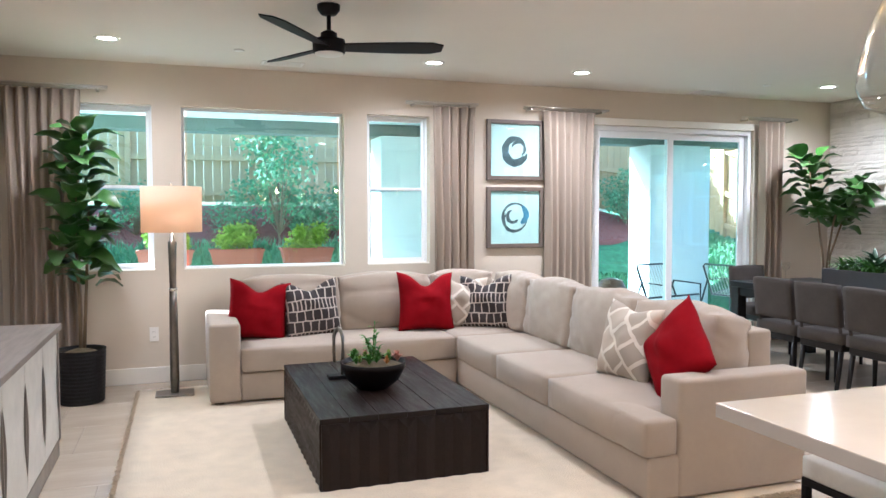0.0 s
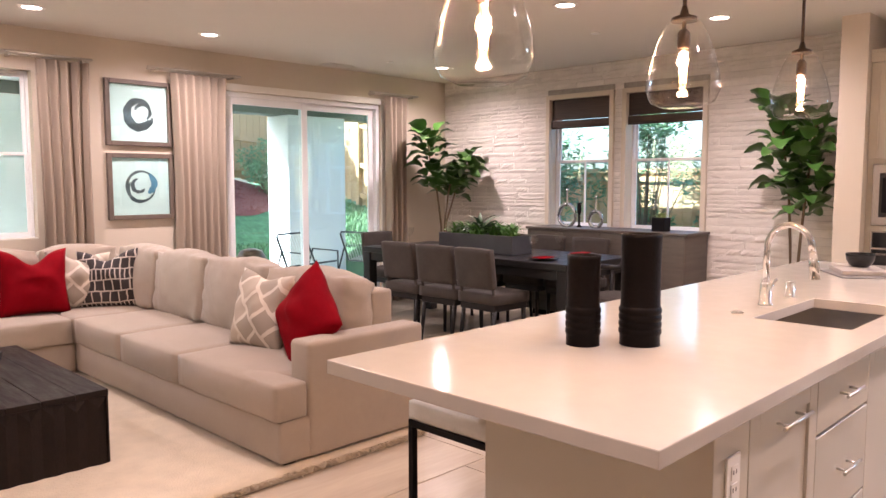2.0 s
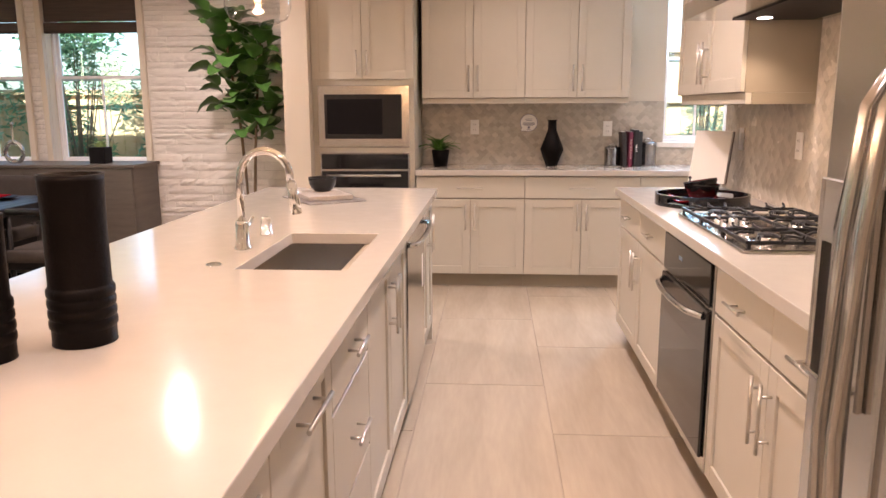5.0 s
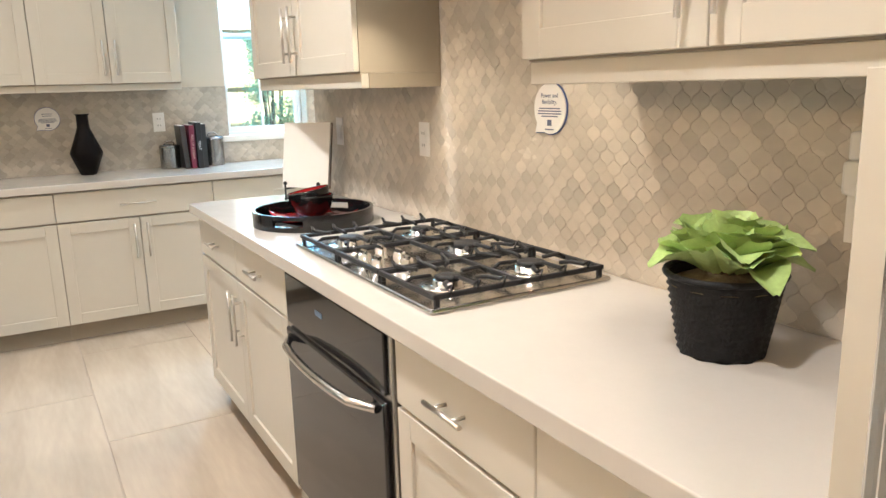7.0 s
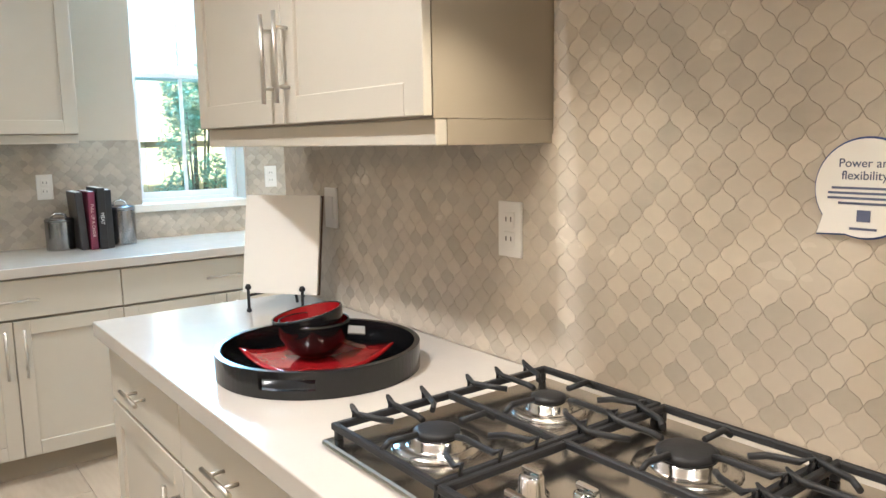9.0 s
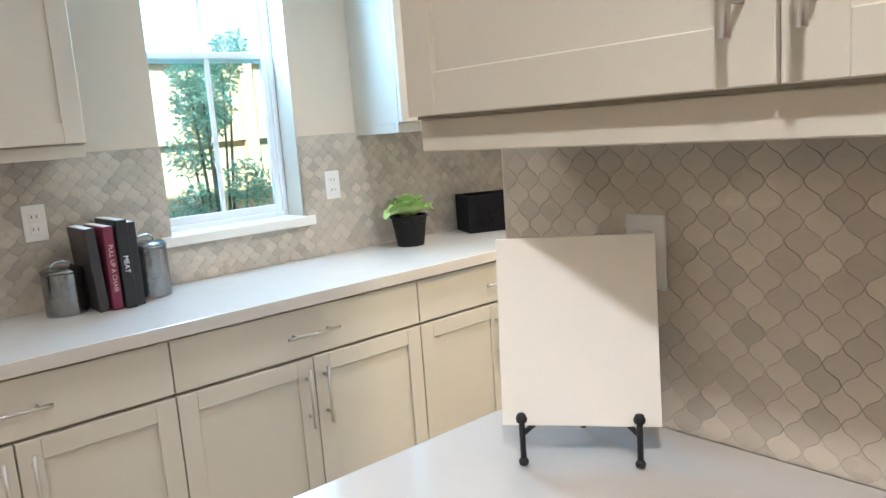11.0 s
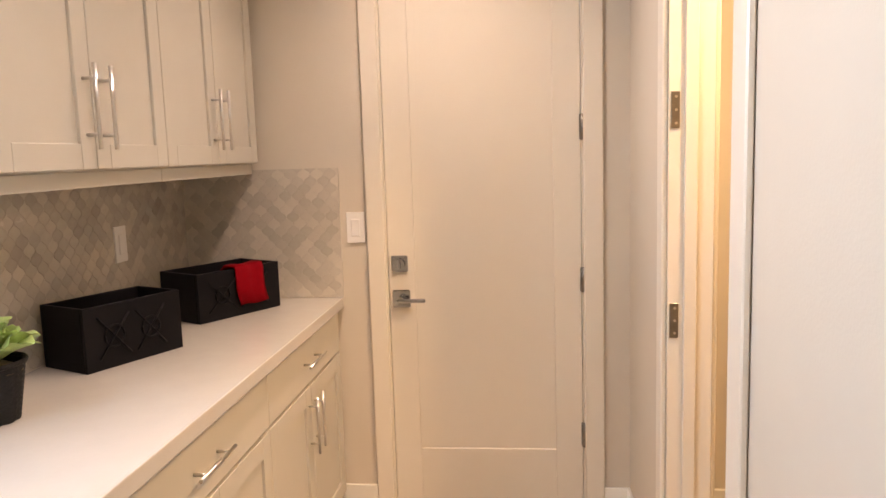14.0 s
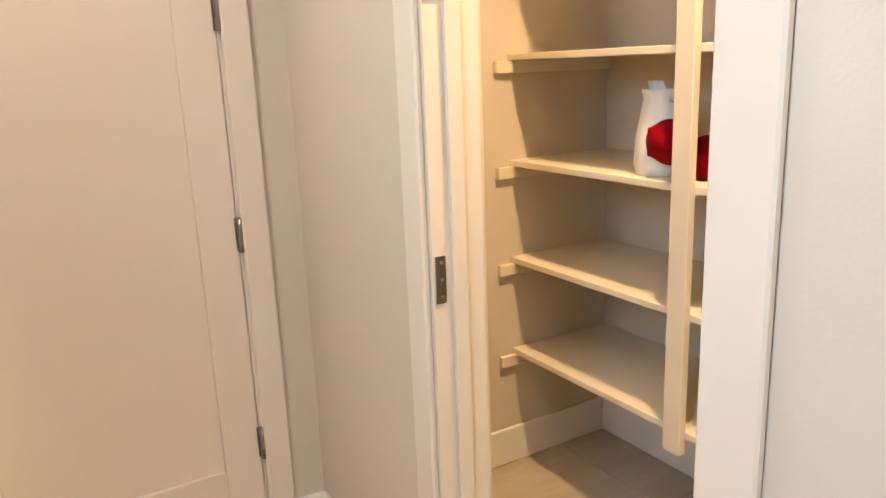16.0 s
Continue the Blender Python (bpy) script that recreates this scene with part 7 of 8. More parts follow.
pb_.rotation_euler = (0, 0, radians(-120))
part("handle", tube(bmesh.new(), [(0.02, 0.05, 0.20), (0.03, 0.09, 0.19), (0.04, 0.105, 0.14), (0.03, 0.085, 0.08), (0.02, 0.06, 0.06)], 0.007, 8), M_WHITE, pi)
rc = cushion(bmesh.new(), 5.44, 5.51, -1.76, -1.62, 1.087, 1.18, 0.02, 8, 3, 3)
tagged(part("red_fabric", rc, M_RED), "crumpled red fabric beside the pitcher", "cloth")
tagged(part("red_bow", cushion(bmesh.new(), 5.51, 5.57, -1.83, -1.72, 1.14, 1.22, 0.02, 8, 3, 5), M_RED), "red fabric bow against the pitcher", "cloth")


# ---- outside ----


def ground_z(x, y):
    north = -0.1 + 1.65 * min(max((y - 11.2) / 2.8, 0), 1)
    east = -0.1 + 1.42 * min(max((y - 8.5) / 5.3, 0), 1)
    k = min(max((x - 8.3) / 0.9, 0), 1)
    return north * (1 - k) + east * k + 0.02 * noise.noise(Vector((x * 0.8, y * 0.8, 0)))


def sheet(xs, ys, lift=0.0, rough=0.0):
    bm = bmesh.new()
    g = [[bm.verts.new((x, y, ground_z(x, y) + lift + rough * noise.noise(Vector((x * 7, y * 7, 3))))) for x in xs] for y in ys]
    for a, b in zip(g, g[1:]):
        for i in range(len(xs) - 1):
            bm.faces.new((a[i], a[i + 1], b[i + 1], b[i])).smooth = True
    return bm


def steps(a, b, n):
    return [a + (b - a) * i / n for i in range(n + 1)]


structure("ground", sheet([-300, -80, -30, -10] + steps(-4, 12, 64) + [20, 60, 300], [-300, -80, -20, -6, 0, 5] + steps(8, 15, 40) + [20, 60, 300]), M_GRASS, "green lawn and planted slope behind the house")
structure("mulch_bed", sheet(steps(-4, 10.3, 90), steps(12.75, 13.95, 12), 0.012, 0.02), M_MULCH, "red-brown bark mulch on the slope")
structure("patio", bbox(-1.2, 9.3, 7.905, 11.15, -0.16, -0.03, bev=0.01), M_CONC, "plain concrete patio slab")
structure("patio_soffit", bbox(-1.2, 9.3, 7.91, 11.2, 2.56, 2.72, bev=0.01), M_STUCCO, "white stucco patio roof soffit")
structure("patio_beam", bbox(-1.2, 9.3, 10.55, 10.85, 2.40, 2.5595, bev=0.006), M_BEAM, "grey-green painted patio beam")
for x0, x1 in ((3.42, 4.35), (7.45, 8.5)):
    structure("patio_pier", bbox(x0, x1, 10.4, 10.95, -0.029, 2.399, bev=0.012, seg=2), M_STUCCO, "thick white stucco pier under the patio roof")
structure("seat_wall", bbox(-0.8, 3.1, 9.2, 9.62, -0.03, 0.82, bev=0.015, seg=2), M_STUCCO, "low white stucco seat wall")
structure("path_edging", bbox(4.4, 7.4, 12.02, 12.12, 0.2, 0.52, bev=0.01), M_CONC, "pale concrete edging across the slope")

rg_ = random.Random(77)


def fence(name, axis, fixed, a0, a1, height, label):
    """Cedar board fence with posts, rails and a cap, following the ground."""
    t = thing(name, label, "fence")
    bw = 0.143
    me = to_mesh("board", bbox(0.002, bw - 0.002, -0.009, 0.009, 0.0, height, bev=0.003), M_FENCE)
    n = int((a1 - a0) / bw)
    for k in range(n):
        a = a0 + k * bw
        x, y = (a, fixed) if axis == "x" else (fixed, a)
        o = new("board", me)
        o.parent = t
        o.matrix_world = pose(x, y, ground_z(x, y) + 0.04 + rg_.uniform(-0.006, 0.006), 0, 0, (0 if axis == "x" else 90) + rg_.uniform(-0.4, 0.4))
    seg = 2.0
    m = int((a1 - a0) / seg)
    inn = -0.055
    for k in range(m + 1):
        a = a0 + k * seg
        x, y = (a, fixed + inn) if axis == "x" else (fixed + inn, a)
        g = ground_z(x, y)
        part("post", bbox(x - 0.045, x + 0.045, y - 0.045, y + 0.045, g - 0.2, g + height + 0.12, bev=0.006), M_FENCE, t)
        if k == m:
            break
        b = a + seg
        x1, y1 = (b, fixed + inn) if axis == "x" else (fixed + inn, b)
        g1 = ground_z(x1, y1)
        for h, w in ((0.22, 0.045), (0.80, 0.045), (1.55, 0.03), (height + 0.05, 0.03)):
            bm = bmesh.new()
            vs = []
            for px, py, pg in ((x, y, g), (x1, y1, g1)):
                for dd in (-0.02, 0.044):
                    for zz in (-w, w):
                        vs.append(bm.verts.new((px + (dd if axis == "y" else 0), py + (dd if axis == "x" else 0), pg + h + zz)))
            for f in ((0, 1, 3, 2), (4, 6, 7, 5), (0, 4, 5, 1), (2, 3, 7, 6), (1, 5, 7, 3), (0, 2, 6, 4)):
                bm.faces.new([vs[i] for i in f])
            bmesh.ops.recalc_face_normals(bm, faces=bm.faces)
            part("fence_rail", bm, M_FENCE, t)


fence("garden_fence", "x", 14.0, -3.8, 10.35, 1.75, "honey-coloured cedar board fence on top of the slope")
fence("garden_fence", "y", 10.5, -3.6, 2.4, 2.05, "tall honey-coloured cedar board fence by the kitchen window")
fence("garden_fence", "y", 10.5, 2.45, 14.0, 1.62, "honey-coloured cedar board fence along the side yard")


def leaf_cloud(centres, n, size, aspect, rng, flat=0.6):
    """Many small folded leaves scattered through uneven clumps."""
    vs, fs = [], []
    for k in range(n):
        c, r = centres[rng.randrange(len(centres))]
        d = Vector((rng.gauss(0, 1), rng.gauss(0, 1), rng.gauss(0, 1)))
        p = c + d.normalized() * r * rng.uniform(0.25, 1.0) ** 0.6
        q = Vector((rng.gauss(0, 1), rng.gauss(0, 1), rng.gauss(0, flat)))
        q.normalize()
        s = q.cross(Vector((rng.gauss(0, 1), rng.gauss(0, 1), rng.gauss(0, 1))))
        s.normalize()
        up = q.cross(s)
        L = size * rng.uniform(0.6, 1.3)
        w = L * aspect
        i = len(vs)
        vs += [p, p + q * L * 0.45 + s * w - up * w * 0.3, p + q * L, p + q * L * 0.45 - s * w - up * w * 0.3, p + q * L * 0.5]
        fs += [(i, i + 1, i + 4), (i + 1, i + 2, i + 4), (i + 2, i + 3, i + 4), (i + 3, i, i + 4)]
    return vs, fs


def from_lists(name, vs, fs, material, parent=None):
    me = bpy.data.meshes.new(name)
    me.from_pydata([tuple(v) for v in vs], [], fs)
    me.materials.append(material)
    ob = new(name, me)
    if parent is not None:
        ob.parent = parent
    return ob


def bush(name, x, y, r, h, n, size, aspect, material, label, category="shrub", seed=1, z=None, trunk=0.0, group=""):
    """Woody plant: trunk or stems with limbs, and a crown of loose leaf clumps."""
    rng = random.Random(seed)
    z = ground_z(x, y) if z is None else z
    t = thing(name, label, category, pose(x, y, z), group)
    cl = []
    limbs = bmesh.new()
    tb = bmesh.new()
    if trunk:
        tube(tb, [(0, 0, -0.05), (0.02, 0.01, trunk * 0.5), (-0.01, 0.02, trunk), (0, 0, trunk + (h - trunk) * 0.5)], 0.035, 7, taper=0.4)
    for k in range(14):
        a = 2 * math.pi * (k + rng.uniform(-0.3, 0.3)) / 4.7
        f = rng.uniform(0.05, 1.0)
        rr = r * rng.uniform(0.35, 0.8) * (1.1 - 0.5 * f)
        c = Vector((rr * math.cos(a), rr * math.sin(a), trunk + (h - trunk) * (0.15 + 0.72 * f)))
        cl.append((c, r * rng.uniform(0.32, 0.55)))
        base = Vector((0, 0, trunk * 0.85 if trunk else 0.0))
        tube(limbs, [base, base.lerp(c, 0.5) + Vector((0, 0, 0.04)), c], 0.012, 5, taper=0.4)
    if trunk:
        part("trunk", tb, M_BARK, t)
    part("limbs", limbs, M_BARK, t)
    vs, fs = leaf_cloud(cl, n, size, aspect, rng)
    cr = from_lists("crown", vs, fs, material, t)
    cr["kind"] = "stuff"
    return t


bush("rose_tree", 2.4, 12.7, 0.72, 2.1, 2600, 0.07, 0.36, M_SHRUB, "leafy climbing rose on a slim trunk in the slope bed", "tree", 3, trunk=0.35)
bush("shrub", 3.15, 13.0, 0.62, 0.95, 2200, 0.06, 0.35, M_SHRUB, "rounded green shrub on the slope", seed=4)
bush("shrub", 1.75, 13.2, 0.45, 0.55, 1100, 0.055, 0.25, M_SHRUB, "low grey-green shrub on the slope", seed=5)
bush("shrub", 0.35, 13.2, 0.5, 0.8, 1200, 0.06, 0.3, M_SHRUB, "rounded green shrub on the slope", seed=6)
bush("shrub", 8.9, 13.3, 0.6, 1.15, 2200, 0.06, 0.3, M_SHRUB, "rounded green shrub on the slope", seed=7)
bush("shrub", 7.0, 13.3, 0.5, 0.8, 1400, 0.06, 0.3, M_SHRUB, "rounded green shrub on the slope", seed=8)
bush("young_tree", 8.0, 15.6, 1.5, 3.4, 2600, 0.13, 0.3, M_SHRUB, "young green tree beyond the fence", "tree", 9, trunk=1.0)
bush("young_tree", 2.6, 16.2, 1.6, 3.0, 2400, 0.13, 0.3, M_SHRUB, "young green tree beyond the fence", "tree", 10, trunk=1.0)
bush("willow_bush", 9.55, 5.75, 0.75, 2.75, 3600, 0.10, 0.12, M_SHRUB, "feathery green shrub by the side fence", "shrub", 11, trunk=0.5)
bush("willow_bush", 9.55, 4.2, 0.70, 2.75, 3400, 0.10, 0.12, M_SHRUB, "feathery green shrub by the side fence", "shrub", 12, trunk=0.5)
bush("willow_bush", 9.6, 7.3, 0.70, 2.5, 1800, 0.13, 0.11, M_SHRUB, "feathery green shrub by the side fence", "shrub", 13, trunk=0.5)
bush("olive_bush", 8.85, -0.58, 0.29, 2.4, 7500, 0.034, 0.17, M_OLIVE, "fine-leaved olive-green bush by the side fence", "shrub", 14, trunk=0.4)
bush("olive_bush", 9.6, -1.75, 0.5, 2.1, 9000, 0.034, 0.17, M_OLIVE, "fine-leaved olive-green bush by the side fence", "shrub", 15, trunk=0.4)


def blades(name, x0, x1, y0, y1, n, h, seed, material, label):
    """Tufts of thin upright blades over a stretch of ground."""
    rng = random.Random(seed)
    vs, fs = [], []
    for k in range(n):
        x, y = rng.uniform(x0, x1), rng.uniform(y0, y1)
        z = ground_z(x, y) - 0.01
        a = rng.uniform(0, 6.28)
        hh = h * rng.uniform(0.5, 1.2)
        lx, ly = hh * 0.5 * rng.gauss(0, 0.7), hh * 0.5 * rng.gauss(0, 0.7)
        wx, wy = 0.012 * math.cos(a), 0.012 * math.sin(a)
        i = len(vs)
        vs += [(x - wx, y - wy, z), (x + wx, y + wy, z), (x + lx * 0.4 + wx, y + ly * 0.4 + wy, z + hh * 0.6), (x + lx * 0.4 - wx, y + ly * 0.4 - wy, z + hh * 0.6), (x + lx, y + ly, z + hh)]
        fs += [(i, i + 1, i + 2, i + 3), (i + 3, i + 2, i + 4)]
    tagged(from_lists(name, vs, fs, material), label, "ground cover", kind="stuff")


blades("ground_cover", -1.0, 7.4, 12.15, 12.8, 6000, 0.24, 31, M_SHRUB, "low bluish-green ground cover on the slope")
blades("lawn", 4.3, 10.3, 11.2, 12.0, 5000, 0.07, 32, M_SHRUB, "short green lawn beside the patio")
blades("side_grass", 9.2, 10.35, 3.6, 6.6, 2600, 0.75, 33, M_SHRUB, "tall green grass along the side fence")
blades("side_grass", 8.9, 10.35, 10.5, 12.6, 3000, 0.09, 34, M_SHRUB, "short green lawn by the side fence")

# trough planters on the seat wall
for k, px_ in enumerate((0.84, 1.56, 2.31)):
    t = thing("trough_planter", "terracotta trough planter with a lime-green shrub", "planter", pose(px_, 9.4, 0.8205), "planters on the seat wall")
    bm = bmesh.new()
    rings = []
    for hx, hy, z in ((0.235, 0.10, 0), (0.275, 0.125, 0.19), (0.285, 0.135, 0.19), (0.285, 0.135, 0.215), (0.262, 0.112, 0.215), (0.255, 0.105, 0.16)):
        rings.append([bm.verts.new((sx * hx, sy * hy, z)) for sx, sy in ((-1, -1), (1, -1), (1, 1), (-1, 1))])
    for a, b in zip(rings, rings[1:]):
        for i in range(4):
            bm.faces.new((a[i], a[(i + 1) % 4], b[(i + 1) % 4], b[i]))
    bm.faces.new(list(reversed(rings[0])))
    part("trough", bm, M_TERRA, t)
    part("soil", bbox(-0.254, 0.254, -0.104, 0.104, 0.14, 0.165), M_SOIL, t)
    rng = random.Random(50 + k)
    cl = [(Vector((rng.uniform(-0.15, 0.15), rng.uniform(-0.06, 0.06), rng.uniform(0.22, 0.40))), 0.10) for i in range(9)]
    vs, fs = leaf_cloud(cl, 1300, 0.045, 0.36, rng)
    from_lists("foliage", vs, fs, M_LIME, t)

# patio chairs and stool
M_WIRE = mat("dark_wire", (0.05, 0.06, 0.065), 0.4, 0.6, var=0.1)
pc = thing("patio_chair", "dark metal patio chair strung with pale cords", "chair", pose(6.80, 9.10, -0.03, 0, 0, 12), "patio chairs")
for sx in (-1, 1):
    part("side_frame", tube(bmesh.new(), [(sx * 0.29, -0.32, 0.005), (sx * 0.29, -0.31, 0.55), (sx * 0.29, 0.12, 0.56), (sx * 0.29, 0.34, 0.005)], 0.012, 8), M_WIRE, pc)
part("back_frame", tube(bmesh.new(), [(-0.27, 0.06, 0.36), (-0.26, 0.24, 0.74), (-0.22, 0.255, 0.77), (0.22, 0.255, 0.77), (0.26, 0.24, 0.74), (0.27, 0.06, 0.36)], 0.012, 8), M_WIRE, pc)
part("seat_frame", tube(bmesh.new(), [(-0.27, 0.06, 0.36), (-0.27, -0.30, 0.42), (0.27, -0.30, 0.42), (0.27, 0.06, 0.36), (-0.27, 0.06, 0.36)], 0.012, 8), M_WIRE, pc)
for k in range(11):
    x = -0.24 + 0.048 * k
    part("cord", tube(bmesh.new(), [(x, 0.25, 0.765), (x, 0.07, 0.37), (x, -0.30, 0.425)], 0.005, 6), M_BONE, pc)
copy_thing(pc, pose(7.75, 9.0, -0.03, 0, 0, 100))
tagged(part("garden_stool", lathe(bmesh.new(), [(0.13, -0.03), (0.19, 0.08), (0.215, 0.28), (0.19, 0.48), (0.13, 0.585), (0.05, 0.61), (0.001, 0.612)], 28, (5.98, 9.05)), mat("brown_glaze", (0.20, 0.10, 0.06), 0.3, var=0.3, scale=8)), "round brown glazed garden stool on the patio", "stool")

# ---- arabesque wall tiles ----
TW, TH, TT = 0.052, 0.055, 0.0092


def lantern_outline(shrink=0.0, n=4):
    """Pointed tile with S-curved edges that locks into its neighbours."""
    pts = []
    corners = ((0, TH / 2), (TW / 2, 0), (0, -TH / 2), (-TW / 2, 0))
    for e in range(4):
        p, q = Vector(corners[e]), Vector(corners[(e + 1) % 4])
        d = q - p
        nrm = Vector((-d.y, d.x)).normalized()
        side = 1 if e % 2 == 0 else -1
        for i in range(n):
            f = i / n
            pts.append(p + d * f + nrm * side * -0.0025 * math.sin(2 * math.pi * f))
    return [v * (1 - shrink) for v in pts]


def tile_geometry():
    o, m, b = lantern_outline(0.028), lantern_outline(0.006), lantern_outline(0.006)
    n = len(o)
    vs = [(p.x, p.y, TT) for p in o] + [(p.x, p.y, TT - 0.0010) for p in m] + [(p.x, p.y, 0.0) for p in b] + [(0, 0, TT + 0.0006)]
    fs = [(i, (i + 1) % n, 3 * n) for i in range(n)]
    for r in (0, 1):
        fs += [(r * n + i, (r + 1) * n + i, (r + 1) * n + (i + 1) % n, r * n + (i + 1) % n) for i in range(n)]
    fs = [tuple(reversed(f)) for f in fs]
    return vs, fs


TV, TF = tile_geometry()
tile_mesh = bpy.data.meshes.new("tile")
tile_mesh.from_pydata(TV, [], TF)
tile_mesh.materials.append(M_TILE)


def tile_area(host, to_world, rects, near, budget, seed):
    """Tiles over rectangles (u, v) of one wall: whole ones near the camera's way as pieces, the others and the cut ones joined."""
    rng = random.Random(seed)
    rest_v, rest_f = [], []
    count = 0
    done = set()
    ring = lantern_outline(0.0)

    def whole(u, v):
        return all(any(a0 - 1e-6 <= u + p.x <= a1 + 1e-6 and b0 - 1e-6 <= v + p.y <= b1 + 1e-6 for a0, a1, b0, b1 in rects) for p in ring)

    for u0, u1, v0, v1 in rects:
        cut = bmesh.new()
        for r in range(int(v0 / (TH / 2)) - 1, int(v1 / (TH / 2)) + 2):
            v = r * TH / 2
            for c in range(int(u0 / TW) - 2, int(u1 / TW) + 3):
                u = (c + 0.5 * (r % 2)) * TW
                if u < u0 - TW / 2 or u > u1 + TW / 2 or v < v0 - TH / 2 or v > v1 + TH / 2:
                    continue
                inside = whole(u, v)
                if inside and (r, c) in done:
                    continue
                done.add((r, c))
                m = to_world @ Matrix.Translation((u, v, 0)) @ pose(0, 0, 0, rng.uniform(-1.5, 1.5), rng.uniform(-1.5, 1.5), 0)
                if inside and near(u, v) and count < budget:
                    o = new("tile", tile_mesh)
                    o.parent = host
                    o.matrix_world = m
                    count += 1
                elif inside:
                    i = len(rest_v)
                    rest_v += [m @ Vector(p) for p in TV]
                    rest_f += [tuple(i + a for a in f) for f in TF]
                else:
                    ml = Matrix.Translation((u, v, 0))
                    q = [cut.verts.new(ml @ Vector(p)) for p in TV]
                    for f in TF:
                        cut.faces.new([q[a] for a in f])
        for co, no in (((u0, 0, 0), (-1, 0, 0)), ((u1, 0, 0), (1, 0, 0)), ((0, v0, 0), (0, -1, 0)), ((0, v1, 0), (0, 1, 0))):
            bmesh.ops.bisect_plane(cut, geom=cut.verts[:] + cut.edges[:] + cut.faces[:], plane_co=co, plane_no=no, clear_outer=True)
        cut.verts.index_update()
        i = len(rest_v)
        rest_v += [to_world @ v.co for v in cut.verts]
        rest_f += [tuple(i + v.index for v in f.verts) for f in cut.faces]
        cut.free()
    o = from_lists("tile_rest", rest_v, rest_f, M_TILE, host)
    o["kind"] = "stuff"


def basis(origin, u, n):
    u, n = Vector(u), Vector(n)
    v = n.cross(u)
    return Matrix(((u.x, v.x, n.x, origin[0]), (u.y, v.y, n.y, origin[1]), (u.z, v.z, n.z, origin[2]), (0, 0, 0, 1)))


# range wall: u runs west from x = 0 so that v is up
host = structure("backsplash_range", bbox(3.235, 6.30, 0.0005, 0.0108, 0.9155, 1.40), M_TGROUT, "taupe arabesque tile backsplash behind the hob")
bm = bbox(4.153, 5.082, 0.0006, 0.0108, 1.4005, 2.688)
part("grout_bed", bm, M_TGROUT, host)
tile_area(host, basis((0, 0.003, 0), (-1, 0, 0), (0, 1, 0)), [(-6.30, -3.235, 0.9155, 1.408), (-5.082, -4.153, 1.408, 2.688)], lambda u, v: -6.1 < u < -4.0 and v < 1.75, 300, 5)
host = structure("backsplash_window_wall", bbox(XK - 0.0108, XK - 0.0005, -2.409, -0.632, 0.9155, 1.425), M_TGROUT, "taupe arabesque tile backsplash along the window wall")
part("grout_bed", bbox(XK - 0.0108, XK - 0.0005, -0.631, 0.03, 0.9155, 1.063), M_TGROUT, host)
part("grout_bed", bbox(XK - 0.0108, XK - 0.0005, 0.031, 1.955, 0.9155, 1.425), M_TGROUT, host)
tile_area(host, basis((XK - 0.003, 0, 0), (0, -1, 0), (-1, 0, 0)), [(0.588, 2.397, 0.9155, 1.425), (0.015, 0.588, 0.9155, 1.063), (-1.955, 0.015, 0.9155, 1.425)], lambda u, v: u > -0.9, 300, 6)
host = structure("backsplash_end", bbox(7.43, XK - 0.0125, YS + 0.0005, YS + 0.0108, 0.9155, 1.425), M_TGROUT, "taupe arabesque tile backsplash beside the door")
tile_area(host, basis((0, YS + 0.003, 0), (-1, 0, 0), (0, 1, 0)), [(-(XK - 0.0125), -7.43, 0.9155, 1.425)], lambda u, v: True, 300, 7)

# ---- ledger stone wall ----
rs_ = random.Random(9)


def stone_unit(seed):
    rng = random.Random(seed)
    nx, nz = 6, 3
    vs = []
    for j in range(nz + 1):
        for i in range(nx + 1):
            e = 0.25 if i in (0, nx) or j in (0, nz) else 0.0
            vs.append((i / nx, j / nz, 1.0 - e - 0.30 * rng.random()))
    fs = []
    w = nx + 1
    for j in range(nz):
        for i in range(nx):
            a = j * w + i
            fs.append((a, a + 1, a + w + 1, a + w))
    edge = [i for i in range(w)] + [j * w + nx for j in range(1, nz + 1)] + [nz * w + i for i in range(nx - 1, -1, -1)] + [j * w for j in range(nz - 1, 0, -1)]
    k = len(vs)
    vs += [(vs[i][0], vs[i][1], 0.0) for i in edge]
    m = len(edge)
    fs += [(edge[i], k + i, k + (i + 1) % m, edge[(i + 1) % m]) for i in range(m)]
    return vs, fs


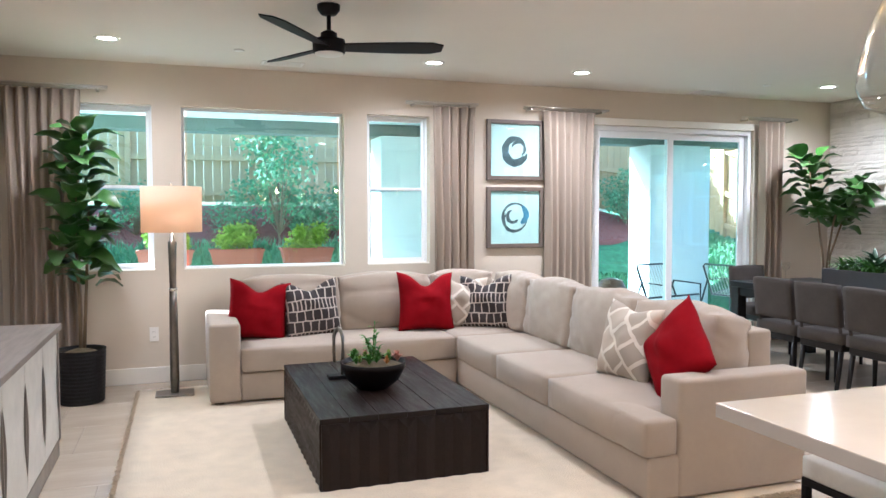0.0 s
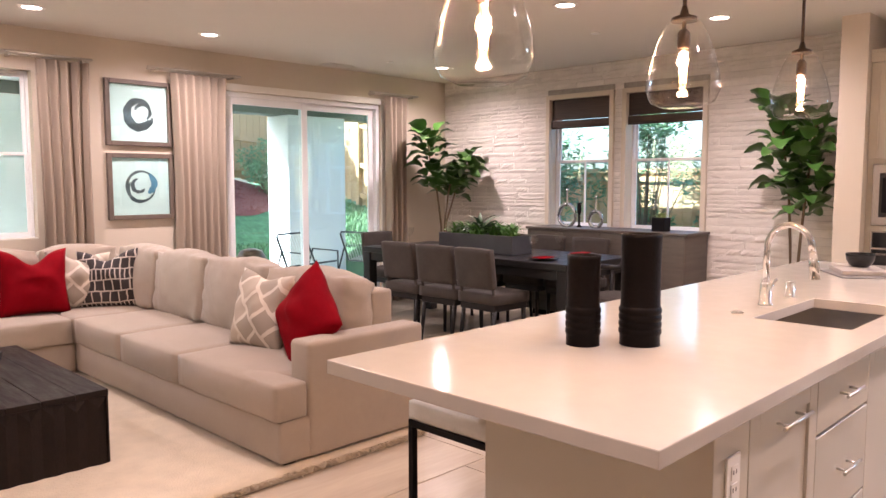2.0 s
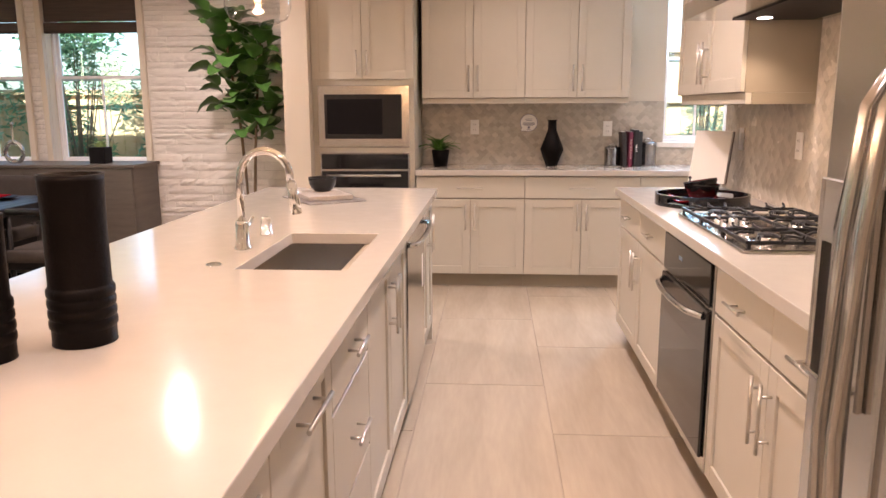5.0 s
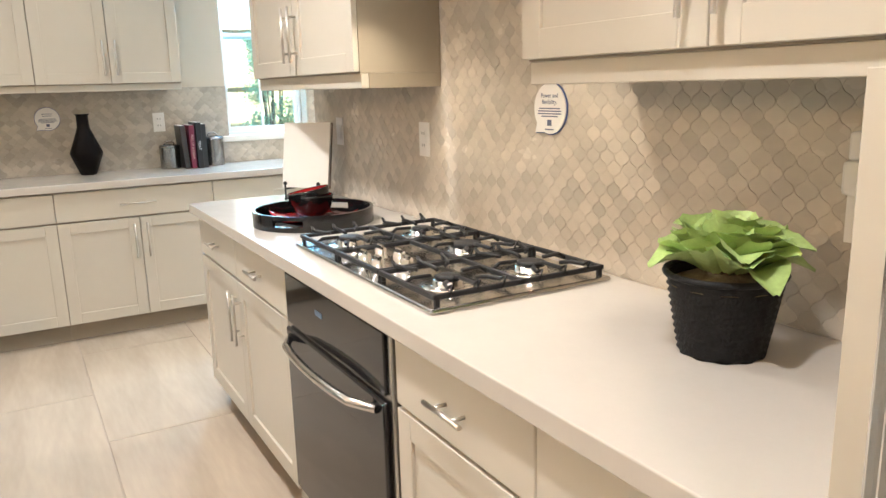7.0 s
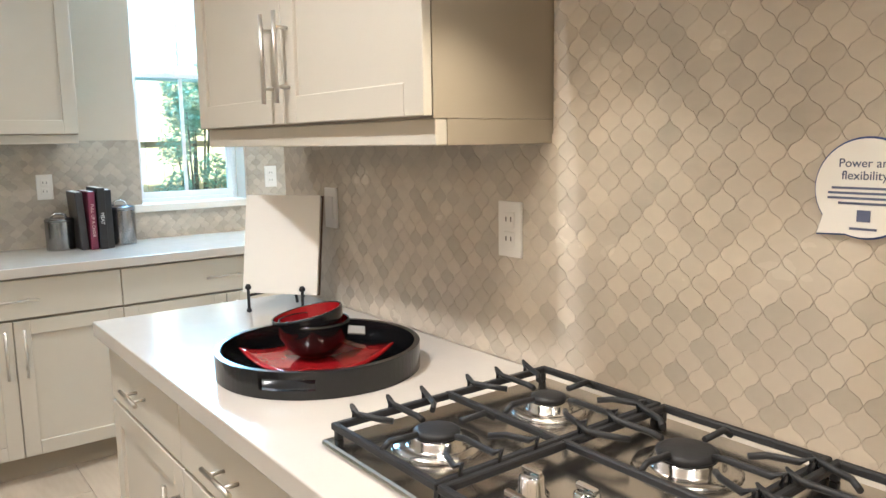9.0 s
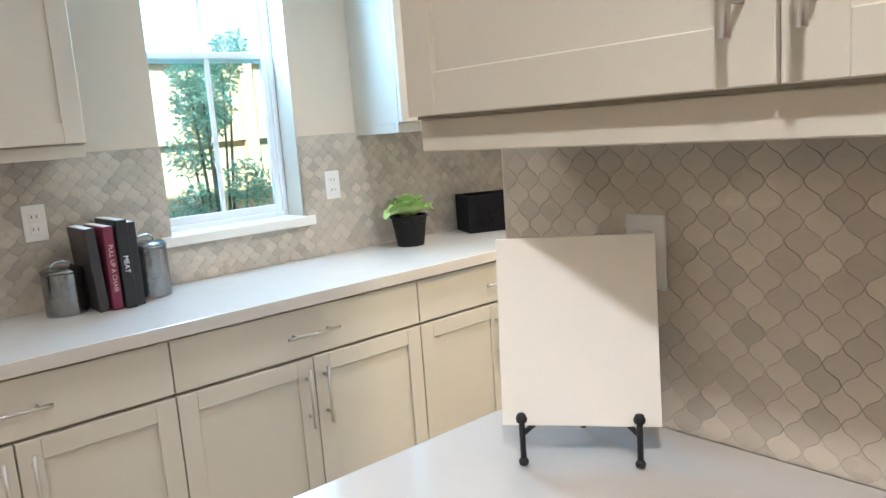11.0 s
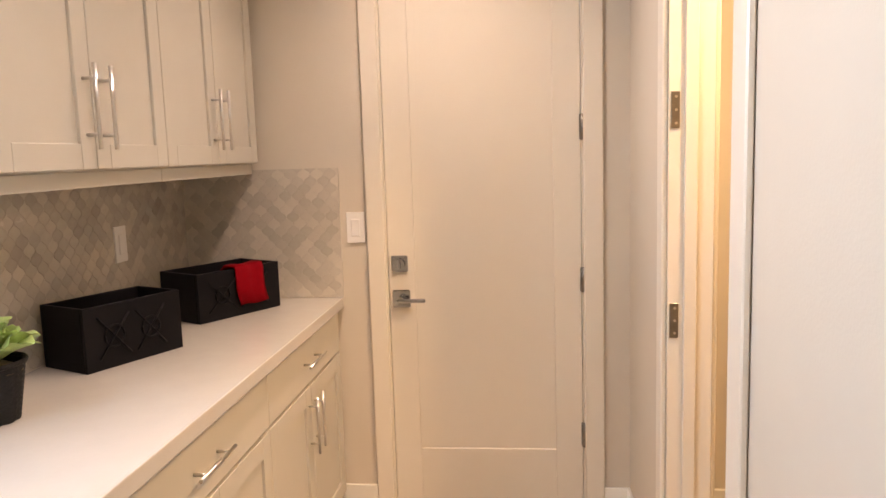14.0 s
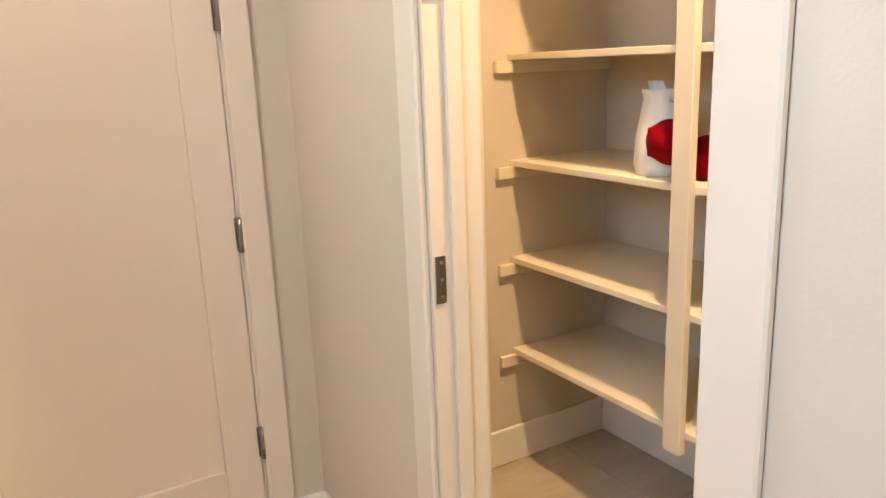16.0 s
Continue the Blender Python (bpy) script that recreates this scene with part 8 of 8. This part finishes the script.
UNITS = [stone_unit(100 + k) for k in range(8)]
unit_mesh = []
for vs, fs in UNITS:
    me = bpy.data.meshes.new("stone")
    me.from_pydata(vs, [], fs)
    me.materials.append(M_STONE)
    unit_mesh.append(me)
back = bmesh.new()
cas = 0.05
spans = [(2.927, EB[0] - cas), (EB[1] + cas, EA[0] - cas), (EA[1] + cas, 7.714)]
mids = [(EB[0] - cas, EB[1] + cas, EB[2], EB[3]), (EA[0] - cas, EA[1] + cas, EA[2], EA[3])]
host = None
beds = [(a, b, 0.001, CEIL - 0.001) for a, b in spans] + [(a, b, 0.001, z0 - cas) for a, b, z0, z1 in mids] + [(a, b, z1 + cas, CEIL - 0.001) for a, b, z0, z1 in mids]
for a, b, z0, z1 in beds:
    g = bbox(XE - 0.003, XE - 0.0005, a + 0.0005, b - 0.0005, z0, z1)
    if host is None:
        host = structure("stone_wall", g, M_GROUT, "pale ledger stone cladding on the dining wall")
    else:
        part("mortar_bed", g, M_GROUT, host)
rest_v, rest_f, count = [], [], 0
SB = basis((XE - 0.0025, 0, 0), (0, -1, 0), (-1, 0, 0))
z = 0.004
while z < CEIL - 0.02:
    hgt = min(rs_.choice((0.038, 0.045, 0.05, 0.06, 0.072)), CEIL - 0.003 - z)
    free = list(spans)
    for a, b, z0, z1 in mids:
        if z + hgt < z0 - cas or z > z1 + cas:
            free.append((a, b))
    free.sort()
    runs = []
    for a, b in free:
        if runs and abs(runs[-1][1] - a) < 1e-6:
            runs[-1][1] = b
        else:
            runs.append([a, b])
    for a, b in runs:
        y = a
        while y < b - 0.005:
            L = rs_.uniform(0.14, 0.52)
            if b - y - L < 0.1:
                L = b - y
            dep = 0.010 + 0.022 * rs_.random() ** 1.5
            k = rs_.randrange(8)
            m = SB @ Matrix.Translation((-(y + L) + 0.001, z + 0.0012, 0)) @ Matrix.Diagonal((L - 0.002, hgt - 0.0024, dep, 1))
            if y < 5.0 and 0.75 < z < 2.45 and count < 300:
                o = new("stone", unit_mesh[k])
                o.parent = host
                o.matrix_world = m
                count += 1
            else:
                vs, fs = UNITS[k]
                i = len(rest_v)
                rest_v += [m @ Vector(p) for p in vs]
                rest_f += [tuple(i + q for q in f) for f in fs]
            y += L
    z += hgt
o = from_lists("stone_rest", rest_v, rest_f, M_STONE, host)
o["kind"] = "stuff"
